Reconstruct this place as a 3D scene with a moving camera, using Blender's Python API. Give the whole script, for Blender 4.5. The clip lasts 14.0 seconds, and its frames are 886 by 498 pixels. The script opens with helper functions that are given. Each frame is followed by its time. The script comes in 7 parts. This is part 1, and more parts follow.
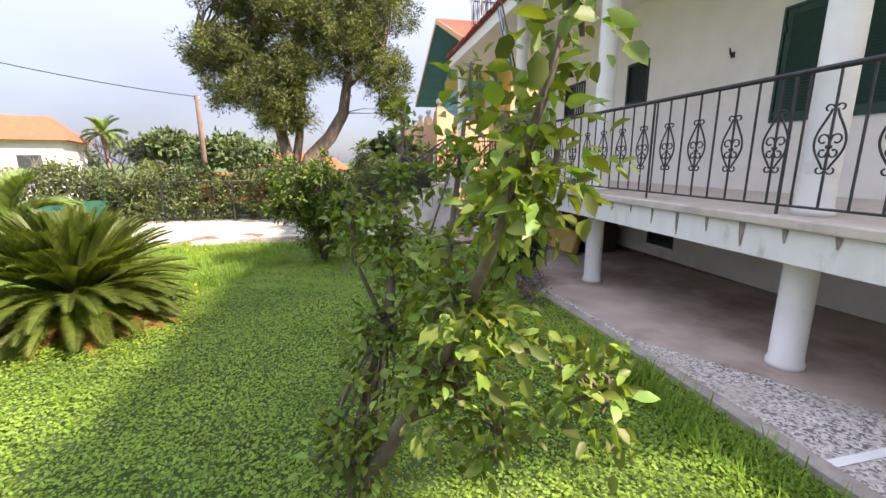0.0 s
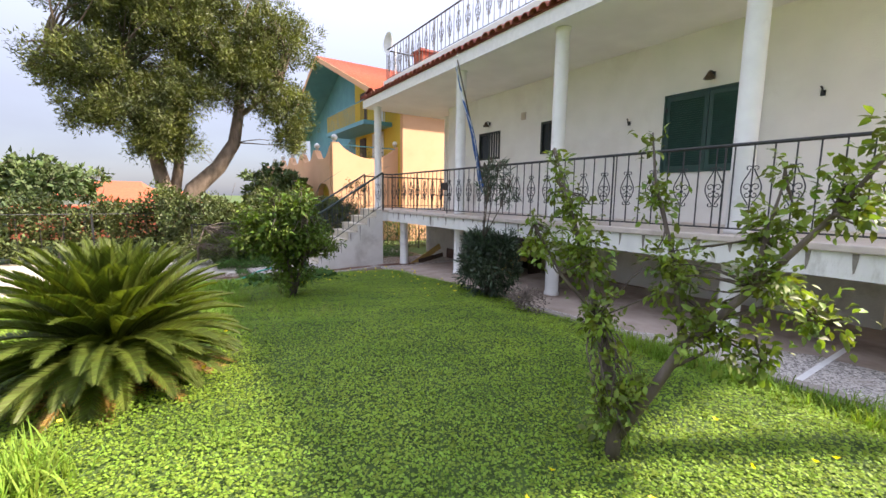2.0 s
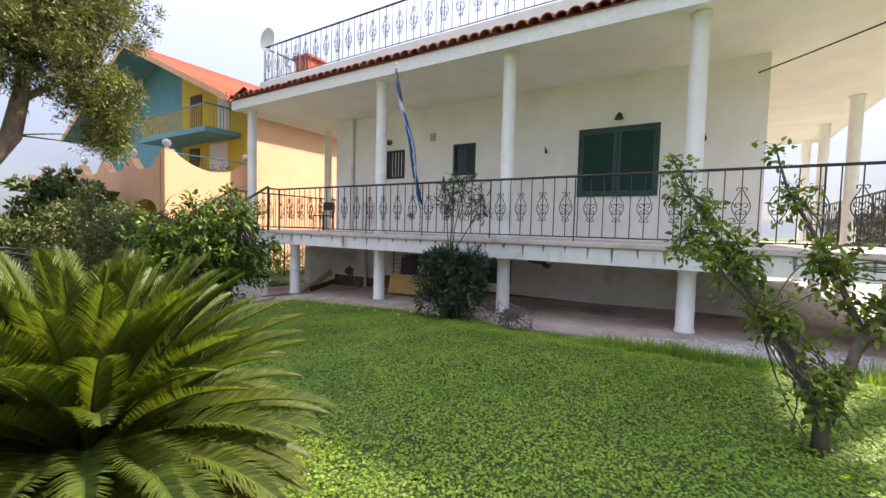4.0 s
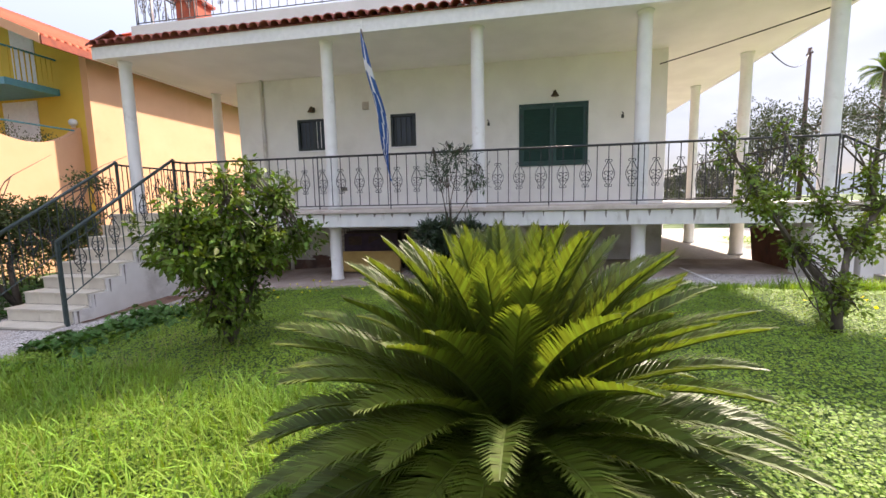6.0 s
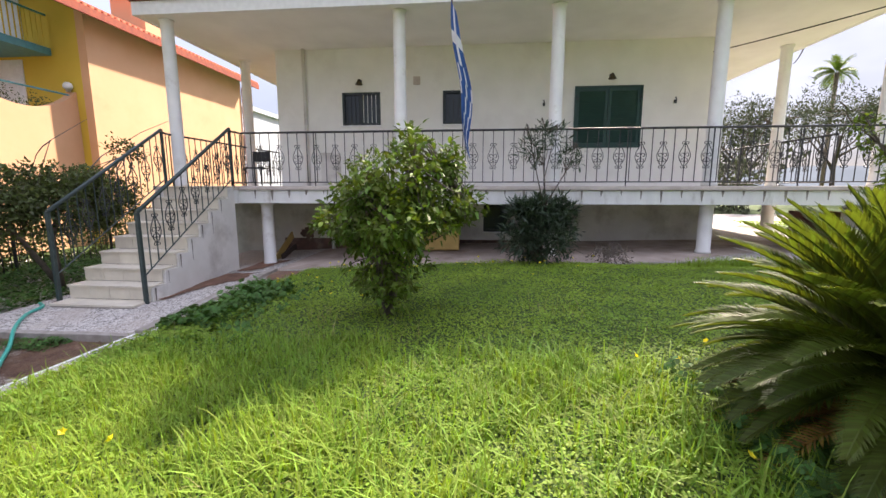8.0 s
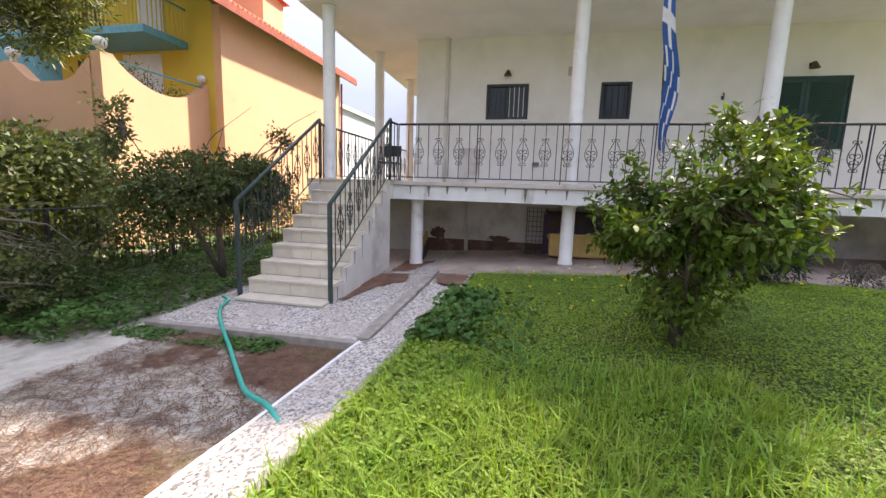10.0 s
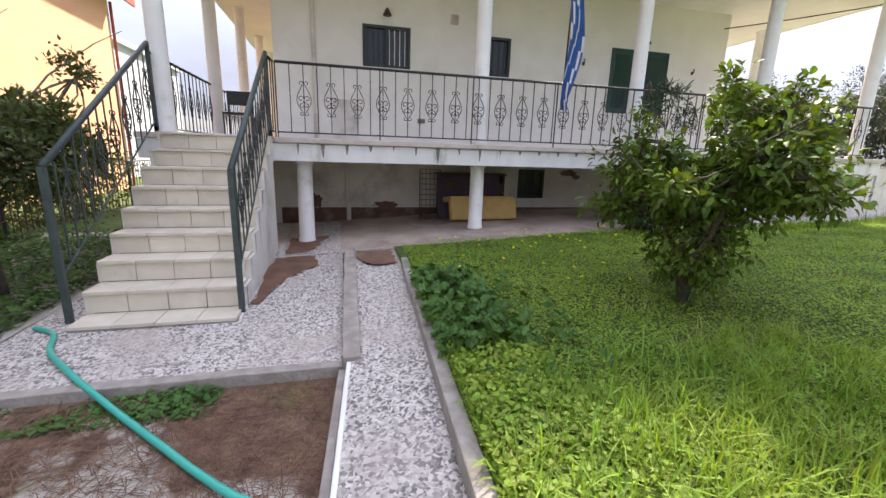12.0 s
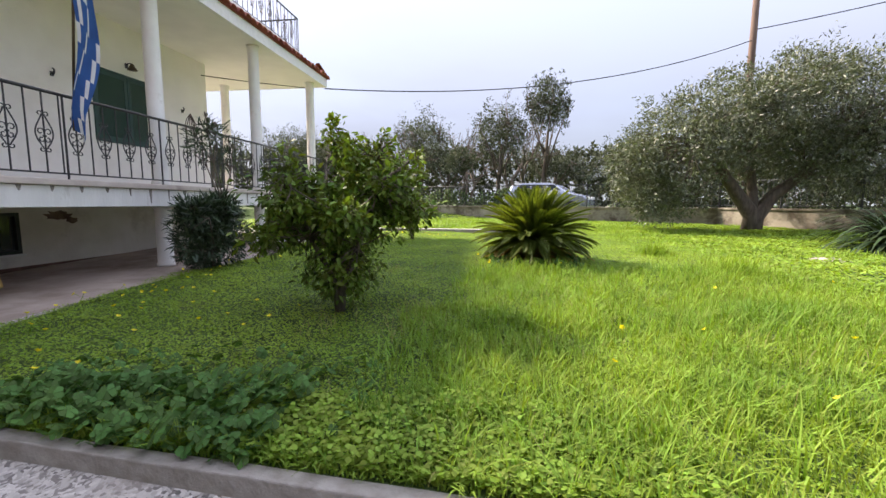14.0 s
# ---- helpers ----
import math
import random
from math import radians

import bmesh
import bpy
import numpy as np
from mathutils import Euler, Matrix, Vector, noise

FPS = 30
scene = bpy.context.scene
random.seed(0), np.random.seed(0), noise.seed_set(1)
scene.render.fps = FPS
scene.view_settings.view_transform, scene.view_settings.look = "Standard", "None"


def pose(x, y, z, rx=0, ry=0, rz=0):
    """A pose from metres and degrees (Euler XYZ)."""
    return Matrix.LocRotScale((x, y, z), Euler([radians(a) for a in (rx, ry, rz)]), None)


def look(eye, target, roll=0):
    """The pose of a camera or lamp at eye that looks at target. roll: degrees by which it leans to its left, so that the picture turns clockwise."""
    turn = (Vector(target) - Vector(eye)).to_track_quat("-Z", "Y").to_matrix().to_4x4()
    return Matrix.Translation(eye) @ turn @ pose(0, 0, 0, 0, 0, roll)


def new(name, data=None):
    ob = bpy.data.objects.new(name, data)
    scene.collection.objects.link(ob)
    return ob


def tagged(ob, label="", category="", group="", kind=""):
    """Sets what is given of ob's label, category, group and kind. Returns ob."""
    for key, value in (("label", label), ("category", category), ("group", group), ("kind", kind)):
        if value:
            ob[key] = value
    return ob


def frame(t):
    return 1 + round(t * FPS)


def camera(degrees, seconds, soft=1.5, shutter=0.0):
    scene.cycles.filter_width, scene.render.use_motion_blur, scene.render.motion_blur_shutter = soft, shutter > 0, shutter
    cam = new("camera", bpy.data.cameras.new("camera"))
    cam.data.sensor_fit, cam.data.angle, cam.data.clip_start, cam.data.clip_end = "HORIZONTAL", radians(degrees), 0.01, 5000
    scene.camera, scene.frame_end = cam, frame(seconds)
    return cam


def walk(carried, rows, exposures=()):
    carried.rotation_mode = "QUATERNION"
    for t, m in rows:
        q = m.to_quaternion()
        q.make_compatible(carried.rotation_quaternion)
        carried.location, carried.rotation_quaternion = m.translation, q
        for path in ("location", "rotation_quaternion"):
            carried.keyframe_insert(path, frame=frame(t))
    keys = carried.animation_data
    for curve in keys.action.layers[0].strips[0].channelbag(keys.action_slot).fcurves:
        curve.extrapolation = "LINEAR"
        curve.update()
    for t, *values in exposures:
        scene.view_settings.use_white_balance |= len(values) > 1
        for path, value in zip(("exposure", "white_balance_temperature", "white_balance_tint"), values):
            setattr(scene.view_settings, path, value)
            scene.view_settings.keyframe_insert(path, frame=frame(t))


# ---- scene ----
cam = camera(94.4, 14.0)
PATH = [
    (0, (-0.27, -0.05, 1.571), (0.149, 1.86, 1.151), -0.3),
    (0.7, (-1.145, -0.051, 1.573), (-0.565, 1.821, 1.174), -0.6),
    (1, (-1.382, -0.089, 1.577), (-0.73, 1.765, 1.203), -0.7),
    (1.5, (-1.866, -0.03, 1.602), (-1.01, 1.749, 1.278), -0.1),
    (2, (-2.376, 0.183, 1.552), (-1.294, 1.846, 1.299), 0.7),
    (2.5, (-2.744, 0.444, 1.513), (-1.482, 1.984, 1.328), 0.8),
    (3, (-3.055, 0.944, 1.447), (-1.64, 2.351, 1.316), 1.2),
    (5.3, (-4.107, 3.577, 1.236), (-2.208, 4.181, 1.067), -0.2),
    (5.5, (-4.232, 3.758, 1.242), (-2.317, 4.306, 1.056), -0.7),
    (6, (-4.448, 4.269, 1.281), (-2.496, 4.638, 1.052), -1.2),
    (6.5, (-4.535, 4.757, 1.305), (-2.563, 4.955, 1.037), -1.3),
    (7, (-4.745, 5.237, 1.229), (-2.767, 5.314, 0.949), -1.1),
    (7.5, (-4.767, 5.741, 1.177), (-2.79, 5.819, 0.886), -0.7),
    (8, (-4.741, 6.285, 1.156), (-2.772, 6.47, 0.856), -0.0),
    (8.5, (-4.66, 6.833, 1.149), (-2.708, 7.15, 0.85), 0.7),
    (9, (-4.516, 7.452, 1.094), (-2.582, 7.88, 0.815), 1.4),
    (9.2, (-4.479, 7.682, 1.089), (-2.553, 8.142, 0.809), 1.7),
    (11.3, (-3.817, 9.419, 1.031), (-1.856, 9.387, 0.636), 2.3),
    (11.5, (-3.679, 9.579, 1.056), (-1.729, 9.427, 0.638), 2.4),
    (12, (-3.486, 9.974, 1.007), (-1.597, 9.498, 0.557), 1.8),
    (12.5, (-3.231, 10.384, 0.967), (-1.475, 9.541, 0.512), 0.7),
    (13, (-2.836, 10.74, 0.884), (-1.37, 9.443, 0.471), -0.3),
    (13.5, (-2.526, 10.885, 0.889), (-1.582, 9.156, 0.545), -0.1),
    (13.6, (-2.465, 10.9, 0.883), (-1.65, 9.101, 0.564), 0.1),
    (14, (-2.294, 10.938, 0.915), (-2.034, 8.967, 0.693), 0.3),
]
walk(cam, [(t, look(eye, target, roll)) for t, eye, target, roll in PATH], [(0, 1.86, 6980, 18.5), (3, 1.74, 6920, 17), (8, 1.70, 7000, 19.5), (12.3, 1.86, 7080, 18.5), (14, 1.60, 6960, 17.5)])


# ---- daylight: hazy sun from the south-east, pale sky ----
SUN = Vector((1.0, -0.59, 1.0)).normalized()
world = bpy.data.worlds.new("sky")
scene.world = world
world.use_nodes = True
wn, wl = world.node_tree.nodes, world.node_tree.links
sky = wn.new("ShaderNodeTexSky")
sky.sky_type, sky.sun_disc = "NISHITA", False
sky.sun_elevation = math.asin(SUN.z)
sky.sun_rotation = math.atan2(SUN.x, SUN.y)
sky.air_density, sky.dust_density = 1.0, 1.2
veil = wn.new("ShaderNodeTexNoise")
veil.inputs["Scale"].default_value, veil.inputs["Detail"].default_value = 2.2, 5
wcoord = wn.new("ShaderNodeTexCoord")
wmap = wn.new("ShaderNodeMapping")
wmap.inputs["Scale"].default_value = (1, 1, 2.6)
wl.new(wcoord.outputs["Generated"], wmap.inputs["Vector"])
wl.new(wmap.outputs["Vector"], veil.inputs["Vector"])
wramp = wn.new("ShaderNodeValToRGB")
wramp.color_ramp.elements[0].position, wramp.color_ramp.elements[0].color = 0.30, (0.82, 0.82, 0.82, 1)
wramp.color_ramp.elements[1].position, wramp.color_ramp.elements[1].color = 0.72, (0.97, 0.97, 0.97, 1)
wl.new(veil.outputs["Fac"], wramp.inputs["Fac"])
# thin overcast: the veil brightens from the horizon up to the zenith, as an overcast sky does
wsep = wn.new("ShaderNodeSeparateXYZ")
wl.new(wcoord.outputs["Generated"], wsep.inputs["Vector"])
wrise = wn.new("ShaderNodeMapRange")
wrise.inputs["From Min"].default_value, wrise.inputs["From Max"].default_value = 0.0, 1.0
wrise.inputs["To Min"].default_value, wrise.inputs["To Max"].default_value = 0.34, 2.1
wl.new(wsep.outputs["Z"], wrise.inputs["Value"])
wveil = wn.new("ShaderNodeVectorMath")
wveil.operation = "SCALE"
wveil.inputs[0].default_value = (2.25, 2.6, 3.4)
wl.new(wrise.outputs["Result"], wveil.inputs["Scale"])
wmix = wn.new("ShaderNodeMix")
wmix.data_type = "RGBA"
wl.new(wveil.outputs["Vector"], wmix.inputs["B"])
wl.new(wramp.outputs["Color"], wmix.inputs["Factor"])
wl.new(sky.outputs["Color"], wmix.inputs["A"])
wl.new(wmix.outputs["Result"], wn["Background"].inputs["Color"])
wn["Background"].inputs["Strength"].default_value = 0.125
sun = new("sun", bpy.data.lights.new("sun", "SUN"))
sun.data.energy, sun.data.angle, sun.data.color = 4.2, radians(2.0), (1.0, 0.93, 0.80)
sun.matrix_world = look(SUN * 50, (0, 0, 0))

# ---- materials ----


def material(name, c1, c2=None, scale=6.0, rough=0.8, bump=0.0, bscale=None, metal=0.0, stain=None, sscale=0.8, slo=0.5, shi=0.7,
             vary=0.0, stretch=(1, 1, 1), trans=0.0, spec=0.5, island=False, sheen=0.0):
    """Procedural surface: two-tone grain, larger stains, fine relief; vary: brightness spread per object or per loose piece."""
    m = bpy.data.materials.new(name)
    m.use_nodes = True
    n, l = m.node_tree.nodes, m.node_tree.links
    b = n["Principled BSDF"]
    geo = n.new("ShaderNodeNewGeometry")
    mp = n.new("ShaderNodeMapping")
    mp.inputs["Scale"].default_value = stretch
    l.new(geo.outputs["Position"], mp.inputs["Vector"])
    noi = n.new("ShaderNodeTexNoise")
    noi.inputs["Scale"].default_value, noi.inputs["Detail"].default_value = scale, 6
    l.new(mp.outputs["Vector"], noi.inputs["Vector"])
    ramp = n.new("ShaderNodeValToRGB")
    c2 = c2 or [v * 0.8 for v in c1]
    ramp.color_ramp.elements[0].position, ramp.color_ramp.elements[0].color = 0.33, (*c2, 1)
    ramp.color_ramp.elements[1].position, ramp.color_ramp.elements[1].color = 0.67, (*c1, 1)
    l.new(noi.outputs["Fac"], ramp.inputs["Fac"])
    out = ramp.outputs["Color"]
    if stain:
        big = n.new("ShaderNodeTexNoise")
        big.inputs["Scale"].default_value, big.inputs["Detail"].default_value, big.inputs["Roughness"].default_value = sscale, 8, 0.65
        l.new(mp.outputs["Vector"], big.inputs["Vector"])
        r2 = n.new("ShaderNodeMapRange")
        r2.inputs["From Min"].default_value, r2.inputs["From Max"].default_value = slo, shi
        l.new(big.outputs["Fac"], r2.inputs["Value"])
        mx = n.new("ShaderNodeMix")
        mx.data_type = "RGBA"
        mx.inputs["B"].default_value = (*stain, 1)
        l.new(r2.outputs["Result"], mx.inputs["Factor"])
        l.new(out, mx.inputs["A"])
        out = mx.outputs["Result"]
    if vary:
        if island:
            src = geo.outputs["Random Per Island"]
        else:
            src = n.new("ShaderNodeObjectInfo").outputs["Random"]
        r3 = n.new("ShaderNodeMapRange")
        r3.inputs["To Min"].default_value, r3.inputs["To Max"].default_value = 1 - vary, 1 + vary
        l.new(src, r3.inputs["Value"])
        hs = n.new("ShaderNodeHueSaturation")
        l.new(r3.outputs["Result"], hs.inputs["Value"])
        r4 = n.new("ShaderNodeMapRange")
        r4.inputs["To Min"].default_value, r4.inputs["To Max"].default_value = 0.5 - vary * 0.05, 0.5 + vary * 0.05
        l.new(src, r4.inputs["Value"])
        l.new(r4.outputs["Result"], hs.inputs["Hue"])
        l.new(out, hs.inputs["Color"])
        out = hs.outputs["Color"]
    l.new(out, b.inputs["Base Color"])
    b.inputs["Roughness"].default_value, b.inputs["Metallic"].default_value = rough, metal
    b.inputs["Specular IOR Level"].default_value = spec
    if bump:
        bn = n.new("ShaderNodeTexNoise")
        bn.inputs["Scale"].default_value, bn.inputs["Detail"].default_value = bscale or scale * 4, 5
        l.new(mp.outputs["Vector"], bn.inputs["Vector"])
        bp = n.new("ShaderNodeBump")
        bp.inputs["Strength"].default_value, bp.inputs["Distance"].default_value = bump, 0.02
        l.new(bn.outputs["Fac"], bp.inputs["Height"])
        l.new(bp.outputs["Normal"], b.inputs["Normal"])
    if trans:
        tr = n.new("ShaderNodeBsdfTranslucent")
        warm = n.new("ShaderNodeMix")
        warm.data_type, warm.blend_type = "RGBA", "MULTIPLY"
        warm.inputs["Factor"].default_value = 1.0
        warm.inputs["B"].default_value = (1.5, 1.5, 0.6, 1)
        l.new(out, warm.inputs["A"])
        l.new(warm.outputs["Result"], tr.inputs["Color"])
        ms = n.new("ShaderNodeMixShader")
        ms.inputs["Fac"].default_value = trans
        l.new(b.outputs["BSDF"], ms.inputs[1])
        l.new(tr.outputs["BSDF"], ms.inputs[2])
        l.new(ms.outputs["Shader"], n["Material Output"].inputs["Surface"])
    return m


M_WALL = material("white_render", (0.84, 0.82, 0.77), (0.79, 0.77, 0.72), 2.5, 0.9, 0.25, 60, stain=(0.68, 0.65, 0.59), sscale=0.9, slo=0.5, shi=0.8)
M_LOW = material("weathered_white_render", (0.74, 0.71, 0.66), (0.66, 0.63, 0.57), 3, 0.9, 0.3, 50, stain=(0.45, 0.41, 0.36), sscale=1.3, slo=0.52, shi=0.72)
M_CEIL = material("white_ceiling_paint", (0.84, 0.82, 0.77), (0.76, 0.74, 0.69), 1.5, 0.9, 0.1, 40)
M_COL = material("white_column_paint", (0.82, 0.81, 0.78), (0.76, 0.75, 0.72), 5, 0.7, 0.15, 60, stain=(0.6, 0.57, 0.52), sscale=3, slo=0.6, shi=0.75)
M_SLAB = material("white_slab_edge", (0.78, 0.77, 0.74), (0.70, 0.69, 0.66), 6, 0.85, 0.3, 40, stain=(0.42, 0.39, 0.34), sscale=3.5, slo=0.58, shi=0.75, stretch=(1, 1, 0.35))
M_DRIP = material("grey_drip_stain", (0.28, 0.25, 0.21), (0.16, 0.14, 0.12), 14, 0.9)
M_BASE = material("red_brown_plinth", (0.17, 0.09, 0.065), (0.10, 0.06, 0.05), 5, 0.9, 0.4, 30, stain=(0.25, 0.18, 0.14), sscale=3)
M_IRON = material("black_painted_iron", (0.03, 0.032, 0.035), (0.02, 0.02, 0.022), 20, 0.45, 0.2, 80)
M_RAILGREEN = material("green_grey_painted_iron", (0.045, 0.07, 0.065), (0.03, 0.045, 0.043), 20, 0.45, 0.2, 80)
M_SHUTTER = material("dark_green_shutter_paint", (0.015, 0.062, 0.05), (0.01, 0.045, 0.037), 12, 0.5, 0.1, 60)
M_FRAME = material("dark_window_frame", (0.02, 0.03, 0.03), (0.013, 0.02, 0.02), 12, 0.45)
# indoor darkness put into the colour, almost black
M_UNLIT = material("unlit_room_black", (0.03, 0.03, 0.03), (0.02, 0.02, 0.02), 3, 0.9)
M_TILE = material("beige_step_tile", (0.66, 0.60, 0.49), (0.58, 0.52, 0.42), 5, 0.45, 0.08, 30, vary=0.07, stain=(0.42, 0.37, 0.3), sscale=4, slo=0.6, shi=0.78)
M_GROUT = material("dark_grout", (0.20, 0.17, 0.14), (0.13, 0.11, 0.09), 12, 0.95)
M_PINKTILE = material("pinkish_deck_tile", (0.60, 0.52, 0.46), (0.50, 0.43, 0.38), 6, 0.6, 0.1, 30, stain=(0.35, 0.28, 0.24), sscale=2.5, slo=0.55, shi=0.75)
M_KERB = material("grey_kerb_concrete", (0.38, 0.34, 0.30), (0.27, 0.235, 0.20), 9, 0.9, 0.5, 40, stain=(0.20, 0.17, 0.14), sscale=2.5, slo=0.5, shi=0.72)
M_ROOF = material("terracotta_roof_tile", (0.40, 0.115, 0.075), (0.28, 0.08, 0.055), 5, 0.8, 0.3, 30, vary=0.18, stain=(0.16, 0.06, 0.05), sscale=3, slo=0.6, shi=0.75)
M_ROOF2 = material("orange_roof_tile", (0.50, 0.105, 0.045), (0.40, 0.08, 0.036), 4, 0.8, 0.3, 30, island=True, vary=0.15)
M_ORANGE = material("peach_orange_render", (0.74, 0.43, 0.25), (0.68, 0.385, 0.215), 1.2, 0.9, 0.15, 40, stain=(0.66, 0.36, 0.2), sscale=0.6)
M_YELLOW = material("ochre_yellow_render", (0.72, 0.50, 0.07), (0.66, 0.45, 0.06), 1.2, 0.9, 0.15, 40)
M_TEAL = material("teal_blue_paint", (0.12, 0.33, 0.38), (0.10, 0.28, 0.33), 2, 0.8, 0.1, 20)
M_TEALRAIL = material("turquoise_rail_paint", (0.10, 0.33, 0.38), (0.08, 0.27, 0.32), 8, 0.5)
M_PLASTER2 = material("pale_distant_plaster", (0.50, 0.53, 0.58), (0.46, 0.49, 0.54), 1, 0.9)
M_WHITE = material("white_paint", (0.8, 0.79, 0.77), (0.72, 0.71, 0.69), 10, 0.6, 0.1, 40)
M_SOIL = material("brown_soil", (0.22, 0.115, 0.072), (0.13, 0.068, 0.045), 5, 0.95, 0.8, 60, stain=(0.20, 0.15, 0.10), sscale=1.6, slo=0.55, shi=0.7)
M_GROUND = material("green_ground", (0.075, 0.125, 0.022), (0.045, 0.075, 0.015), 5, 0.95, 0.7, 60, stain=(0.10, 0.085, 0.035), sscale=0.8, slo=0.58, shi=0.75)
M_BARK = material("grey_brown_bark", (0.145, 0.115, 0.09), (0.075, 0.058, 0.045), 16, 0.95, 0.9, 40, stretch=(1, 1, 0.3))
M_PINEBARK = material("pine_bark", (0.27, 0.20, 0.15), (0.13, 0.095, 0.07), 7, 0.95, 0.9, 20, stretch=(1, 1, 0.4))
M_TWIG = material("bare_twig", (0.19, 0.15, 0.12), (0.12, 0.095, 0.08), 20, 0.9)
M_CLOVER = material("clover_leaf", (0.255, 0.355, 0.046), (0.160, 0.258, 0.033), 0.9, 0.6, island=True, vary=0.30, trans=0.32, spec=0.25)
M_GRASS = material("meadow_grass", (0.250, 0.345, 0.050), (0.130, 0.230, 0.034), 0.8, 0.6, island=True, vary=0.35, trans=0.32, spec=0.15)
M_MALLOW = material("dark_mallow_leaf", (0.085, 0.165, 0.04), (0.05, 0.115, 0.03), 2, 0.55, island=True, vary=0.3, trans=0.2, spec=0.12)
M_LEMON = material("lemon_leaf", (0.20, 0.25, 0.035), (0.085, 0.135, 0.025), 7, 0.5, island=True, vary=0.5, trans=0.3, spec=0.3)
M_CITRUS = material("orange_tree_leaf", (0.14, 0.195, 0.028), (0.06, 0.105, 0.02), 2.5, 0.58, island=True, vary=0.5, trans=0.2, spec=0.25)
M_OLEANDER = material("oleander_leaf", (0.055, 0.085, 0.045), (0.035, 0.06, 0.035), 4, 0.5, island=True, vary=0.35, trans=0.15)
M_OLIVE = material("olive_leaf", (0.135, 0.155, 0.09), (0.07, 0.085, 0.05), 1.2, 0.45, island=True, vary=0.5, trans=0.15)
M_PINE = material("pine_needles", (0.155, 0.175, 0.034), (0.035, 0.05, 0.015), 1.1, 0.6, island=True, vary=0.4, trans=0.2)
M_HEDGE = material("hedge_leaf", (0.125, 0.145, 0.04), (0.055, 0.08, 0.025), 0.7, 0.6, island=True, vary=0.45, trans=0.2)
M_CYCAD = material("cycad_frond", (0.115, 0.145, 0.022), (0.062, 0.088, 0.016), 2.5, 0.5, island=True, vary=0.3, trans=0.36, spec=0.3)
M_CYCDRY = material("dry_yellow_frond", (0.34, 0.20, 0.045), (0.19, 0.10, 0.025), 4, 0.6, island=True, vary=0.35, trans=0.15)
M_PALM = material("palm_leaf", (0.15, 0.22, 0.035), (0.09, 0.14, 0.025), 3, 0.5, island=True, vary=0.35, trans=0.2)
M_FAR = material("distant_foliage", (0.075, 0.09, 0.045), (0.04, 0.05, 0.028), 0.4, 0.8, island=True, vary=0.45, trans=0.1)
M_FARGREEN = material("distant_pine_foliage", (0.10, 0.14, 0.045), (0.06, 0.09, 0.03), 0.4, 0.8, island=True, vary=0.4, trans=0.1)
M_STRAW = material("dry_grass_straw", (0.34, 0.31, 0.11), (0.24, 0.22, 0.08), 3, 0.7, island=True, vary=0.3, trans=0.2)
M_NEEDLE = material("fallen_pine_needles", (0.20, 0.105, 0.06), (0.12, 0.06, 0.038), 6, 0.9, island=True, vary=0.4)
M_YUCCA = material("dark_strap_leaf", (0.035, 0.06, 0.022), (0.022, 0.04, 0.016), 4, 0.65, island=True, vary=0.35, trans=0.08, spec=0.15)
M_RUST = material("red_brown_board", (0.20, 0.075, 0.045), (0.13, 0.05, 0.032), 6, 0.8, 0.3, 40, stain=(0.08, 0.04, 0.03), sscale=3)
M_PURPLE = material("faded_purple_board", (0.075, 0.045, 0.075), (0.05, 0.03, 0.05), 8, 0.7, 0.2, 40)
M_NET = material("green_shade_net", (0.025, 0.13, 0.085), (0.018, 0.09, 0.06), 30, 0.8, 0.4, 90)
M_FLOWER = material("yellow_petal", (0.85, 0.72, 0.02), (0.75, 0.60, 0.02), 5, 0.5, trans=0.3)
M_HOSE = material("turquoise_hose_plastic", (0.035, 0.42, 0.33), (0.03, 0.36, 0.28), 10, 0.4)
M_MATT = material("ochre_foam_mattress", (0.56, 0.38, 0.13), (0.48, 0.32, 0.11), 6, 0.9, 0.2, 60)
M_WOOD = material("dark_old_wood", (0.09, 0.055, 0.04), (0.05, 0.03, 0.025), 10, 0.7, 0.3, 40, stretch=(1, 1, 4))
M_POLE = material("brown_utility_pole", (0.17, 0.11, 0.085), (0.11, 0.07, 0.055), 8, 0.9, 0.3, 30, stretch=(1, 1, 0.2))
M_CAR = material("silver_car_paint", (0.36, 0.39, 0.47), (0.33, 0.36, 0.44), 3, 0.25, metal=0.5)
M_TYRE = material("black_rubber", (0.02, 0.02, 0.02), (0.015, 0.015, 0.015), 20, 0.8)
M_REDBRICK = material("red_brick_wall", (0.35, 0.085, 0.045), (0.24, 0.06, 0.04), 6, 0.9, 0.3, 30)
M_STONEWALL = material("mottled_garden_wall", (0.36, 0.32, 0.26), (0.24, 0.20, 0.16), 2.2, 0.95, 0.5, 30, stain=(0.11, 0.085, 0.065), sscale=1.4, slo=0.47, shi=0.6)
M_FLAGB = material("blue_flag_cloth", (0.03, 0.115, 0.36), (0.025, 0.09, 0.29), 8, 0.85)
M_FLAGW = material("white_flag_cloth", (0.75, 0.77, 0.8), (0.66, 0.68, 0.72), 8, 0.85)
M_BRASS = material("dull_bronze", (0.12, 0.085, 0.05), (0.07, 0.05, 0.035), 20, 0.5, metal=0.6)
M_CABLE = material("black_cable", (0.025, 0.025, 0.028), (0.02, 0.02, 0.02), 10, 0.6)
# distance haze is mixed into this hill colour
M_MOUNT = material("hillside_haze_tint", (0.22, 0.25, 0.27), (0.18, 0.21, 0.23), 0.02, 1.0)


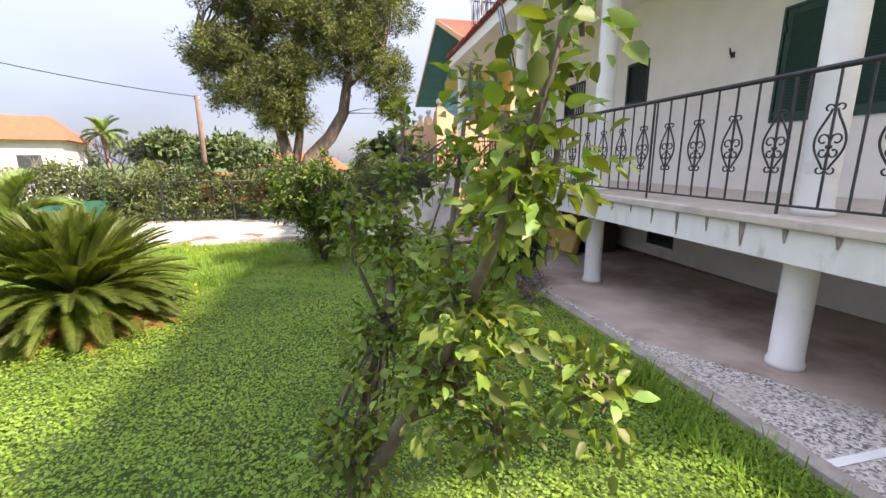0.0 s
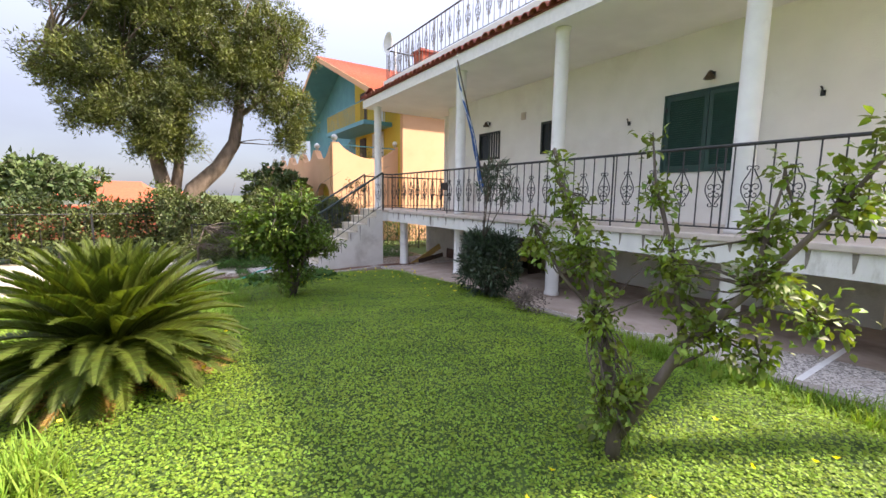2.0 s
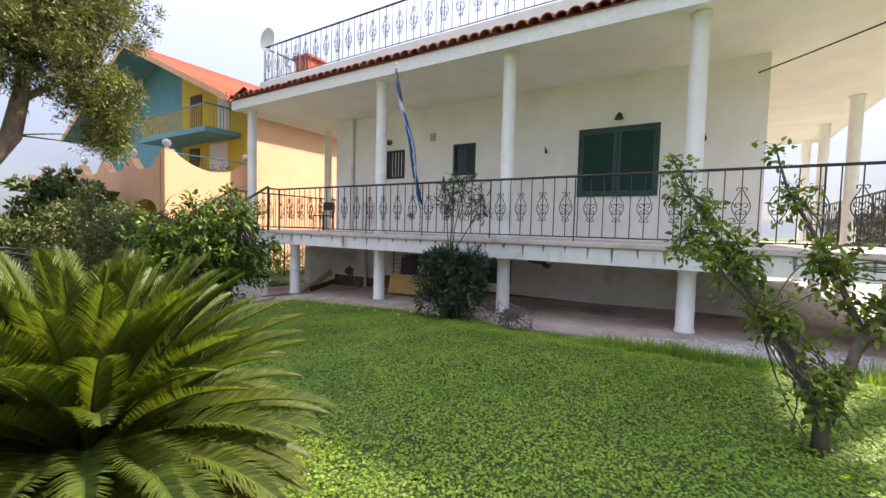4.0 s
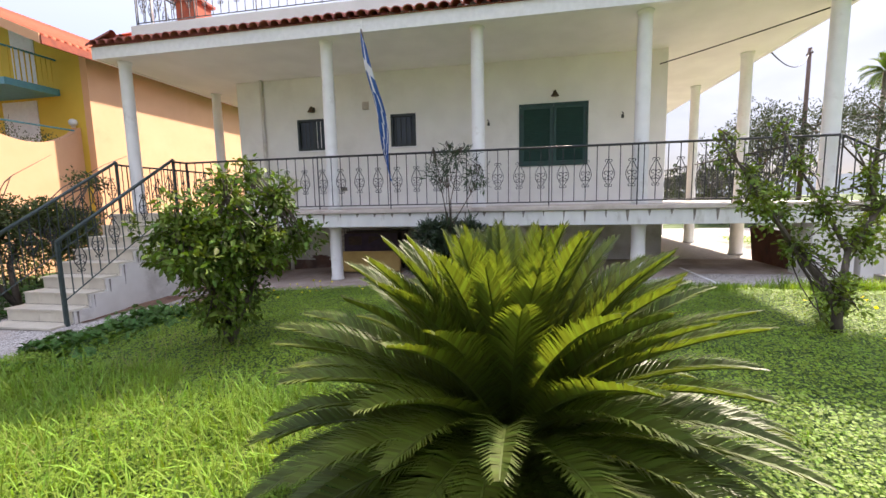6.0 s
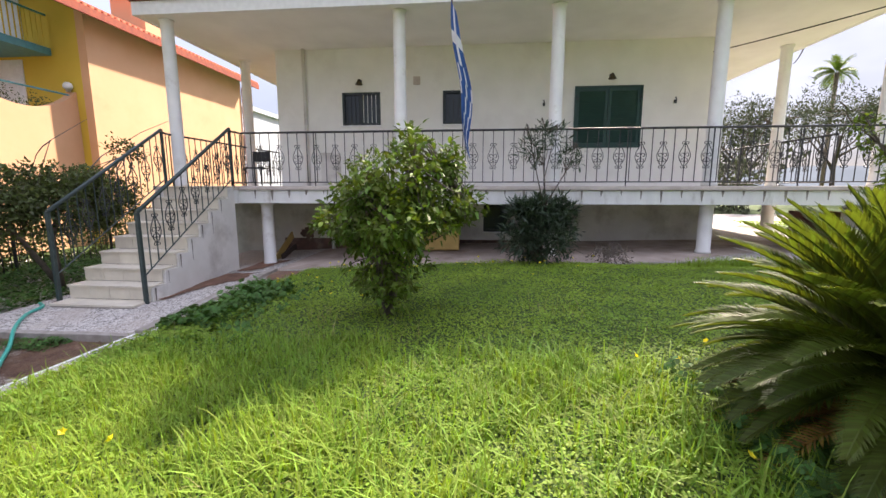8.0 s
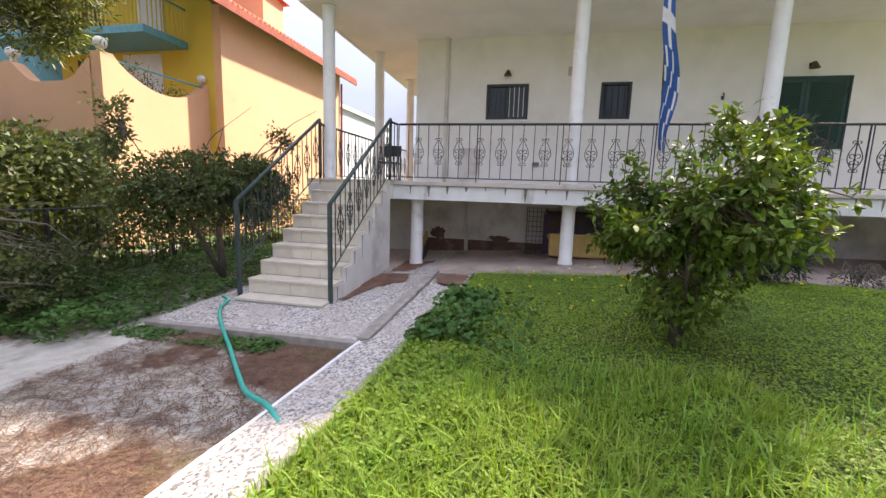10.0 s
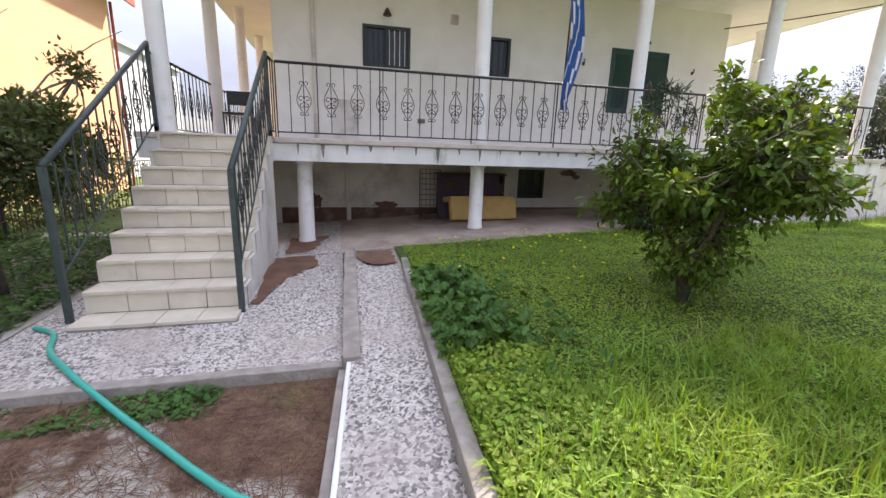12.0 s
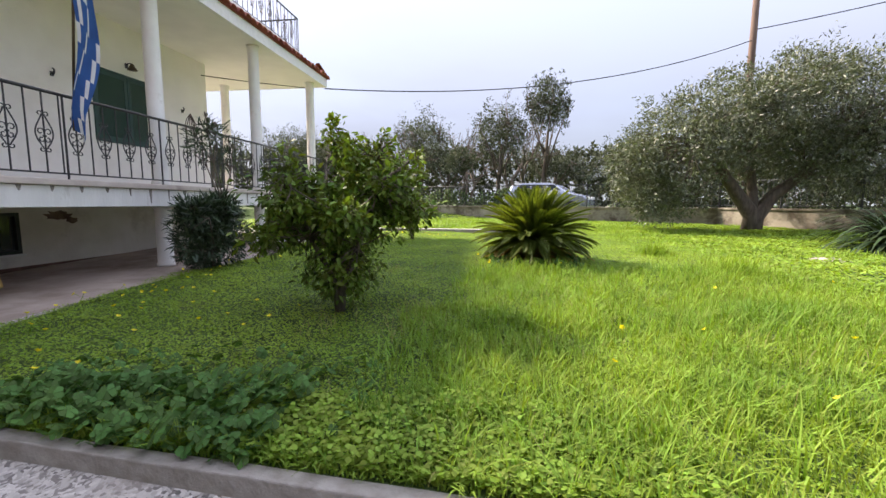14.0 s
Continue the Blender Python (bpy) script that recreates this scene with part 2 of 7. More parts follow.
def glass_material():
    m = bpy.data.materials.new("window_glass")
    m.use_nodes = True
    b = m.node_tree.nodes["Principled BSDF"]
    b.inputs["Base Color"].default_value = (0.05, 0.06, 0.07, 1)
    b.inputs["Roughness"].default_value, b.inputs["Specular IOR Level"].default_value = 0.08, 0.3
    return m


M_PAVE = material("stained_concrete_floor", (0.44, 0.355, 0.30), (0.33, 0.26, 0.215), 2.5, 0.9, 0.3, 40, stain=(0.17, 0.115, 0.085), sscale=0.9, slo=0.48, shi=0.7)
M_GLASS = glass_material()


def pebble_material():
    """Washed concrete: pale and dark pebbles set in a warm grey bed."""
    m = bpy.data.materials.new("pebble_concrete")
    m.use_nodes = True
    n, l = m.node_tree.nodes, m.node_tree.links
    b = n["Principled BSDF"]
    geo = n.new("ShaderNodeNewGeometry")
    wob = n.new("ShaderNodeTexNoise")
    wob.inputs["Scale"].default_value = 14
    l.new(geo.outputs["Position"], wob.inputs["Vector"])
    add = n.new("ShaderNodeMix")
    add.data_type, add.blend_type = "RGBA", "LINEAR_LIGHT"
    add.inputs["Factor"].default_value = 0.025
    l.new(geo.outputs["Position"], add.inputs["A"])
    l.new(wob.outputs["Color"], add.inputs["B"])
    vo = n.new("ShaderNodeTexVoronoi")
    vo.inputs["Scale"].default_value = 58
    l.new(add.outputs["Result"], vo.inputs["Vector"])
    sep = n.new("ShaderNodeSeparateColor")
    l.new(vo.outputs["Color"], sep.inputs["Color"])
    r = n.new("ShaderNodeValToRGB")
    e = r.color_ramp.elements
    e[0].position, e[0].color = 0.0, (0.13, 0.115, 0.105, 1)
    e[1].position, e[1].color = 1.0, (0.66, 0.61, 0.56, 1)
    for p, c in ((0.20, (0.19, 0.17, 0.155, 1)), (0.36, (0.37, 0.335, 0.30, 1)), (0.6, (0.49, 0.45, 0.41, 1))):
        q = e.new(p)
        q.color = c
    l.new(sep.outputs["Red"], r.inputs["Fac"])
    big = n.new("ShaderNodeTexNoise")
    big.inputs["Scale"].default_value, big.inputs["Detail"].default_value = 1.6, 6
    l.new(geo.outputs["Position"], big.inputs["Vector"])
    mr = n.new("ShaderNodeMapRange")
    mr.inputs["From Min"].default_value, mr.inputs["From Max"].default_value = 0.5, 0.72
    mr.inputs["To Max"].default_value = 0.75
    l.new(big.outputs["Fac"], mr.inputs["Value"])
    mx = n.new("ShaderNodeMix")
    mx.data_type = "RGBA"
    mx.inputs["B"].default_value = (0.42, 0.36, 0.31, 1)
    l.new(mr.outputs["Result"], mx.inputs["Factor"])
    l.new(r.outputs["Color"], mx.inputs["A"])
    l.new(mx.outputs["Result"], b.inputs["Base Color"])
    b.inputs["Roughness"].default_value = 0.85
    bp = n.new("ShaderNodeBump")
    bp.inputs["Strength"].default_value, bp.inputs["Distance"].default_value = 0.6, 0.01
    l.new(vo.outputs["Distance"], bp.inputs["Height"])
    bp.invert = True
    l.new(bp.outputs["Normal"], b.inputs["Normal"])
    return m


M_PEBBLE = pebble_material()


def yard_material():
    """Pale worn concrete showing in patches through soil, with moss at its edges."""
    m = bpy.data.materials.new("yard_soil_and_concrete")
    m.use_nodes = True
    n, l = m.node_tree.nodes, m.node_tree.links
    b = n["Principled BSDF"]
    geo = n.new("ShaderNodeNewGeometry")
    sep = n.new("ShaderNodeSeparateXYZ")
    l.new(geo.outputs["Position"], sep.inputs["Vector"])

    def grain(scale, detail, rough=0.6):
        q = n.new("ShaderNodeTexNoise")
        q.inputs["Scale"].default_value, q.inputs["Detail"].default_value, q.inputs["Roughness"].default_value = scale, detail, rough
        l.new(geo.outputs["Position"], q.inputs["Vector"])
        return q.outputs["Fac"]

    def span(src, lo, hi):
        r = n.new("ShaderNodeMapRange")
        r.inputs["From Min"].default_value, r.inputs["From Max"].default_value = lo, hi
        l.new(src, r.inputs["Value"])
        return r.outputs["Result"]

    def blend(fac, a, c):
        x = n.new("ShaderNodeMix")
        x.data_type = "RGBA"
        for sock, v in (("A", a), ("B", c)):
            if isinstance(v, tuple):
                x.inputs[sock].default_value = (*v, 1)
            else:
                l.new(v, x.inputs[sock])
        l.new(fac, x.inputs["Factor"])
        return x.outputs["Result"]
    soil = blend(span(grain(9, 7), 0.35, 0.65), (0.115, 0.065, 0.042), (0.21, 0.125, 0.08))
    conc = blend(span(grain(5, 8, 0.7), 0.35, 0.65), (0.40, 0.36, 0.30), (0.56, 0.52, 0.45))
    # more of the concrete is bare away from the garden path
    far = n.new("ShaderNodeMath")
    far.operation = "MULTIPLY_ADD"
    l.new(span(sep.outputs["Y"], 10.3, 13.5), far.inputs[0])
    far.inputs[1].default_value = 0.17
    l.new(grain(0.75, 9, 0.62), far.inputs[2])
    base = blend(span(far.outputs[0], 0.545, 0.60), soil, conc)
    moss = blend(span(grain(1.3, 8, 0.7), 0.56, 0.70), base, (0.115, 0.125, 0.035))
    l.new(moss, b.inputs["Base Color"])
    b.inputs["Roughness"].default_value = 0.95
    bp = n.new("ShaderNodeBump")
    bp.inputs["Strength"].default_value, bp.inputs["Distance"].default_value = 0.8, 0.02
    l.new(grain(45, 5), bp.inputs["Height"])
    l.new(bp.outputs["Normal"], b.inputs["Normal"])
    return m


M_YARD = yard_material()

# ---- mesh helpers ----


class Geo:
    """Collects vertices and faces for one mesh."""

    def __init__(self):
        self.v, self.f = [], []

    def add(self, verts, faces):
        o = len(self.v)
        self.v += [tuple(p) for p in verts]
        self.f += [tuple(i + o for i in f) for f in faces]
        return self

    def box(self, x0, y0, z0, x1, y1, z1, m=None):
        p = [(x0, y0, z0), (x1, y0, z0), (x1, y1, z0), (x0, y1, z0), (x0, y0, z1), (x1, y0, z1), (x1, y1, z1), (x0, y1, z1)]
        if m is not None:
            p = [m @ Vector(q) for q in p]
        return self.add(p, [(0, 3, 2, 1), (4, 5, 6, 7), (0, 1, 5, 4), (1, 2, 6, 5), (2, 3, 7, 6), (3, 0, 4, 7)])

    def tube(self, pts, radii, n=8, cap=True):
        pts = [Vector(p) for p in pts]
        if not hasattr(radii, "__len__"):
            radii = [radii] * len(pts)
        o, rings = len(self.v), len(pts)
        side = None
        for i, p in enumerate(pts):
            d = (pts[min(i + 1, rings - 1)] - pts[max(i - 1, 0)]).normalized()
            if side is None:
                side = d.orthogonal().normalized()
            side = (side - d * side.dot(d))
            side = side.normalized() if side.length > 1e-6 else d.orthogonal().normalized()
            up = d.cross(side)
            for k in range(n):
                a = 2 * math.pi * k / n
                self.v.append(tuple(p + (side * math.cos(a) + up * math.sin(a)) * radii[i]))
        for i in range(rings - 1):
            for k in range(n):
                a, b = o + i * n + k, o + i * n + (k + 1) % n
                self.f.append((a, b, b + n, a + n))
        if cap:
            self.f.append(tuple(o + k for k in reversed(range(n))))
            self.f.append(tuple(o + (rings - 1) * n + k for k in range(n)))
        return self

    def lathe(self, cx, cy, prof, n=20):
        o = len(self.v)
        for r, z in prof:
            for k in range(n):
                a = 2 * math.pi * k / n
                self.v.append((cx + r * math.cos(a), cy + r * math.sin(a), z))
        for i in range(len(prof) - 1):
            for k in range(n):
                a, b = o + i * n + k, o + i * n + (k + 1) % n
                self.f.append((a, b, b + n, a + n))
        self.f.append(tuple(o + k for k in reversed(range(n))))
        self.f.append(tuple(o + (len(prof) - 1) * n + k for k in range(n)))
        return self

    def mesh(self, name, mat, smooth=False):
        me = bpy.data.meshes.new(name)
        me.from_pydata(self.v, [], self.f)
        me.materials.append(mat)
        if smooth:
            me.polygons.foreach_set("use_smooth", [True] * len(me.polygons))
        me.update()
        return me


def part(name, geo, mat, parent=None, label="", smooth=False, bevel=0.0, kind=""):
    ob = new(name, geo if isinstance(geo, bpy.types.Mesh) else geo.mesh(name, mat, smooth))
    if parent is not None:
        ob.parent = parent
    if bevel:
        bv = ob.modifiers.new("worn_edges", "BEVEL")
        bv.width, bv.segments, bv.limit_method = bevel, 2, "ANGLE"
    return tagged(ob, label, kind=kind)


def empty(name, label, category, at=(0, 0, 0), group="", kind=""):
    ob = new(name)
    ob.location = at
    return tagged(ob, label, category, group, kind)


def structure(name, geo, mat, label, category="", smooth=False, bevel=0.0, parent=None):
    ob = part(name, geo, mat, parent, smooth=smooth, bevel=bevel)
    return tagged(ob, label, category or name.split("_")[0], kind="structure")


def quads_mesh(name, P, mat):
    """P: (n, 4, 3) array of separate quads in one mesh."""
    P = np.asarray(P, dtype=np.float32)
    n = len(P)
    me = bpy.data.meshes.new(name)
    me.vertices.add(n * 4)
    me.vertices.foreach_set("co", P.reshape(-1))
    me.loops.add(n * 4)
    me.loops.foreach_set("vertex_index", np.arange(n * 4, dtype=np.int32))
    me.polygons.add(n)
    me.polygons.foreach_set("loop_start", np.arange(n, dtype=np.int32) * 4)
    me.materials.append(mat)
    me.update(calc_edges=True)
    me.validate()
    return me


def unit(a):
    return a / np.maximum(np.linalg.norm(a, axis=-1, keepdims=True), 1e-9)


def leaves(rng, pos, out, length, width, droop=0.0, spread=0.8, shape=0.32):
    """Pointed leaves (kite quads) at pos, pointing roughly along out."""
    n = len(pos)
    d = unit(out + rng.normal(0, spread, (n, 3)) + np.array([0, 0, -droop]))
    s = unit(np.cross(d, rng.normal(0, 1, (n, 3))))
    L = length * rng.uniform(0.6, 1.25, (n, 1))
    W = width * rng.uniform(0.7, 1.2, (n, 1))
    nrm = np.cross(d, s)
    base = pos
    mid = pos + d * L * shape + nrm * L * 0.06
    return np.stack([base, mid + s * W, pos + d * L, mid - s * W], axis=1)


def folded_leaves(rng, pos, out, length, width, droop=0.0, spread=0.8):
    """Broad leaves of eight points each: folded along the midrib and curling down to the tip."""
    n = len(pos)
    d = unit(out + rng.normal(0, spread, (n, 3)) + np.array([0, 0, -droop]))
    s = unit(np.cross(d, rng.normal(0, 0.5, (n, 3)) + np.array([0, 0, 1.0])))
    up = np.cross(s, d)
    L = length * rng.uniform(0.55, 1.3, (n, 1))
    W = width * rng.uniform(0.75, 1.2, (n, 1)) * L / length
    curl = L * rng.uniform(0.05, 0.28, (n, 1))
    fold = W * rng.uniform(0.15, 0.55, (n, 1))
    tip = pos + d * L - up * curl
    m1, m2 = pos + d * L * 0.34, pos + d * L * 0.68 - up * curl * 0.35
    side1, side2 = pos + d * L * 0.30 + up * fold, pos + d * L * 0.66 - up * curl * 0.35 + up * fold * 0.9
    return np.stack([pos, side1 + s * W * 0.85, side2 + s * W * 0.8, tip, side2 - s * W * 0.8, side1 - s * W * 0.85, m1, m2], axis=1)


def leaf_mesh(name, P, mat):
    """P: (n, 8, 3) folded leaves, four quads each."""
    P = np.asarray(P, dtype=np.float32)
    n = len(P)
    quad = np.array([(0, 1, 2, 6), (6, 2, 3, 7), (0, 6, 4, 5), (6, 7, 3, 4)], dtype=np.int32)
    idx = (np.arange(n, dtype=np.int32)[:, None, None] * 8 + quad[None]).reshape(-1)
    me = bpy.data.meshes.new(name)
    me.vertices.add(n * 8)
    me.vertices.foreach_set("co", P.reshape(-1))
    me.loops.add(n * 16)
    me.loops.foreach_set("vertex_index", idx)
    me.polygons.add(n * 4)
    me.polygons.foreach_set("loop_start", np.arange(n * 4, dtype=np.int32) * 4)
    me.materials.append(mat)
    me.update(calc_edges=True)
    me.validate()
    return me


def ball(rng, n, power=0.5):
    """n points in the unit ball, crowded towards its skin."""
    return unit(rng.normal(0, 1, (n, 3))) * (rng.uniform(0, 1, (n, 1)) ** power)


def crown(rng, blobs, clumps, per, csize, length, width, droop=0.2, spread=0.8, power=0.4, shape=0.32, folded=False):
    """Foliage: clumps of leaves over ellipsoids blobs (centre, radii)."""
    vol = np.array([b[1][0] * b[1][1] * b[1][2] for b in blobs]) ** (2 / 3)
    out = []
    centres = []
    for (c, r), share in zip(blobs, vol / vol.sum()):
        k = max(3, int(clumps * share))
        u = ball(rng, k, power)
        cen = np.array(c) + u * np.array(r) * rng.uniform(0.82, 1.14, (k, 1))
        centres.append(cen)
        size = csize * rng.uniform(0.5, 1.4, (k, 1, 1))
        off = ball(rng, k * per, 0.6).reshape(k, per, 3)
        pos = cen[:, None, :] + off * size
        dirs = unit(u[:, None, :] * 0.9 + off + np.array([0, 0, 0.1]))
        if folded:
            out.append(folded_leaves(rng, pos.reshape(-1, 3), dirs.reshape(-1, 3), length, width, droop, spread))
        else:
            out.append(leaves(rng, pos.reshape(-1, 3), dirs.reshape(-1, 3), length, width, droop, spread, shape))
    return np.concatenate(out), np.concatenate(centres)


def limb(geo, a, b, r0, r1, rng, bend=0.15, n=6, seg=6):
    a, b = Vector(a), Vector(b)
    L = (b - a).length
    w = Vector(rng.normal(0, 1, 3)) * bend * L
    pts, rad = [], []
    for i in range(seg + 1):
        t = i / seg
        pts.append(a.lerp(b, t) + w * math.sin(math.pi * t) + Vector(rng.normal(0, 1, 3)) * 0.012 * L)
        rad.append(r0 + (r1 - r0) * t)
    geo.tube(pts, rad, n)
    return pts


def plant(name, label, category, seed, base, stems, blobs, clumps, per, csize, length, width, leaf_mat, bark_mat,
          twigs=0, droop=0.2, spread=0.8, power=0.4, group="", shape=0.32, leaf_name="crown", folded=False):
    """A woody plant: stems (list of point lists with radii), twigs to some clumps, and a crown of single leaves."""
    rng = np.random.default_rng(seed)
    top = empty(name, label, category, base, group)
    B = Vector(base)
    g = Geo()
    ends = []
    for pts, r0, r1 in stems:
        P = [Vector(p) - B for p in pts]
        k = len(P)
        g.tube(P, [r0 + (r1 - r0) * i / (k - 1) for i in range(k)], 9)
        ends += P[k // 2:]
    lb = [(np.array(c) - np.array(base), r) for c, r in blobs]
    Q, cen = crown(rng, lb, clumps, per, csize, length, width, droop, spread, power, shape, folded)
    idx = rng.permutation(len(cen))[:twigs]
    E = np.array([tuple(e) for e in ends])
    for i in idx:
        c = cen[i]
        e = E[np.argmin(np.linalg.norm(E - c, axis=1))]
        limb(g, e, c, max(0.006, 0.02 * np.linalg.norm(E[0] - c) / 2), 0.004, rng, 0.08, 5, 4)
    part("trunk", g, bark_mat, top, smooth=True)
    part(leaf_name, leaf_mesh(leaf_name, Q, leaf_mat) if folded else quads_mesh(leaf_name, Q, leaf_mat), leaf_mat, top)
    return top


# ---- ground levels ----
LAWN_Y = [-60, -10.2, -9.0, -3, 1, 5, 7.6, 9.3, 9.36, 9.4, 20, 60]
LAWN_Z = [0.55, 0.45, 0.14, 0.12, 0.06, 0.0, -0.17, -0.25, -0.25, -0.56, -0.58, -1.2]


def kerb_y(x):
    """Where the lawn kerb runs."""
    return 9.25 - 0.06 * (np.clip(x, -7.0, 1.31) - 1.31)


def ground_z(x, y):
    near = np.clip((np.asarray(y, dtype=float) - 7.0) / 1.5, 0, 1) * np.clip((12.0 - np.asarray(y, dtype=float)) / 1.5, 0, 1)
    z = np.interp(y - (kerb_y(x) - 9.34) * near, LAWN_Y, LAWN_Z)
    # the lawn sinks a little towards the terrace kerb
    z = z - 0.11 * np.clip((np.asarray(x, dtype=float) - 1.1) / 0.8, 0, 1) * np.clip((np.asarray(y, dtype=float) + 1.5) / 1.5, 0, 1) * np.clip((6.5 - np.asarray(y, dtype=float)) / 2, 0, 1)
    return float(z) if np.ndim(z) == 0 else z


def terrace_z(y):
    return float(np.interp(y, [-3, 2.3, 7.8, 10.5, 13], [0.02, -0.03, -0.20, -0.37, -0.44]))

# ---- ground ----


def ground_sheet():
    xs = sorted(set([-900, -300, -120, -60, -30] + [-16 + 0.5 * i for i in range(45)] + [7, 10, 20, 40, 90, 300, 900]))
    ys = sorted(set([-900, -300, -120, -60, -30, -20] + [-14 + 0.5 * i for i in range(46)] + [9.32, 9.36, 9.39, 10, 12, 14, 18, 22, 30, 45, 60, 120, 300, 900]))
    g = Geo()
    for v in ys:
        for x in xs:
            y = v + (kerb_y(x) - 9.34 if 8.9 < v < 9.6 else 0)
            z = ground_z(x, y)
            if x >= 2.1 and -14 < y < 20:
                z = min(z, terrace_z(y) - 0.06)
            elif -9 < x < 2 and y < 9.2:
                z += 0.02 * noise.noise((x * 0.8, y * 0.8, 0))
            g.v.append((x, y, z))
    w = len(xs)
    for j in range(len(ys) - 1):
        for i in range(w - 1):
            a = j * w + i
            g.f.append((a, a + 1, a + w + 1, a + w))
    return structure("ground", g, M_GROUND, "green garden ground with bare patches reaching the horizon", smooth=True)


ground_sheet()


def sheet(name, pts, mat, label, thick=0.05, category="", bevel=0.0):
    """A slab with the outline pts (x, y, z), going down by thick."""
    g = Geo()
    n = len(pts)
    g.v = [tuple(p) for p in pts] + [(p[0], p[1], p[2] - thick) for p in pts]
    g.f = [tuple(range(n)), tuple(reversed(range(n, 2 * n)))] + [(i, i + n, (i + 1) % n + n, (i + 1) % n) for i in range(n)]
    return structure(name, g, mat, label, category, bevel=bevel)


sheet("soil_yard", [(-14, 9.9, -0.535), (-0.7, 9.9, -0.535), (-0.7, 12.6, -0.535), (5, 12.6, -0.535), (5, 17, -0.54), (-14, 17, -0.54)], M_YARD,
      "yard of brown soil and worn pale concrete beside the path", 0.02, "ground")


def landing_z(x, y):
    t = (x + 0.74) / 2.88
    return (-0.455 + 0.09 * t) * (12.45 - y) / 2.48 + (-0.475 + 0.045 * t) * (y - 9.97) / 2.48


def ragged(name, pts, zf, mat, label, jit=0.05, seed=1):
    """A patch with a crumbled outline through pts."""
    rng = np.random.default_rng(seed)
    P = []
    for (ax, ay), (bx, by) in zip(pts, pts[1:] + pts[:1]):
        for k in range(6):
            t = k / 6
            P.append((ax + (bx - ax) * t + rng.normal(0, jit), ay + (by - ay) * t + rng.normal(0, jit)))
    cx, cy = sum(q[0] for q in P) / len(P), sum(q[1] for q in P) / len(P)
    g = Geo()
    g.v = [(cx, cy, zf(cx, cy) + 0.012)] + [(x, y, zf(x, y)) for x, y in P]
    n = len(P)
    g.f = [(0, 1 + k, 1 + (k + 1) % n) for k in range(n)]
    structure(name, g, mat, label, "ground")


ragged("soil_corner", [(0.42, 10.83), (2.10, 10.83), (2.10, 10.34), (1.72, 10.24), (1.42, 10.42), (1.2, 10.60), (0.8, 10.74)], lambda x, y: landing_z(x, y) + 0.006, M_SOIL, "reddish soil washed against the stair wall", 0.03, 3)
ragged("soil_drift", [(2.2, 10.72), (3.3, 10.72), (3.3, 10.2), (2.7, 10.3), (2.3, 10.4)], lambda x, y: terrace_z(y) + 0.012, M_SOIL, "reddish soil drifted round the pillar", 0.03, 4)
ragged("soil_pocket", [(1.30, 9.34), (1.99, 9.32), (1.99, 9.80), (1.6, 9.80), (1.25, 9.62)], lambda x, y: -0.292, M_SOIL, "pocket of brown soil between kerbs", 0.015, 5)


def terrace():
    g = Geo()
    ys = [-6 + 0.5 * i for i in range(37)]
    for y in ys:
        z = terrace_z(y)
        g.v += [(2.14, y, z), (13.5, y, z), (2.14, y, z - 0.3), (13.5, y, z - 0.3)]
    for i in range(len(ys) - 1):
        a = 4 * i
        g.f += [(a, a + 1, a + 5, a + 4), (a + 2, a, a + 4, a + 6)]
    structure("pavement_terrace", g, M_PEBBLE, "washed pebble concrete terrace under the raised veranda", "pavement")
    h = Geo()
    for i in range(len(ys) - 1):
        y0, y1 = ys[i], ys[i + 1]
        if y1 > 10.0:
            break
        xa, xb = float(np.interp(y0, [1.5, 3.0], [3.05, 2.2])), float(np.interp(y1, [1.5, 3.0], [3.05, 2.2]))
        o = len(h.v)
        h.v += [(xa, y0, terrace_z(y0) + 0.004), (4.87 - 0.02, y0, terrace_z(y0) + 0.004), (4.87 - 0.02, y1, terrace_z(y1) + 0.004), (xb, y1, terrace_z(y1) + 0.004)]
        h.f += [(o, o + 1, o + 2, o + 3)]
    structure("floor_under_veranda", h, M_PAVE, "brown-stained concrete floor under the veranda", "floor")
    k = Geo()
    for i in range(len(ys) - 1):
        y0, y1 = ys[i], ys[i + 1]
        if y1 > 9.6:
            break
        z0, z1 = terrace_z(y0) + 0.012, terrace_z(y1) + 0.012
        o = len(k.v)
        k.v += [(2.02, y0, z0), (2.137, y0, z0), (2.02, y1, z1), (2.137, y1, z1), (2.0, y0, z0 - 0.25), (2.0, y1, z1 - 0.25)]
        k.f += [(o, o + 1, o + 3, o + 2), (o + 4, o, o + 2, o + 5)]
    structure("kerb_terrace", k, M_KERB, "low grey concrete kerb between terrace and lawn", "kerb")
    s = Geo()
    s.add([(2.15, 1.33, terrace_z(1.2) + 0.004), (2.15, 1.385, terrace_z(1.2) + 0.004), (3.7, 1.395, terrace_z(1.2) + 0.004), (3.7, 1.34, terrace_z(1.2) + 0.004)], [(0, 3, 2, 1)])
    structure("trim_white_strip", s, M_WHITE, "narrow white strip set across the pebble terrace", "trim")


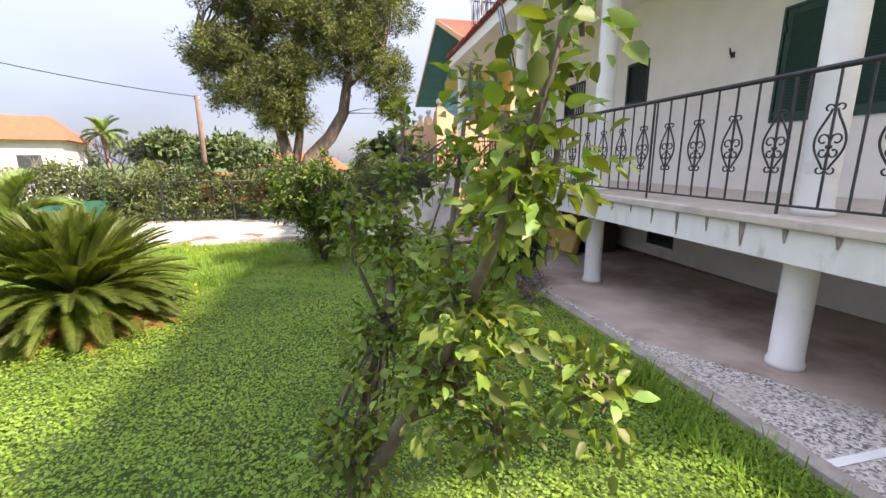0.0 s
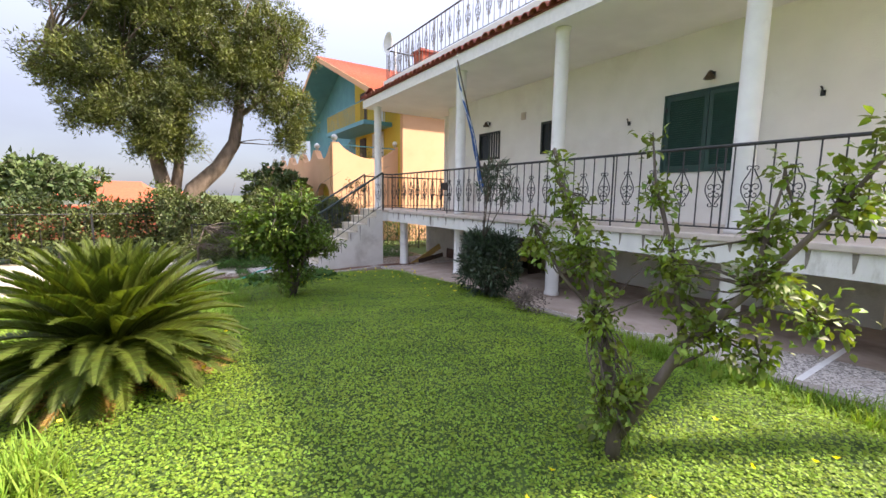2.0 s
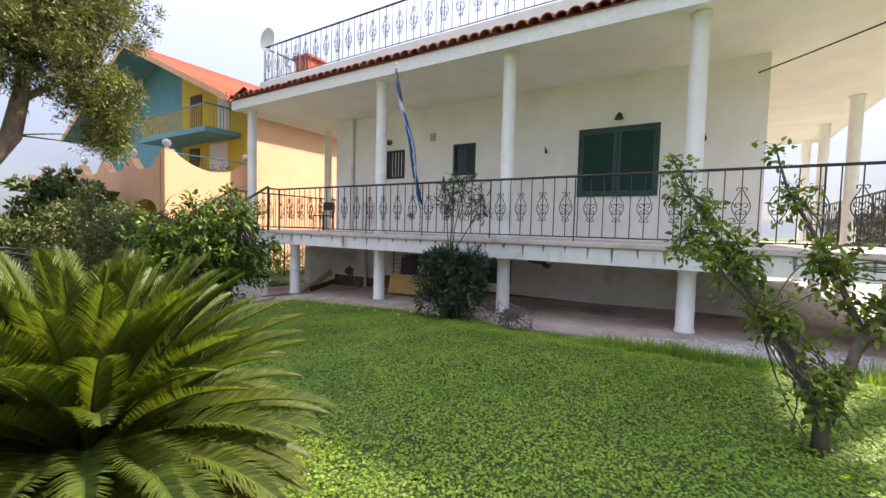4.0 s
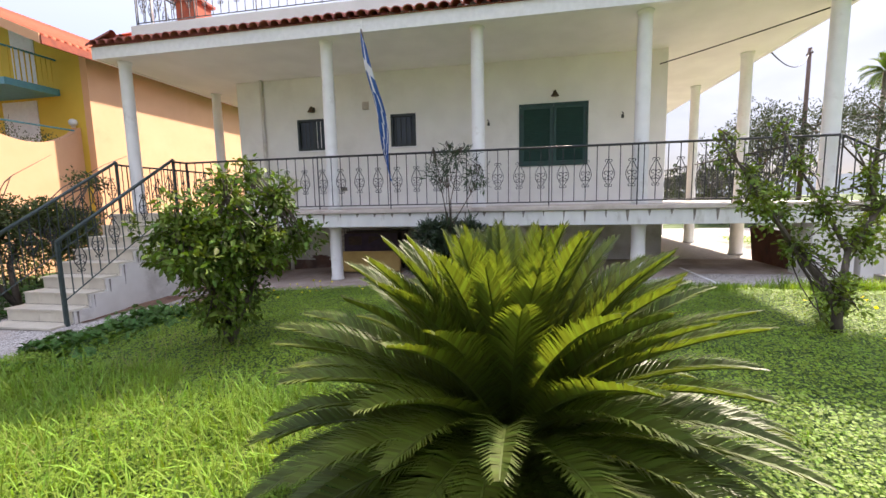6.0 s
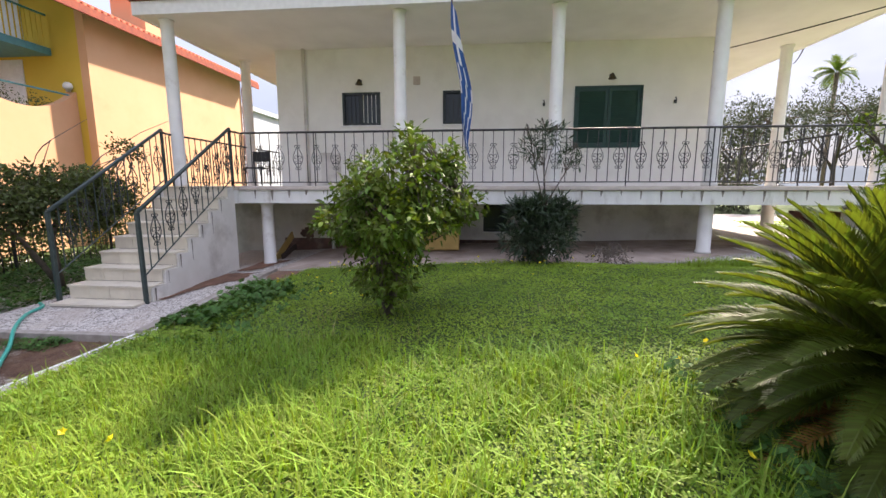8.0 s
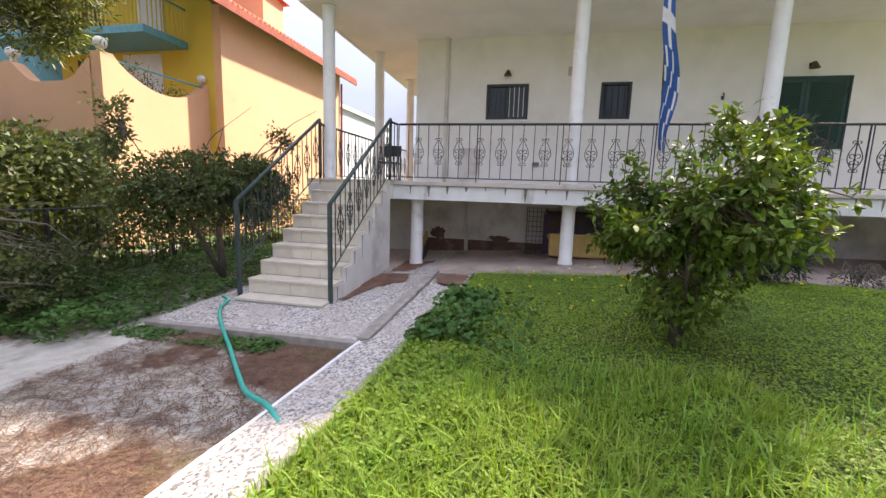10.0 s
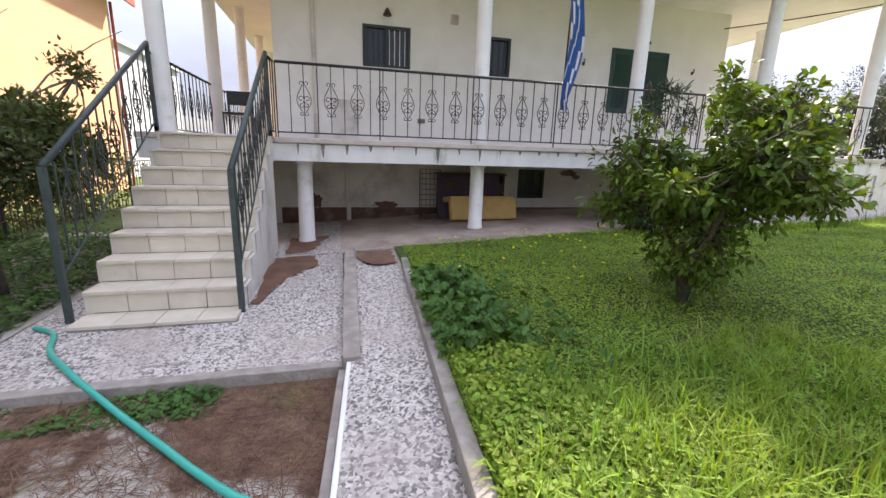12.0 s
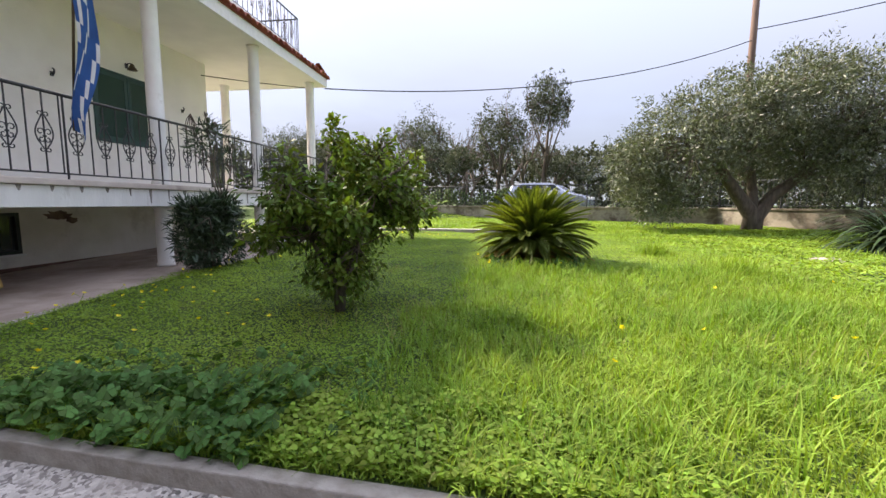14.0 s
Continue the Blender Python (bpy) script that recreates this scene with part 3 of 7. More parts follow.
terrace()
sheet("pavement_landing", [(-0.74, 9.97, -0.455), (2.14, 9.97, -0.365), (2.14, 12.45, -0.43), (-0.74, 12.45, -0.475)], M_PEBBLE,
      "washed pebble concrete landing at the foot of the stairs", 0.12, "pavement")
sheet("pavement_path", [(-13, 9.75, -0.46), (-7, 9.76, -0.45), (-0.9, 9.38, -0.385), (1.25, 9.25, -0.315), (2.02, 9.25, -0.30), (2.02, 9.86, -0.305), (-0.8, 9.935, -0.40), (-7, 10.405, -0.45), (-13, 10.4, -0.46)], M_PEBBLE,
      "pebble concrete garden path along the lawn", 0.14, "pavement")


def kerb(name, a, b, w, h, label, mat=None):
    a, b = Vector(a), Vector(b)
    d = (b - a)
    s = Vector((-d.y, d.x, 0)).normalized() * w / 2
    g = Geo()
    n = max(2, int(d.length / 0.35))
    rng = np.random.default_rng(5)
    for i in range(n + 1):
        p = a.lerp(b, i / n)
        j = Vector((0, 0, rng.normal(0, 0.004)))
        e = s * (1 + rng.normal(0, 0.06))
        g.v += [tuple(p - e - Vector((0, 0, h))), tuple(p - e + j), tuple(p + e + j), tuple(p + e - Vector((0, 0, h)))]
    for i in range(n):
        o = 4 * i
        g.f += [(o, o + 1, o + 5, o + 4), (o + 1, o + 2, o + 6, o + 5), (o + 2, o + 3, o + 7, o + 6)]
    g.f += [(0, 3, 2, 1), (4 * n, 4 * n + 1, 4 * n + 2, 4 * n + 3)]
    return structure(name, g, mat or M_KERB, label, "kerb", bevel=0.008)


kerb("kerb_middle", (-0.84, 9.93, -0.365), (2.0, 9.88, -0.245), 0.13, 0.2, "grey concrete kerb dividing landing and path")
kerb("kerb_lawn", (-7, 9.75, -0.26), (1.31, 9.25, -0.225), 0.09, 0.3, "weathered concrete kerb holding the lawn")
kerb("kerb_landing_front", (-0.76, 9.88, -0.445), (-0.76, 12.5, -0.47), 0.09, 0.2, "concrete edge of the stair landing")
kerb("kerb_path_edge", (-7, 10.42, -0.445), (-0.85, 9.95, -0.39), 0.03, 0.12, "thin white-washed path edge", M_WHITE)
kerb("kerb_path_side", (-7, 10.465, -0.47), (-0.85, 9.995, -0.445), 0.05, 0.2, "crumbling concrete side of the path")
kerb("kerb_path_joint", (-0.85, 9.42, -0.380), (-0.85, 9.9, -0.394), 0.07, 0.05, "worn cement joint across the path")

sheet("pavement_south_path", [(2.0, -1.15, 0.165), (2.0, -0.52, 0.165), (-3.2, -0.62, 0.165), (-3.2, -1.25, 0.165)], M_PEBBLE, "pale pebble path across the south lawn", 0.12, "pavement")
kerb("kerb_south_path", (2.0, -0.47, 0.195), (-3.2, -0.57, 0.195), 0.09, 0.2, "low concrete kerb along the south path")

# ---- house ----
DECK, CEIL, WALLX = 1.17, 4.25, 4.87
WY0, WY1 = 1.34, 11.08


def grid_wall(name, axis, p0, p1, u, z, holes, mat, label):
    """A wall between planes p0 and p1 of an axis, over u and z ranges, with openings (u0, u1, z0, z1) through it."""
    us = sorted({u[0], u[1], *[h[0] for h in holes], *[h[1] for h in holes]})
    zs = sorted({z[0], z[1], *[h[2] for h in holes], *[h[3] for h in holes]})
    g = Geo()
    for a, b in zip(us, us[1:]):
        for c, d in zip(zs, zs[1:]):
            if any(h[0] <= a and b <= h[1] and h[2] <= c and d <= h[3] for h in holes):
                continue
            if axis == "x":
                g.box(p0, a, c, p1, b, d)
            else:
                g.box(a, p0, c, b, p1, d)
    return structure(name, g, mat, label, "wall")


W1, W2, SH, LW = (8.63, 9.52, 2.56, 3.29), (6.60, 7.19, 2.56, 3.29), (2.89, 4.26, 2.04, 3.29), (5.63, 6.24, 0.12, 0.74)
grid_wall("wall_west", "x", WALLX, WALLX + 0.25, (WY0, WY1), (0.85, CEIL), [W1, W2, SH], M_WALL, "white rendered upper house wall with dark windows")
grid_wall("wall_west_lower", "x", WALLX, WALLX + 0.25, (WY0, 12.40), (-0.6, 0.848), [LW], M_LOW, "weathered white basement wall with peeling patches")
grid_wall("wall_south", "y", WY0, WY0 + 0.25, (WALLX + 0.25, 13.2), (-0.6, CEIL), [(7, 8.1, DECK, 3.3)], M_WALL, "white rendered south wall of the house")
grid_wall("wall_north", "y", WY1 - 0.25, WY1, (WALLX + 0.25, 13.2), (-0.6, CEIL), [], M_WALL, "white rendered north wall of the house")
grid_wall("wall_east", "x", 13.2, 13.45, (WY0, WY1), (-0.6, CEIL), [], M_WALL, "white rendered back wall of the house")
structure("baseboard_plinth", Geo().box(WALLX - 0.02, WY0, -0.6, WALLX, WY1, -0.08), M_BASE, "red-brown painted plinth along the basement wall", "baseboard")
# added sheet, painted near-black for the shade inside the rooms
structure("wall_room_back", Geo().box(WALLX + 1.6, WY0 + 0.3, -0.4, WALLX + 1.7, WY1 - 0.3, CEIL), M_UNLIT, "added near-black sheet standing in for the unlit rooms behind the windows", "wall")


def deck():
    g = Geo()
    g.box(2.70, -0.75, 0.85, WALLX, 10.86, 1.09)
    g.box(2.52, 10.86, 0.85, WALLX, 12.42, 1.09)
    g.box(WALLX, 11.08, 0.85, 13.2, 12.42, 1.09)
    g.box(WALLX, -0.75, 0.85, 13.2, WY0, 1.09)
    structure("floor_veranda", g, M_SLAB, "white concrete veranda slab with drip-stained edge", "floor")
    t = Geo()
    t.box(2.66, -0.79, 1.095, WALLX, 10.84, DECK)
    t.box(2.50, 10.845, 1.095, WALLX, 12.44, DECK)
    t.box(WALLX + 0.002, 11.09, 1.095, 13.2, 12.44, DECK)
    t.box(WALLX + 0.002, -0.79, 1.095, 13.2, WY0 - 0.004, DECK)
    structure("floor_tiles", t, M_PINKTILE, "pinkish tiled veranda floor with a projecting nosing", "floor", bevel=0.012)
    rng = np.random.default_rng(11)
    for i in range(34):
        y = -0.45 + i * 0.333
        d = Geo()
        h = 0.06 + 0.17 * rng.uniform() ** 1.3
        w = rng.uniform(0.012, 0.030)
        k = rng.uniform(-0.006, 0.006)
        P = [(y - w, 1.088), (y + w, 1.088), (y + w * 0.8, 1.088 - h * 0.4), (y + w * 0.25 + k, 1.088 - h), (y - w * 0.2 + k, 1.088 - h * 0.95), (y - w * 0.7, 1.088 - h * 0.45)]
        d.v = [(2.694, q, z) for q, z in P] + [(2.6985, q, z) for q, z in P]
        d.f = [tuple(range(6)), tuple(reversed(range(6, 12)))] + [(j, j + 6, (j + 1) % 6 + 6, (j + 1) % 6) for j in range(6)]
        part("drip_mark", d, M_DRIP, bpy.data.objects["floor_veranda"])
    c = Geo()
    c.box(2.78, -0.82, CEIL, 13.4, 12.58, CEIL + 0.1)
    structure("ceiling", c, M_CEIL, "flat white veranda ceiling and soffit")
    f = Geo()
    f.box(2.70, -0.90, CEIL - 0.01, 2.78, 12.66, CEIL + 0.22)
    f.box(2.78, -0.90, CEIL - 0.01, 13.4, -0.82, CEIL + 0.22)
    f.box(2.78, 12.58, CEIL - 0.01, 13.4, 12.66, CEIL + 0.22)
    structure("trim_fascia", f, M_WHITE, "white fascia board round the eaves", "trim")


deck()


def roof():
    top = empty("roof", "flat roof with a terracotta tiled eave and white parapet", "roof", (3.2, 6, CEIL), kind="structure")
    inv = Matrix.Translation((-3.2, -6, -CEIL))

    def add(name, g, mat, label="", bevel=0.0):
        ob = part(name, g, mat, top, label, bevel=bevel)
        ob.matrix_parent_inverse = inv
        return ob
    s = Geo()
    z0, z1 = CEIL + 0.225, CEIL + 0.44
    A = [(2.66, -0.94), (13.4, -0.94), (13.4, 12.70), (2.66, 12.70)]
    B = [(3.28, -0.32), (13.4, -0.32), (13.4, 12.08), (3.28, 12.08)]
    s.v = [(x, y, z0) for x, y in A] + [(x, y, z1) for x, y in B]
    s.f = [(0, 4, 7, 3), (0, 1, 5, 4), (3, 7, 6, 2), (4, 5, 6, 7), (0, 3, 2, 1)]
    add("roof_bed", s, M_ROOF)
    p = Geo()
    p.box(3.18, -0.42, z1 - 0.12, 3.34, 12.18, 5.02)
    p.box(3.342, -0.42, z1 - 0.12, 13.4, -0.26, 5.018)
    p.box(3.342, 12.02, z1 - 0.12, 13.4, 12.18, 5.018)
    add("parapet", p, M_WALL, "white rendered roof parapet", 0.01)
    t = Geo()
    n, L = 8, Vector((0.56, 0, z1 - z0)).length
    for end, r in ((0, 0.105), (1, 0.085)):
        for k in range(n + 1):
            a = math.pi * k / n
            t.v.append((end * 0.56, r * math.cos(a), end * (z1 - z0) + r * math.sin(a) * 0.9))
        for k in range(n + 1):
            a = math.pi * k / n
            t.v.append((end * 0.56, (r - 0.018) * math.cos(a), end * (z1 - z0) + (r - 0.018) * math.sin(a) * 0.9))
    w = n + 1
    for k in range(n):
        t.f += [(k, k + 1, 2 * w + k + 1, 2 * w + k), (w + k, 3 * w + k, 3 * w + k + 1, w + k + 1), (k, w + k, w + k + 1, k + 1)]
    me = t.mesh("roof_tile", M_ROOF, True)
    rng = np.random.default_rng(3)
    for i in range(66):
        ob = new("roof_tile", me)
        ob.parent = top
        ob.matrix_basis = inv @ pose(2.62 + rng.normal(0, 0.008), -0.88 + i * 0.206, z0 + 0.01 + rng.normal(0, 0.004), 0, 0, rng.normal(0, 1.2))
    for i in range(50):
        for y, r in ((-0.98, 90), (12.74, -90)):
            ob = new("roof_tile", me)
            ob.parent = top
            ob.matrix_basis = inv @ pose(2.75 + i * 0.206, y, z0 + 0.01, 0, 0, r + rng.normal(0, 1.2))
    return top


roof()


def column(x, y, z0, z1, r, label, cap=0.0):
    g = Geo().lathe(x, y, [(r * 1.12, z0), (r * 1.12, z0 + 0.04), (r, z0 + 0.07), (r * 0.985, (z0 + z1) / 2), (r * 0.96, z1 - 0.06), (r * 1.14, z1 - 0.03), (r * 1.14, z1)], 24)
    ob = part("column", g, M_COL, smooth=False)
    me = ob.data
    me.polygons.foreach_set("use_smooth", [abs(p.normal.z) < 0.5 for p in me.polygons])
    return tagged(ob, label, "column", "veranda columns", "structure")


for y in (-0.42, 2.29, 5.0, 7.8, 12.24):
    column(3.01, y, DECK, CEIL, 0.115, "slender round white veranda column")
for x in (5.6, 8.2, 10.8, 13.0):
    column(x, -0.42, DECK, CEIL, 0.115, "slender round white veranda column")
    column(x, 12.24, DECK, CEIL, 0.115, "slender round white veranda column")
    column(x, -0.42, terrace_z(-0.4), 0.85, 0.13, "short round white pillar under the veranda")
for y in (2.29, 5.0, 7.8, 10.49):
    column(3.01, y, terrace_z(y), 0.85, 0.115, "short round white pillar under the veranda")

# ---- railings ----


def scroll_mesh(mat, name):
    """Lyre-shaped wrought scroll, in the plane of the railing, 0.34 high."""
    g = Geo()
    for s in (1, -1):
        pts = []
        for i in range(15):
            t = i / 14
            pts.append((0, s * (0.012 + 0.066 * math.sin(math.pi * t) ** 1.3 * (1.15 - 0.5 * t)), -0.15 + 0.30 * t))
        g.tube(pts, 0.0055, 4)
        for zc, dz in ((-0.155, 1), (0.155, -1)):
            g.tube([(0, s * (0.024 - 0.018 * math.cos(a)), zc - dz * 0.016 * math.sin(a)) for a in [0.3 + 0.5 * k for k in range(9)]], 0.005, 4)
        g.tube([(0, s * (0.032 - 0.028 * math.cos(a) * (1 - a / 11)), 0.0 + 0.030 * math.sin(a) * (1 - a / 11)) for a in [0.45 * k for k in range(13)]], 0.005, 4)
        g.tube([(0, s * (0.026 - 0.022 * math.cos(a) * (1 - a / 11)), -0.065 - 0.026 * math.sin(a) * (1 - a / 11)) for a in [0.45 * k for k in range(13)]], 0.005, 4)
    g.box(-0.007, -0.012, -0.045, 0.007, 0.012, -0.028)
    return g.mesh(name, mat, True)


SCROLL = scroll_mesh(M_IRON, "scroll")
BALUSTERS = {}


def railing(label, a, b, height, low=0.07, step=0.18, scrolls=True, mat=None, posts=1.44, cat="railing", name="railing", scale=1.3, post=0.008, rail_r=0.02):
    """Iron railing between a and b (points at its foot); verticals stay upright on slopes."""
    mat = mat or M_IRON
    a, b = Vector(a), Vector(b)
    top = empty(name, label, cat, a)
    d = b - a
    flat = Vector((d.x, d.y, 0))
    ang = math.degrees(math.atan2(d.y, d.x)) - 90
    u = Vector((0, 0, height))
    part("top_rail", Geo().tube([u, d + u], rail_r, 10), mat, top, smooth=True)
    part("bottom_rail", Geo().tube([Vector((0, 0, low)), d + Vector((0, 0, low))], 0.010, 6), mat, top)
    key = (round(height, 3), mat.name)
    if key not in BALUSTERS:
        BALUSTERS[key] = Geo().box(-0.006, -0.006, low, 0.006, 0.006, height - 0.01).mesh("baluster", mat)
    n = max(2, round(flat.length / step))
    for i in range(1, n):
        p = d * (i / n)
        ob = new("baluster", BALUSTERS[key])
        ob.parent = top
        ob.matrix_basis = Matrix.Translation(p) @ pose(0, 0, 0, 0, 0, ang)
        if scrolls and i % 2 == 0:
            sc = new("scroll", SCROLL)
            sc.parent = top
            sc.matrix_basis = Matrix.Translation(p + Vector((0, 0, low + (height - low) * 0.50))) @ pose(0, 0, 0, 0, 0, ang) @ Matrix.Diagonal((scale, scale, scale, 1))
    k = max(1, round(flat.length / posts))
    for i in range(k + 1):
        p = d * (i / k)
        part("post", Geo().box(p.x - post, p.y - post, p.z - 0.03, p.x + post, p.y + post, p.z + height), mat, top)
    return top


railing("black wrought-iron balcony railing with lyre scrolls", (2.80, -0.42, DECK), (2.80, 10.80, DECK), 0.98)
railing("black wrought-iron railing along the south veranda", (3.98, -0.46, DECK), (13.0, -0.46, DECK), 0.98)
railing("black wrought-iron railing along the north veranda", (2.86, 12.30, DECK), (13.0, 12.30, DECK), 0.98)
railing("black wrought-iron railing on the roof parapet", (3.26, -0.34, 5.02), (3.26, 12.1, 5.02), 0.90)
railing("black wrought-iron roof railing on the south side", (3.30, -0.34, 5.02), (13.2, -0.34, 5.02), 0.90)
railing("black wrought-iron roof railing on the north side", (3.30, 12.1, 5.02), (13.2, 12.1, 5.02), 0.90)

# ---- stairs ----
S0, ST, SR, SN = 0.14, 0.272, 0.1975, 9
SY0, SY1, SZ = 10.92, 12.05, -0.41


def stairs():
    """Nine tiled treads; the lowest lies on a thin dark plinth, the highest is level with the veranda."""
    top = empty("stairs", "outdoor stairs clad in beige tiles with dark joints", "stairs", (S0, SY0, SZ), kind="structure")
    wide = SY1 - SY0
    end = 2.52 - S0
    g = Geo()
    for i in range(SN):
        g.box(i * ST + 0.014, 0.0, -0.14, end, wide, SR * i - 0.026)
    part("stair_core", g, M_GROUT, top)
    prof = [(0.03, -0.14), (0.03, -0.03)]
    for i in range(1, SN):
        prof += [(0.02 + i * ST, SR * (i - 1) - 0.03), (0.02 + i * ST, SR * i - 0.03)]
    prof += [(end, SR * (SN - 1) - 0.03), (end, -0.14)]
    k = len(prof)
    for y0, y1 in ((-0.07, 0.0), (wide, wide + 0.07)):
        s = Geo()
        s.v = [(x, y0, z) for x, z in prof] + [(x, y1, z) for x, z in prof]
        s.f = [tuple(range(k)), tuple(reversed(range(k, 2 * k)))] + [(i, i + k, (i + 1) % k + k, (i + 1) % k) for i in range(k)]
        part("stair_cheek", s, M_LOW, top, "white rendered side of the stairs with rust stains")
    W = (wide + 0.10) / 4
    tread = Geo().box(-0.028, 0.003, -0.026, ST - 0.004, W - 0.003, 0).mesh("tread_tile", M_TILE)
    riser = Geo().box(0, 0.003, 0.004, 0.012, W - 0.003, SR - 0.031).mesh("riser_tile", M_TILE)
    rng = np.random.default_rng(17)
    for i in range(SN):
        shift = rng.uniform(-0.03, 0.03)
        for j in range(4):
            t = new("tread_tile", tread)
            t.parent, t.location = top, (i * ST + rng.normal(0, 0.0015), j * W - 0.05, SR * i)
            if i:
                r = new("riser_tile", riser)
                r.parent, r.location = top, (i * ST + rng.normal(0, 0.001), j * W - 0.05 + shift, SR * (i - 1))
    part("base_step", Geo().box(-0.02, -0.06, -0.14, 0.3, wide + 0.05, -0.028), M_KERB, top, "dark stained plinth under the lowest tread", bevel=0.006)
    rust = np.random.default_rng(19)
    for i in range(7):
        x, h = 0.35 + 0.27 * i, rust.uniform(0.12, 0.4)
        z = SR * (1 + i) - 0.04
        w = rust.uniform(0.008, 0.02)
        part("rust_run", Geo().add([(x - w, -0.074, z), (x + w, -0.074, z), (x + w * 0.3, -0.074, z - h), (x - w * 0.3, -0.074, z - h)], [(0, 1, 2, 3)]), M_DRIP, top)


stairs()
stair_rail = dict(low=0.09, step=0.15, mat=M_RAILGREEN, posts=9, rail_r=0.028, post=0.02)
for label, y in (("green-grey iron stair railing with scrolls", 10.87), ("dark green iron stair railing on the garden side", 12.19)):
    r = railing(label, (0.34, y, -0.16), (2.54, y, 1.215), 0.98, **stair_rail)
    part("foot_post", Geo().box(-0.024, -0.024, -0.32, 0.024, 0.024, 0.98), M_RAILGREEN, r, bevel=0.004)
    part("head_post", Geo().box(2.2 - 0.02, -0.02, 1.33, 2.2 + 0.02, 0.02, 1.4), M_RAILGREEN, r)
railing("short black iron railing joining stairs and veranda", (2.54, 10.85, DECK), (2.80, 10.83, DECK), 0.98, scrolls=False, posts=9)
railing("short dark iron railing between stair head and corner column", (2.54, 12.19, DECK), (2.86, 12.30, DECK), 0.98, scrolls=False, posts=9)

# ---- south end of the veranda: square pier and steps down to the gate ----


def south_steps():
    pier = part("wall_pier", Geo().box(2.72, -0.70, -0.1, 3.25, -0.12, 0.848), M_LOW, bevel=0.008)
    tagged(pier, "square white rendered pier carrying the veranda corner", "wall", kind="structure")
    top = empty("south_stairs", "short white steps from the veranda to the south path", "stairs", (2.72, -0.80, 0.1), kind="structure")
    n, rise, run = 5, 0.178, 0.28
    for i in range(n):
        z = 1.07 - rise * (i + 1)
        part("step", Geo().box(0.02, -run * (i + 1), -0.2, 1.2, -run * i, z), M_LOW, top, bevel=0.006)
        part("tread_tile", Geo().box(0.0, -run * (i + 1) - 0.02, z + 0.002, 1.22, -run * i, z + 0.03), M_PINKTILE, top, bevel=0.004)
    railing("black iron railing down the south steps", (2.80, -0.46, DECK), (2.80, -2.1, 0.28), 0.98, scrolls=False, posts=9)
    b = empty("stored_board", "red-brown wooden boards leaning under the veranda corner", "board", (3.3, -0.30, terrace_z(-0.3)))
    for i in range(4):
        part("plank", Geo().box(0.02 + 0.34 * i, -0.02, 0.005, 0.34 + 0.34 * i, 0.02, 0.72 - 0.05 * (i % 2), pose(0, 0, 0, -9 + i, 0, 0)), M_RUST, b, bevel=0.004)


south_steps()

# ---- windows and shutters ----


def window(name, y0, y1, z0, z1, label, grille):
    top = empty(name, label, "window", (WALLX, y0, z0), kind="structure")
    w, h = y1 - y0, z1 - z0
    f = Geo()
    x0, x1 = -0.015, 0.06
    f.box(x0, 0, 0, x1, 0.055, h).box(x0, w - 0.055, 0, x1, w, h).box(x0, 0.055, h - 0.055, x1, w - 0.055, h).box(x0, 0.055, 0, x1, w - 0.055, 0.055)
    if grille:
        f.box(x0 + 0.01, w / 2 - 0.03, 0.055, x1 - 0.01, w / 2 + 0.03, h - 0.055)
    part("window_frame", f, M_FRAME, top, bevel=0.004)
    k = 2 if grille else 1
    for i in range(k):
        a, b = (0.055 + i * (w - 0.11) / k), (0.055 + (i + 1) * (w - 0.11) / k)
        part("pane", Geo().box(0.045, a, 0.056, 0.052, b, h - 0.056), M_GLASS, top)
        for j in range(4):
            y = a + (b - a) * (j + 0.5) / 4
            part("bar", Geo().box(0.0, y - 0.006, 0.056, 0.012, y + 0.006, h - 0.056), M_WHITE if grille and i == 0 else M_IRON, top)
    part("window_sill", Geo().box(-0.04, -0.03, -0.03, 0.0, w + 0.03, -0.002), M_WHITE, top)
    return top


window("window_1", *W1, "dark framed double window with white inner bars", True)
window("window_2", *W2, "small dark window with bars", False)
window("window_3", *LW, "dark basement window with bars", False)


def shutters():
    y0, y1, z0, z1 = SH
    top = empty("window_shutter", "closed pair of dark green louvred shutters on the white wall", "shutter", (WALLX, y0, z0))
    w, h = y1 - y0, z1 - z0
    part("frame", Geo().box(-0.03, -0.03, -0.03, 0.06, 0, h + 0.03).box(-0.03, w, -0.03, 0.06, w + 0.03, h + 0.03).box(-0.03, 0, h, 0.06, w, h + 0.03).box(-0.03, 0, -0.03, 0.06, w, 0), M_SHUTTER, top)
    slat = Geo().box(-0.022, 0.07, -0.004, 0.022, w / 2 - 0.07, 0.004, pose(0, 0, 0, 0, 62, 0)).mesh("slat", M_SHUTTER)
    for i in range(2):
        o = i * w / 2
        d = part("door", Geo().box(-0.012, o + 0.004, 0, 0.02, o + 0.07, h).box(-0.012, o + w / 2 - 0.07, 0, 0.02, o + w / 2 - 0.004, h).box(-0.012, o + 0.07, 0, 0.02, o + w / 2 - 0.07, 0.08).box(-0.012, o + 0.07, h - 0.08, 0.02, o + w / 2 - 0.07, h).box(0.016, o + 0.07, 0.08, 0.02, o + w / 2 - 0.07, h - 0.08), M_SHUTTER, top, bevel=0.003)
        for j in range(30):
            s = new("slat", slat)
            s.parent, s.location = d, (0.0, o, 0.10 + j * (h - 0.2) / 29)
        part("hinge", Geo().box(-0.035, o + (0.0 if i == 0 else w / 2 - 0.03), h * 0.8, -0.012, o + (0.03 if i == 0 else w / 2), h * 0.8 + 0.06), M_IRON, d)


shutters()


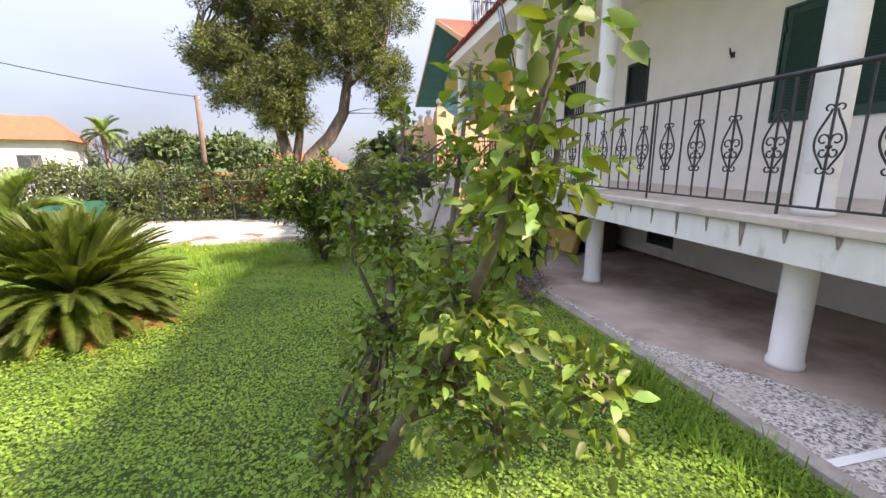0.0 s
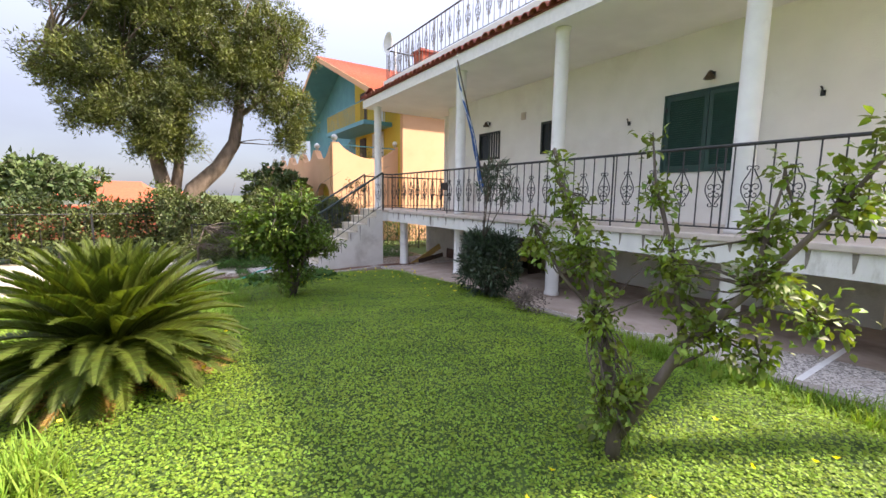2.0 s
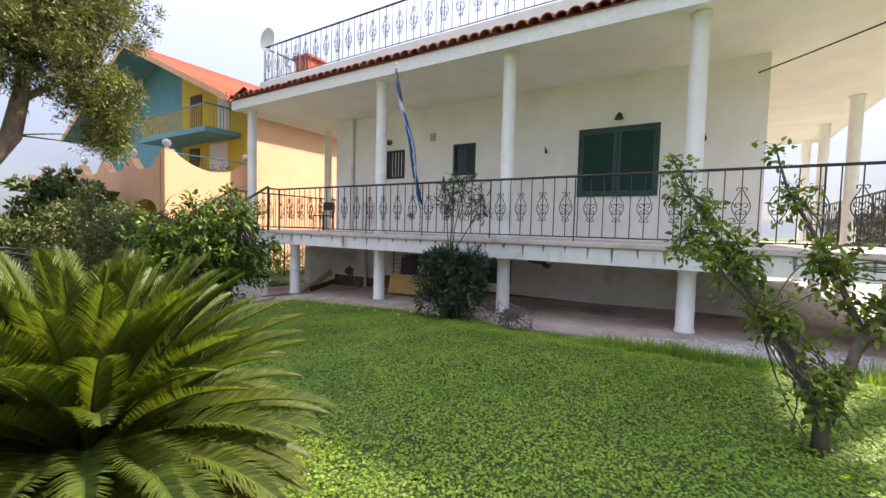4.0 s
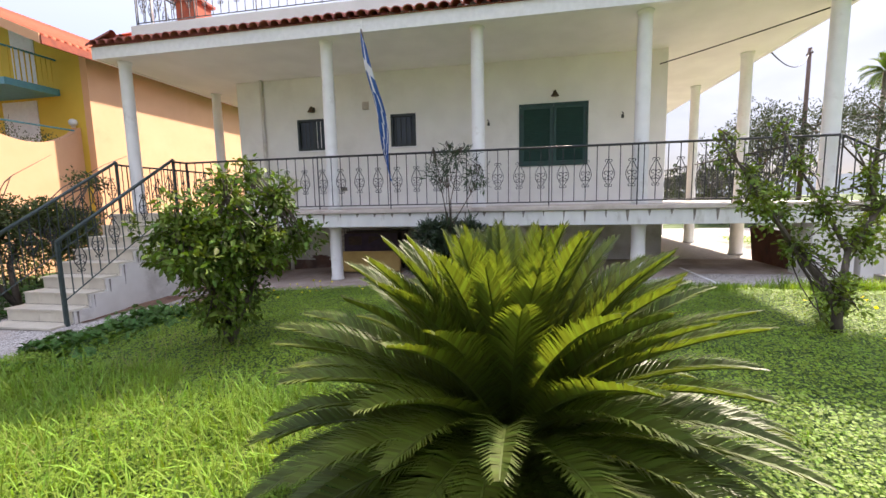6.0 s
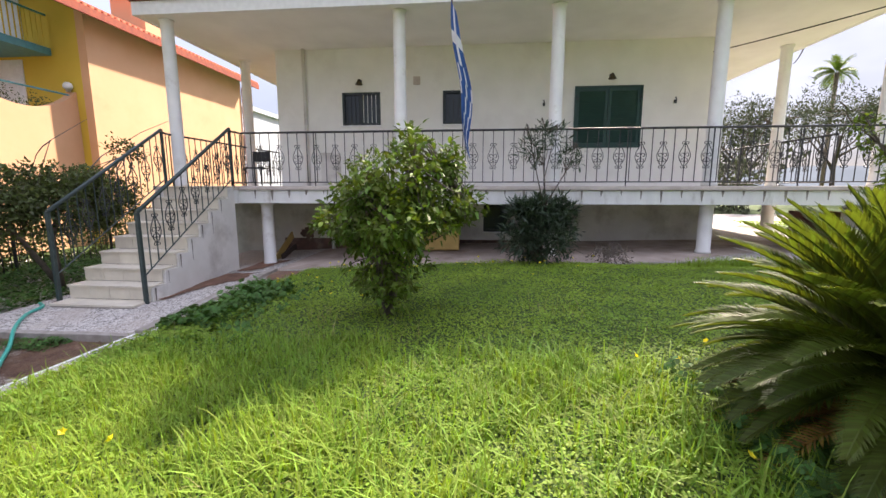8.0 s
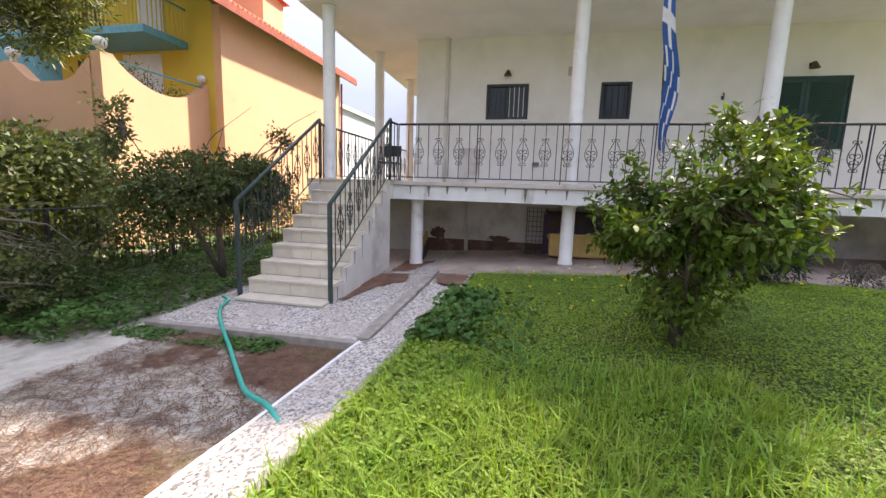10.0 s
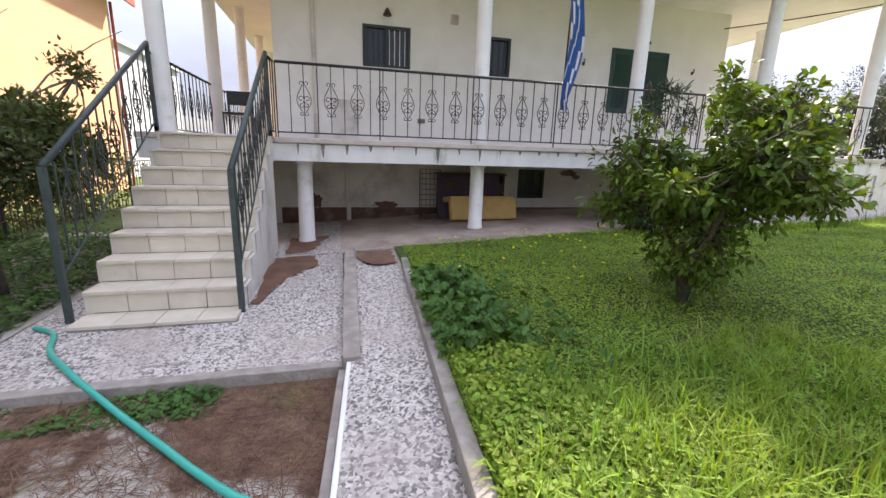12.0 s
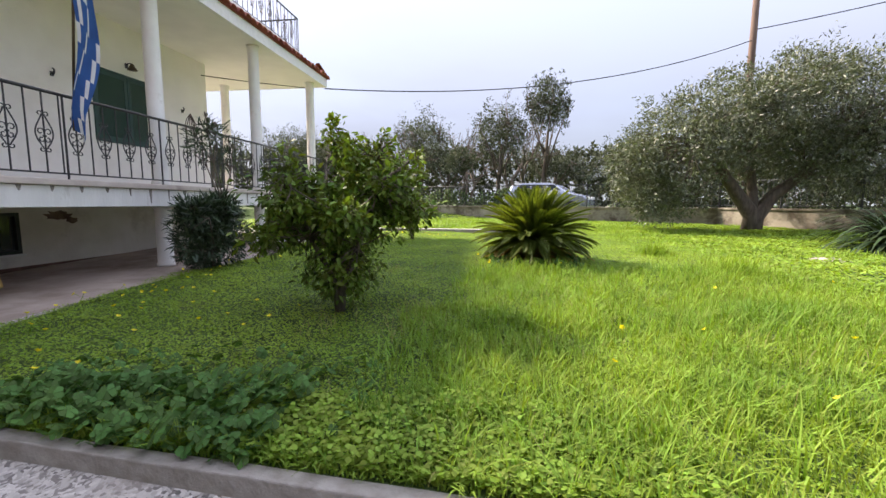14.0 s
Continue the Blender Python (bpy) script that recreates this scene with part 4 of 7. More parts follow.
def bell_lamp(y, z):
    top = empty("wall_lamp", "small rusty bell-shaped wall lamp over the window", "wall lamp", (WALLX, y, z), "wall lamps")
    part("shade", Geo().lathe(-0.13, 0, [(0.085, -0.07), (0.08, -0.055), (0.05, -0.01), (0.03, 0.03), (0.012, 0.05)], 14), M_BRASS, top, smooth=True)
    part("arm", Geo().tube([(0, 0, 0.02), (-0.05, 0, 0.06), (-0.13, 0, 0.05)], 0.010, 6), M_IRON, top)
    part("wall_plate", Geo().box(-0.012, -0.03, -0.03, 0, 0.03, 0.06), M_IRON, top)


def bracket(y, z):
    top = empty("shutter_hook", "small black iron shutter hook on the wall", "hook", (WALLX, y, z), "shutter hooks")
    part("hook", Geo().tube([(0, 0, 0), (-0.05, 0, 0.0), (-0.06, 0, 0.05), (-0.05, 0.02, 0.08)], 0.012, 6), M_IRON, top)
    part("plate", Geo().box(-0.02, -0.025, -0.04, 0, 0.025, 0.03), M_IRON, top)


bell_lamp(3.55, 3.50)
bell_lamp(9.08, 3.50)
bracket(4.95, 2.96)
bracket(2.18, 2.97)
vent = empty("wall_vent", "square beige vent cover on the white wall", "vent", (WALLX, 7.78, 3.52))
part("cover", Geo().box(-0.02, -0.08, -0.09, 0, 0.08, 0.09), M_PINKTILE, vent, bevel=0.006)
for i in range(5):
    part("slat", Geo().box(-0.028, -0.06, -0.065 + i * 0.03, -0.02, 0.06, -0.05 + i * 0.03), M_PINKTILE, vent)
pipe = empty("drain_pipe", "grey vertical drain pipe on the white wall", "pipe", (WALLX - 0.05, 10.39, DECK))
part("pipe", Geo().tube([(0, 0, 0), (0, 0, CEIL - DECK)], 0.04, 10), M_LOW, pipe, smooth=True)
for z in (0.5, 1.6, 2.7):
    part("clip", Geo().lathe(0, 0, [(0.047, z), (0.047, z + 0.03)], 10), M_LOW, pipe)
pipe2 = empty("drain_pipe", "white drain pipe on the basement wall", "pipe", (WALLX - 0.08, 9.83, terrace_z(9.8)))
part("pipe", Geo().tube([(0, 0, 0), (0, 0, 0.3), (0, 0.02, 0.34), (0, 0.02, 1.2)], 0.045, 10), M_LOW, pipe2, smooth=True)
part("collar", Geo().lathe(0, 0, [(0.06, 0.3), (0.06, 0.37)], 10), M_LOW, pipe2)

# ---- garden plants ----


def hump(x, y):
    """Uneven growth of the lawn, 0 to 1."""
    a = np.sin(x * 2.3 + 1.7 * np.sin(y * 1.1)) * np.sin(y * 2.9 + 1.3 * np.sin(x * 1.7))
    b = np.sin(x * 7.1 + y * 3.3) * np.sin(y * 8.3 - x * 2.1)
    return np.clip(0.5 + 0.35 * a + 0.2 * b, 0, 1)


def lawn(name, label, seed, n, x0, x1, y0, y1, size, height, mat):
    rng = np.random.default_rng(seed)
    x, y = rng.uniform(x0, x1, n), rng.uniform(y0, y1, n)
    if y1 < 10:
        ok = y < kerb_y(x) - 0.05
        x, y = x[ok], y[ok]
        n = len(x)
    h = hump(x, y)
    z = ground_z(x, y) + height * (0.15 + 0.85 * h) * rng.uniform(0.2, 1.0, n)
    pos = np.stack([x, y, z], 1)
    a = rng.uniform(0, 2 * np.pi, n)
    d = np.stack([np.cos(a), np.sin(a), rng.normal(0.05, 0.28, n)], 1)
    s = unit(np.stack([-np.sin(a), np.cos(a), rng.normal(0, 0.3, n)], 1))
    L = (size * rng.uniform(0.6, 1.3, n))[:, None]
    Q = np.stack([pos - d * L * 0.5, pos + s * L * 0.5 + d * L * 0.1, pos + d * L * 0.5, pos - s * L * 0.5 + d * L * 0.1], 1)
    ob = part(name, quads_mesh(name, Q, mat), mat)
    return tagged(ob, label, "lawn", kind="stuff")


lawn("clover_lawn", "dense bright green clover lawn", 1, 390000, -5.8, 2.0, -1.2, 9.62, 0.019, 0.085, M_CLOVER)
lawn("clover_meadow", "sunlit clover and weeds of the wider garden", 2, 120000, -13.5, -5.8, -5.0, 9.66, 0.05, 0.11, M_CLOVER)
lawn("clover_meadow", "green weeds near the garden wall", 3, 110000, -10.5, 8.5, -10.5, -1.2, 0.055, 0.11, M_CLOVER)
lawn("kerb_clover", "larger rounded clover leaves crowding the kerb", 6, 9000, -3.2, -0.2, 8.75, 9.55, 0.032, 0.14, M_CLOVER)
lawn("yard_weeds", "low green weeds at the yard's edge", 4, 30000, -1.5, 4.6, 12.65, 16.2, 0.05, 0.35, M_MALLOW)
lawn("yard_weeds", "low green weeds along the landing", 5, 1900, -1.12, -0.82, 10.75, 12.6, 0.04, 0.12, M_MALLOW)


def blades(name, label, seed, spots, height, width, mat, lean=0.5):
    """spots: (n, 3) feet of the blades; each blade is a strip of three bending quads."""
    rng = np.random.default_rng(seed)
    n = len(spots)
    a = rng.uniform(0, 2 * np.pi, n)
    d = np.stack([np.cos(a), np.sin(a), np.zeros(n)], 1)
    s = np.stack([-np.sin(a), np.cos(a), np.zeros(n)], 1)
    h = (height * rng.uniform(0.4, 1.25, n) * (0.65 + 0.7 * hump(spots[:, 0] * 0.8 + 1, spots[:, 1] * 0.8 + 4)))[:, None]
    w = (width * rng.uniform(0.7, 1.3, n))[:, None]
    k = lean * rng.uniform(0.2, 1.2, n)[:, None]
    up = np.array([[0, 0, 1.0]])
    def along(t):
        return spots + up * h * (t - 0.42 * np.minimum(k, 1.3) * t ** 2.2) + d * h * k * 0.75 * t ** 1.8
    P = [along(t) for t in (0.0, 0.4, 0.75, 1.0)]
    Q = np.concatenate([np.stack([P[i] - s * w * a, P[i] + s * w * a, P[i + 1] + s * w * b, P[i + 1] - s * w * b], 1) for i, (a, b) in enumerate(((1.0, 0.95), (0.95, 0.6), (0.6, 0.08)))])
    ob = part(name, quads_mesh(name, Q, mat), mat)
    return tagged(ob, label, "grass", kind="stuff")


def spots_in(seed, n, x0, x1, y0, y1, clump=0.0, keep=None):
    rng = np.random.default_rng(seed)
    x, y = rng.uniform(x0, x1, n), rng.uniform(y0, y1, n)
    if clump:
        cx, cy = rng.uniform(x0, x1, n // 14 + 1), rng.uniform(y0, y1, n // 14 + 1)
        i = rng.integers(0, len(cx), n)
        x, y = cx[i] + rng.normal(0, clump, n), cy[i] + rng.normal(0, clump, n)
    ok = (x < 1.98) & (y < kerb_y(x) - 0.06)
    if keep is not None:
        ok &= keep(x, y)
    x, y = x[ok], y[ok]
    return np.stack([x, y, ground_z(x, y)], 1)


blades("tall_grass", "tufts of long bright meadow grass", 7, spots_in(7, 62000, -6.5, -0.6, 5.0, 9.6, 0.10, lambda x, y: (hump(x * 0.55 + 3, y * 0.55) + 0.25 * np.sin(x * 17 + y * 11) > 0.42) & (x < -1.75 + 0.2 * (y - 7.5) + 0.35 * np.sin(y * 3 + x))), 0.19, 0.0030, M_GRASS, 1.0)
blades("tall_grass", "broad floppy grass with pale bent tips", 14, spots_in(14, 9000, -6.0, -1.0, 5.2, 9.55, 0.16, lambda x, y: x < -1.7 + 0.15 * (y - 7)), 0.24, 0.0042, M_GRASS, 1.3)
blades("dry_grass", "thin straw-coloured dry grass stems", 15, spots_in(15, 1500, -6.0, -0.8, 4.6, 9.5, 0.12), 0.18, 0.0018, M_STRAW, 1.1)
for gx, gy in ((-5.04, 3.4), (-5.45, 5.0), (-3.2, 2.9)):
    rngt = np.random.default_rng(int(90 + gy * 10))
    tq = np.stack([gx + rngt.normal(0, 0.13, 500), gy + rngt.normal(0, 0.13, 500), np.zeros(500)], 1)
    tq[:, 2] = ground_z(tq[:, 0], tq[:, 1])
    blades("grass_tussock", "dense tussock of yellow-green grass in the lawn", int(gy * 10), tq, 0.26, 0.005, M_GRASS, 0.9)
blades("tall_grass", "thin grass growing through the clover", 8, spots_in(8, 5000, -5.8, 1.9, -1.0, 9.2, 0.05), 0.10, 0.0022, M_GRASS, 0.7)
blades("tall_grass", "grass along the terrace kerb", 9, spots_in(9, 3500, 1.45, 1.98, -0.5, 3.2, 0.05), 0.20, 0.004, M_GRASS, 0.9)
rngk = np.random.default_rng(77)
kx = rngk.uniform(-6.9, 1.25, 3000)
ky = kerb_y(kx) - 0.05 - np.abs(rngk.normal(0, 0.05, 3000))
blades("tall_grass", "grass and clover hanging over the kerb", 13, np.stack([kx, ky, ground_z(kx, ky)], 1), 0.13, 0.005, M_GRASS, 1.2)
blades("tall_grass", "coarse grass in the sunny meadow", 10, spots_in(10, 20000, -13.5, -5.0, -5.0, 9.6, 0.14, lambda x, y: hump(x * 0.5, y * 0.5) > 0.5), 0.16, 0.006, M_GRASS, 0.8)
blades("tall_grass", "grass tussocks before the garden wall", 12, spots_in(12, 9000, -9, 1.9, -8.5, -1.0, 0.10), 0.13, 0.008, M_GRASS, 0.8)


def flowers(seed, n, x0, x1, y0, y1, z):
    rng = np.random.default_rng(seed)
    me = None
    for i in range(n):
        x, y = rng.uniform(x0, x1), rng.uniform(y0, y1)
        if me is None:
            g = Geo()
            for k in range(5):
                a = 2 * math.pi * k / 5
                c, s = math.cos(a), math.sin(a)
                g.add([(0, 0, 0), (0.011 * c - 0.008 * s, 0.011 * s + 0.008 * c, 0.010), (0.021 * c, 0.021 * s, 0.012), (0.011 * c + 0.008 * s, 0.011 * s - 0.008 * c, 0.010)], [(0, 1, 2, 3)])
            me = g.mesh("petals", M_FLOWER)
        top = empty("clover_flower", "small yellow wood-sorrel flower in the lawn", "flower", (x, y, ground_z(x, y) + z * rng.uniform(0.8, 1.4)), "lawn flowers")
        f = new("petals", me)
        f.parent, f.rotation_euler = top, (rng.normal(0, 0.4), rng.normal(0, 0.4), rng.uniform(0, 6))
        part("stem", Geo().tube([(0, 0, -z * 1.2), (0, 0, 0)], 0.0015, 4), M_CLOVER, f)


flowers(21, 34, -0.6, 1.7, 7.2, 9.1, 0.16)
flowers(22, 12, -3.9, -1.9, 3.3, 5.4, 0.12)
flowers(23, 14, 0.2, 1.9, 4.5, 7.0, 0.13)
flowers(24, 10, -1.2, 0.6, 0.7, 1.7, 0.10)
flowers(25, 14, -6.5, -3.0, 6.0, 9.0, 0.16)


def mallow(seed, n, x0, x1, y0, y1, h):
    """Broad lobed leaves on stalks."""
    rng = np.random.default_rng(seed)
    x, y = rng.uniform(x0, x1, n), rng.uniform(y0, y1, n)
    ok = (y < kerb_y(x) + 0.02)
    x, y = x[ok], y[ok]
    n = len(x)
    z = ground_z(x, y) + h * rng.uniform(0.25, 1.0, n) * (0.45 + 0.75 * hump(x * 2.2, y * 2.2 + 1))
    Q = []
    for k in range(5):
        a0 = rng.uniform(0, 2 * np.pi, n) if k == 0 else a0
        a = a0 + 2 * np.pi * k / 5
        r = 0.037 * (0.45 + 0.75 * np.modf(np.abs(np.sin(np.arange(n) * 12.9)) * 43758.5)[0])
        c = np.stack([x, y, z], 1)
        tilt = np.stack([np.sin(np.arange(n) * 1.3) * 0.75, np.cos(np.arange(n) * 2.1) * 0.75], 1)

        def at(ang, rad):
            px, py = np.cos(ang) * rad, np.sin(ang) * rad
            return c + np.stack([px, py, px * tilt[:, 0] + py * tilt[:, 1] - rad * 0.35], 1)
        Q.append(np.stack([c, at(a - 0.55, r * 0.85), at(a, r), at(a + 0.55, r * 0.85)], 1))
    ob = part("mallow_patch", quads_mesh("mallow_patch", np.concatenate(Q), M_MALLOW), M_MALLOW)
    tagged(ob, "patch of dark broad-leaved mallow at the lawn's edge", "weeds", kind="stuff")


mallow(31, 950, -1.25, 0.45, 8.75, 9.40, 0.23)
mallow(32, 500, -3.5, -2.2, 4.0, 5.2, 0.14)
mallow(33, 260, -1.6, 0.6, 8.3, 9.3, 0.15)


def needle_litter():
    """Fallen pine needles lying flat on the soil."""
    rng = np.random.default_rng(35)
    n = 9000
    x, y = rng.uniform(-3.4, -0.82, n), rng.uniform(10.02, 12.2, n)
    ok = y > 10.5 - 0.076 * (x + 7)
    x, y = x[ok], y[ok]
    n = len(x)
    a = rng.uniform(0, 2 * np.pi, n)
    L, w = rng.uniform(0.03, 0.075, n), 0.0016
    c = np.stack([x, y, -0.532 + rng.uniform(0, 0.016, n)], 1)
    d = np.stack([np.cos(a) * L, np.sin(a) * L, rng.normal(0, 0.006, n)], 1)
    s = np.stack([-np.sin(a) * w, np.cos(a) * w, np.zeros(n)], 1)
    Q = np.stack([c - d - s, c - d + s, c + d + s, c + d - s], 1)
    ob = part("needle_litter", quads_mesh("needle_litter", Q, M_NEEDLE), M_NEEDLE)
    tagged(ob, "brown fallen pine needles scattered over the soil", "litter", kind="stuff")


needle_litter()


def frond_mesh(name, e0, length, curl, mat, seed, pairs=74, leaf=0.16):
    """A cycad frond: arched rachis with two combs of narrow leaflets."""
    rng = np.random.default_rng(seed)
    pts, p, e = [], Vector((0.05, 0, 0)), e0
    for i in range(25):
        pts.append(p.copy())
        p = p + Vector((math.cos(e), 0, math.sin(e))) * length / 24
        e -= curl / 24 * (0.4 + 1.2 * i / 24)
    g = Geo()
    g.tube(pts, [0.011 * (1 - 0.8 * i / 24) for i in range(25)], 4)
    A = np.array([tuple(q) for q in pts])
    t = np.linspace(0.10, 0.995, pairs)
    P = np.stack([np.interp(t, np.linspace(0, 1, 25), A[:, k]) for k in range(3)], 1)
    T = unit(np.gradient(P, axis=0))
    up = np.cross(T, np.array([0, 1.0, 0]))
    up = -up if up[:, 2].mean() < 0 else up
    for s in (1, -1):
        L = (leaf * np.clip(np.sin(np.pi * np.clip(t * 0.86 + 0.12, 0, 1)) ** 0.55, 0.25, 1) * rng.uniform(0.92, 1.08, pairs))[:, None]
        d = unit(T * (1.0 + 0.8 * t[:, None] ** 3) + np.array([[0, s * 1.0, 0]]) + up * 0.55 + rng.normal(0, 0.05, (pairs, 3)))
        w = T * (0.0066 if leaf < 0.2 else 0.03)
        q = P + d * L * 0.5 + up * 0.004
        tip = P + d * L - up * L * 0.10
        for k in range(pairs):
            g.add([P[k] - w[k], P[k] + w[k], q[k] + w[k] * 0.95, q[k] - w[k] * 0.95, tip[k]], [(0, 1, 2, 3), (3, 2, 4)])
    return g.mesh(name, mat)


def cycad(at):
    rng = np.random.default_rng(41)
    top = empty("cycad", "large sago palm with a dense dome of dark green fronds", "sago palm", at)
    part("trunk", Geo().lathe(0, 0, [(0.16, -0.05), (0.19, 0.08), (0.17, 0.2), (0.10, 0.30)], 14), M_PINEBARK, top, smooth=True)
    rows = [(1.47, 0.84, 0.25, 12), (1.33, 0.92, 0.40, 18), (1.17, 0.96, 0.52, 22), (0.98, 0.97, 0.62, 24), (0.77, 0.95, 0.70, 24), (0.55, 0.92, 0.76, 24), (0.32, 0.94, 0.80, 24), (0.08, 0.94, 0.75, 22), (-0.1, 0.90, 0.6, 18)]
    for j, (e, L, c, n) in enumerate(rows):
        ms = [frond_mesh("frond", e + rng.normal(0, 0.07), L * rng.uniform(0.92, 1.05), c * rng.uniform(0.85, 1.2), M_CYCAD, 100 + j * 3 + k) for k in range(3)]
        for i in range(n):
            f = new("frond", ms[i % 3])
            f.parent = top
            f.matrix_basis = pose(0, 0, 0.30, rng.normal(0, 3), rng.normal(0, 3), 360 * (i + rng.uniform(-0.3, 0.3)) / n + j * 23)
    ms = [frond_mesh("dry_frond", -0.02 - 0.14 * k, 0.92, 0.70, M_CYCDRY, 140 + k, 44, 0.12) for k in range(3)]
    for i in range(40):
        f = new("dry_frond", ms[i % 3])
        f.parent = top
        f.matrix_basis = pose(0, 0, 0.17, rng.normal(0, 4), rng.normal(0, 4), 360 * i / 40 + rng.uniform(-6, 6))
    return top


cycad((-2.86, 4.31, 0.02))


def poly(*pts):
    return [Vector(p) for p in pts]


# lemon tree, two leaning limbs and sparse shoots
LB = (-0.33, 1.50, 0.05)
plant("lemon_tree", "young lemon tree with sparse yellow-green leaves", "lemon tree", 51, LB,
      [(poly(LB, (-0.31, 1.50, 0.25), (-0.26, 1.60, 0.5), (-0.14, 1.78, 0.80), (-0.06, 2.02, 1.25), (0.0, 2.22, 1.6), (0.05, 2.38, 1.92)), 0.045, 0.006),
       (poly((-0.31, 1.49, 0.2), (-0.17, 1.38, 0.48), (-0.06, 1.29, 0.74), (0.02, 1.02, 1.12), (0.06, 0.76, 1.5), (0.08, 0.58, 1.84)), 0.038, 0.006),
       (poly((-0.06, 1.29, 0.74), (0.08, 1.45, 1.2), (0.19, 1.66, 1.65), (0.25, 1.74, 1.98)), 0.02, 0.005),
       (poly((0.02, 1.02, 1.12), (0.12, 1.03, 1.36), (0.20, 1.0, 1.66)), 0.016, 0.005),
       (poly((-0.14, 1.78, 0.80), (-0.26, 2.0, 1.05), (-0.30, 2.22, 1.38)), 0.014, 0.005),
       (poly((-0.03, 1.16, 0.92), (0.20, 0.92, 1.06), (0.37, 0.84, 0.95)), 0.013, 0.004),
       (poly((-0.10, 1.32, 0.62), (0.05, 1.12, 0.80), (0.15, 1.0, 0.74)), 0.011, 0.004)],
      [((-0.08, 1.98, 1.18), (0.17, 0.22, 0.30)), ((0.02, 2.30, 1.72), (0.08, 0.10, 0.22)), ((-0.28, 2.18, 1.26), (0.13, 0.15, 0.18)), ((-0.02, 2.12, 1.48), (0.12, 0.12, 0.14)),
       ((0.06, 1.44, 1.16), (0.17, 0.17, 0.24)), ((0.17, 1.62, 1.55), (0.10, 0.10, 0.18)), ((0.24, 1.73, 1.90), (0.05, 0.05, 0.13)), ((0.03, 0.98, 1.18), (0.16, 0.16, 0.20)), ((0.06, 0.72, 1.55), (0.13, 0.13, 0.22)), ((0.08, 0.59, 1.82), (0.07, 0.07, 0.13)),
       ((0.14, 1.02, 1.42), (0.13, 0.13, 0.18)), ((0.20, 1.0, 1.68), (0.05, 0.05, 0.12)), ((-0.02, 1.20, 0.86), (0.18, 0.20, 0.18)), ((0.30, 0.86, 0.98), (0.15, 0.13, 0.12)), ((0.12, 1.02, 0.76), (0.11, 0.11, 0.13)),
       ((-0.16, 1.74, 0.78), (0.16, 0.16, 0.20)), ((-0.30, 1.52, 0.40), (0.17, 0.17, 0.30))],
      520, 8, 0.085, 0.052, 0.0155, M_LEMON, M_BARK, 130, 0.25, 0.8, 0.6, folded=True)
# dense orange tree in the lawn, spreading from a bushy foot
OB = (-0.80, 7.22, -0.15)
plant("orange_tree", "bushy citrus tree with glossy dark and light green leaves", "citrus tree", 52, OB,
      [(poly(OB, (-0.84, 7.24, 0.1), (-1.0, 7.25, 0.5), (-1.25, 7.3, 1.1)), 0.05, 0.012), (poly(OB, (-0.74, 7.16, 0.1), (-0.65, 6.95, 0.6), (-0.75, 6.65, 1.35)), 0.045, 0.012),
       (poly(OB, (-0.82, 7.15, 0.2), (-0.95, 7.0, 0.7), (-1.1, 6.9, 1.35)), 0.04, 0.01), (poly(OB, (-0.76, 7.26, 0.2), (-0.6, 7.4, 0.6), (-0.5, 7.6, 1.15)), 0.035, 0.01)],
      [((-0.88, 7.10, 0.82), (0.62, 0.64, 0.30)), ((-1.05, 6.85, 1.06), (0.42, 0.42, 0.24)), ((-0.95, 7.62, 0.80), (0.30, 0.26, 0.14)), ((-1.50, 6.95, 0.85), (0.24, 0.26, 0.14)), ((-0.6, 6.45, 0.95), (0.26, 0.22, 0.18)), ((-0.82, 7.2, 0.38), (0.38, 0.40, 0.40)), ((-0.55, 7.55, 1.0), (0.35, 0.34, 0.26)), ((-1.30, 7.20, 1.05), (0.36, 0.36, 0.24)),
       ((-0.75, 6.68, 1.38), (0.22, 0.22, 0.26)), ((-0.70, 6.95, 1.52), (0.13, 0.13, 0.24)), ((-1.1, 6.9, 1.42), (0.16, 0.16, 0.20)), ((-0.52, 7.62, 1.36), (0.06, 0.06, 0.20)), ((-1.0, 7.35, 1.32), (0.07, 0.07, 0.2)), ((-1.45, 7.1, 1.28), (0.10, 0.10, 0.16)), ((-0.85, 7.12, 1.42), (0.07, 0.07, 0.22)), ((-0.30, 7.1, 0.72), (0.28, 0.28, 0.18)), ((-0.35, 7.7, 0.62), (0.22, 0.2, 0.16))],
      800, 14, 0.10, 0.070, 0.018, M_CITRUS, M_BARK, 260, 0.35, 0.85, 0.5, folded=True)
# oleander by the terrace
OL = (1.90, 5.36, -0.12)
plant("oleander", "dark grey-green oleander bush with taller shoots", "oleander", 53, OL,
      [(poly(OL, (1.95, 5.4, 0.5), (2.0, 5.4, 0.95)), 0.02, 0.006), (poly(OL, (1.9, 5.3, 0.5), (1.95, 5.25, 0.95)), 0.018, 0.006),
       (poly(OL, (1.85, 5.5, 0.4), (1.9, 5.7, 0.85)), 0.016, 0.005), (poly(OL, (1.8, 5.1, 0.3), (1.7, 4.85, 0.7)), 0.016, 0.005), (poly(OL, (1.7, 5.6, 0.3), (1.6, 5.8, 0.7)), 0.016, 0.005)],
      [((1.92, 5.36, 0.42), (0.48, 0.58, 0.45)), ((1.95, 5.05, 0.78), (0.24, 0.24, 0.2)), ((1.9, 5.66, 0.76), (0.22, 0.24, 0.2)), ((1.8, 5.36, 0.84), (0.2, 0.3, 0.16))],
      330, 20, 0.10, 0.125, 0.011, M_OLEANDER, M_BARK, 80, -0.3, 0.6, 0.35, folded=True)
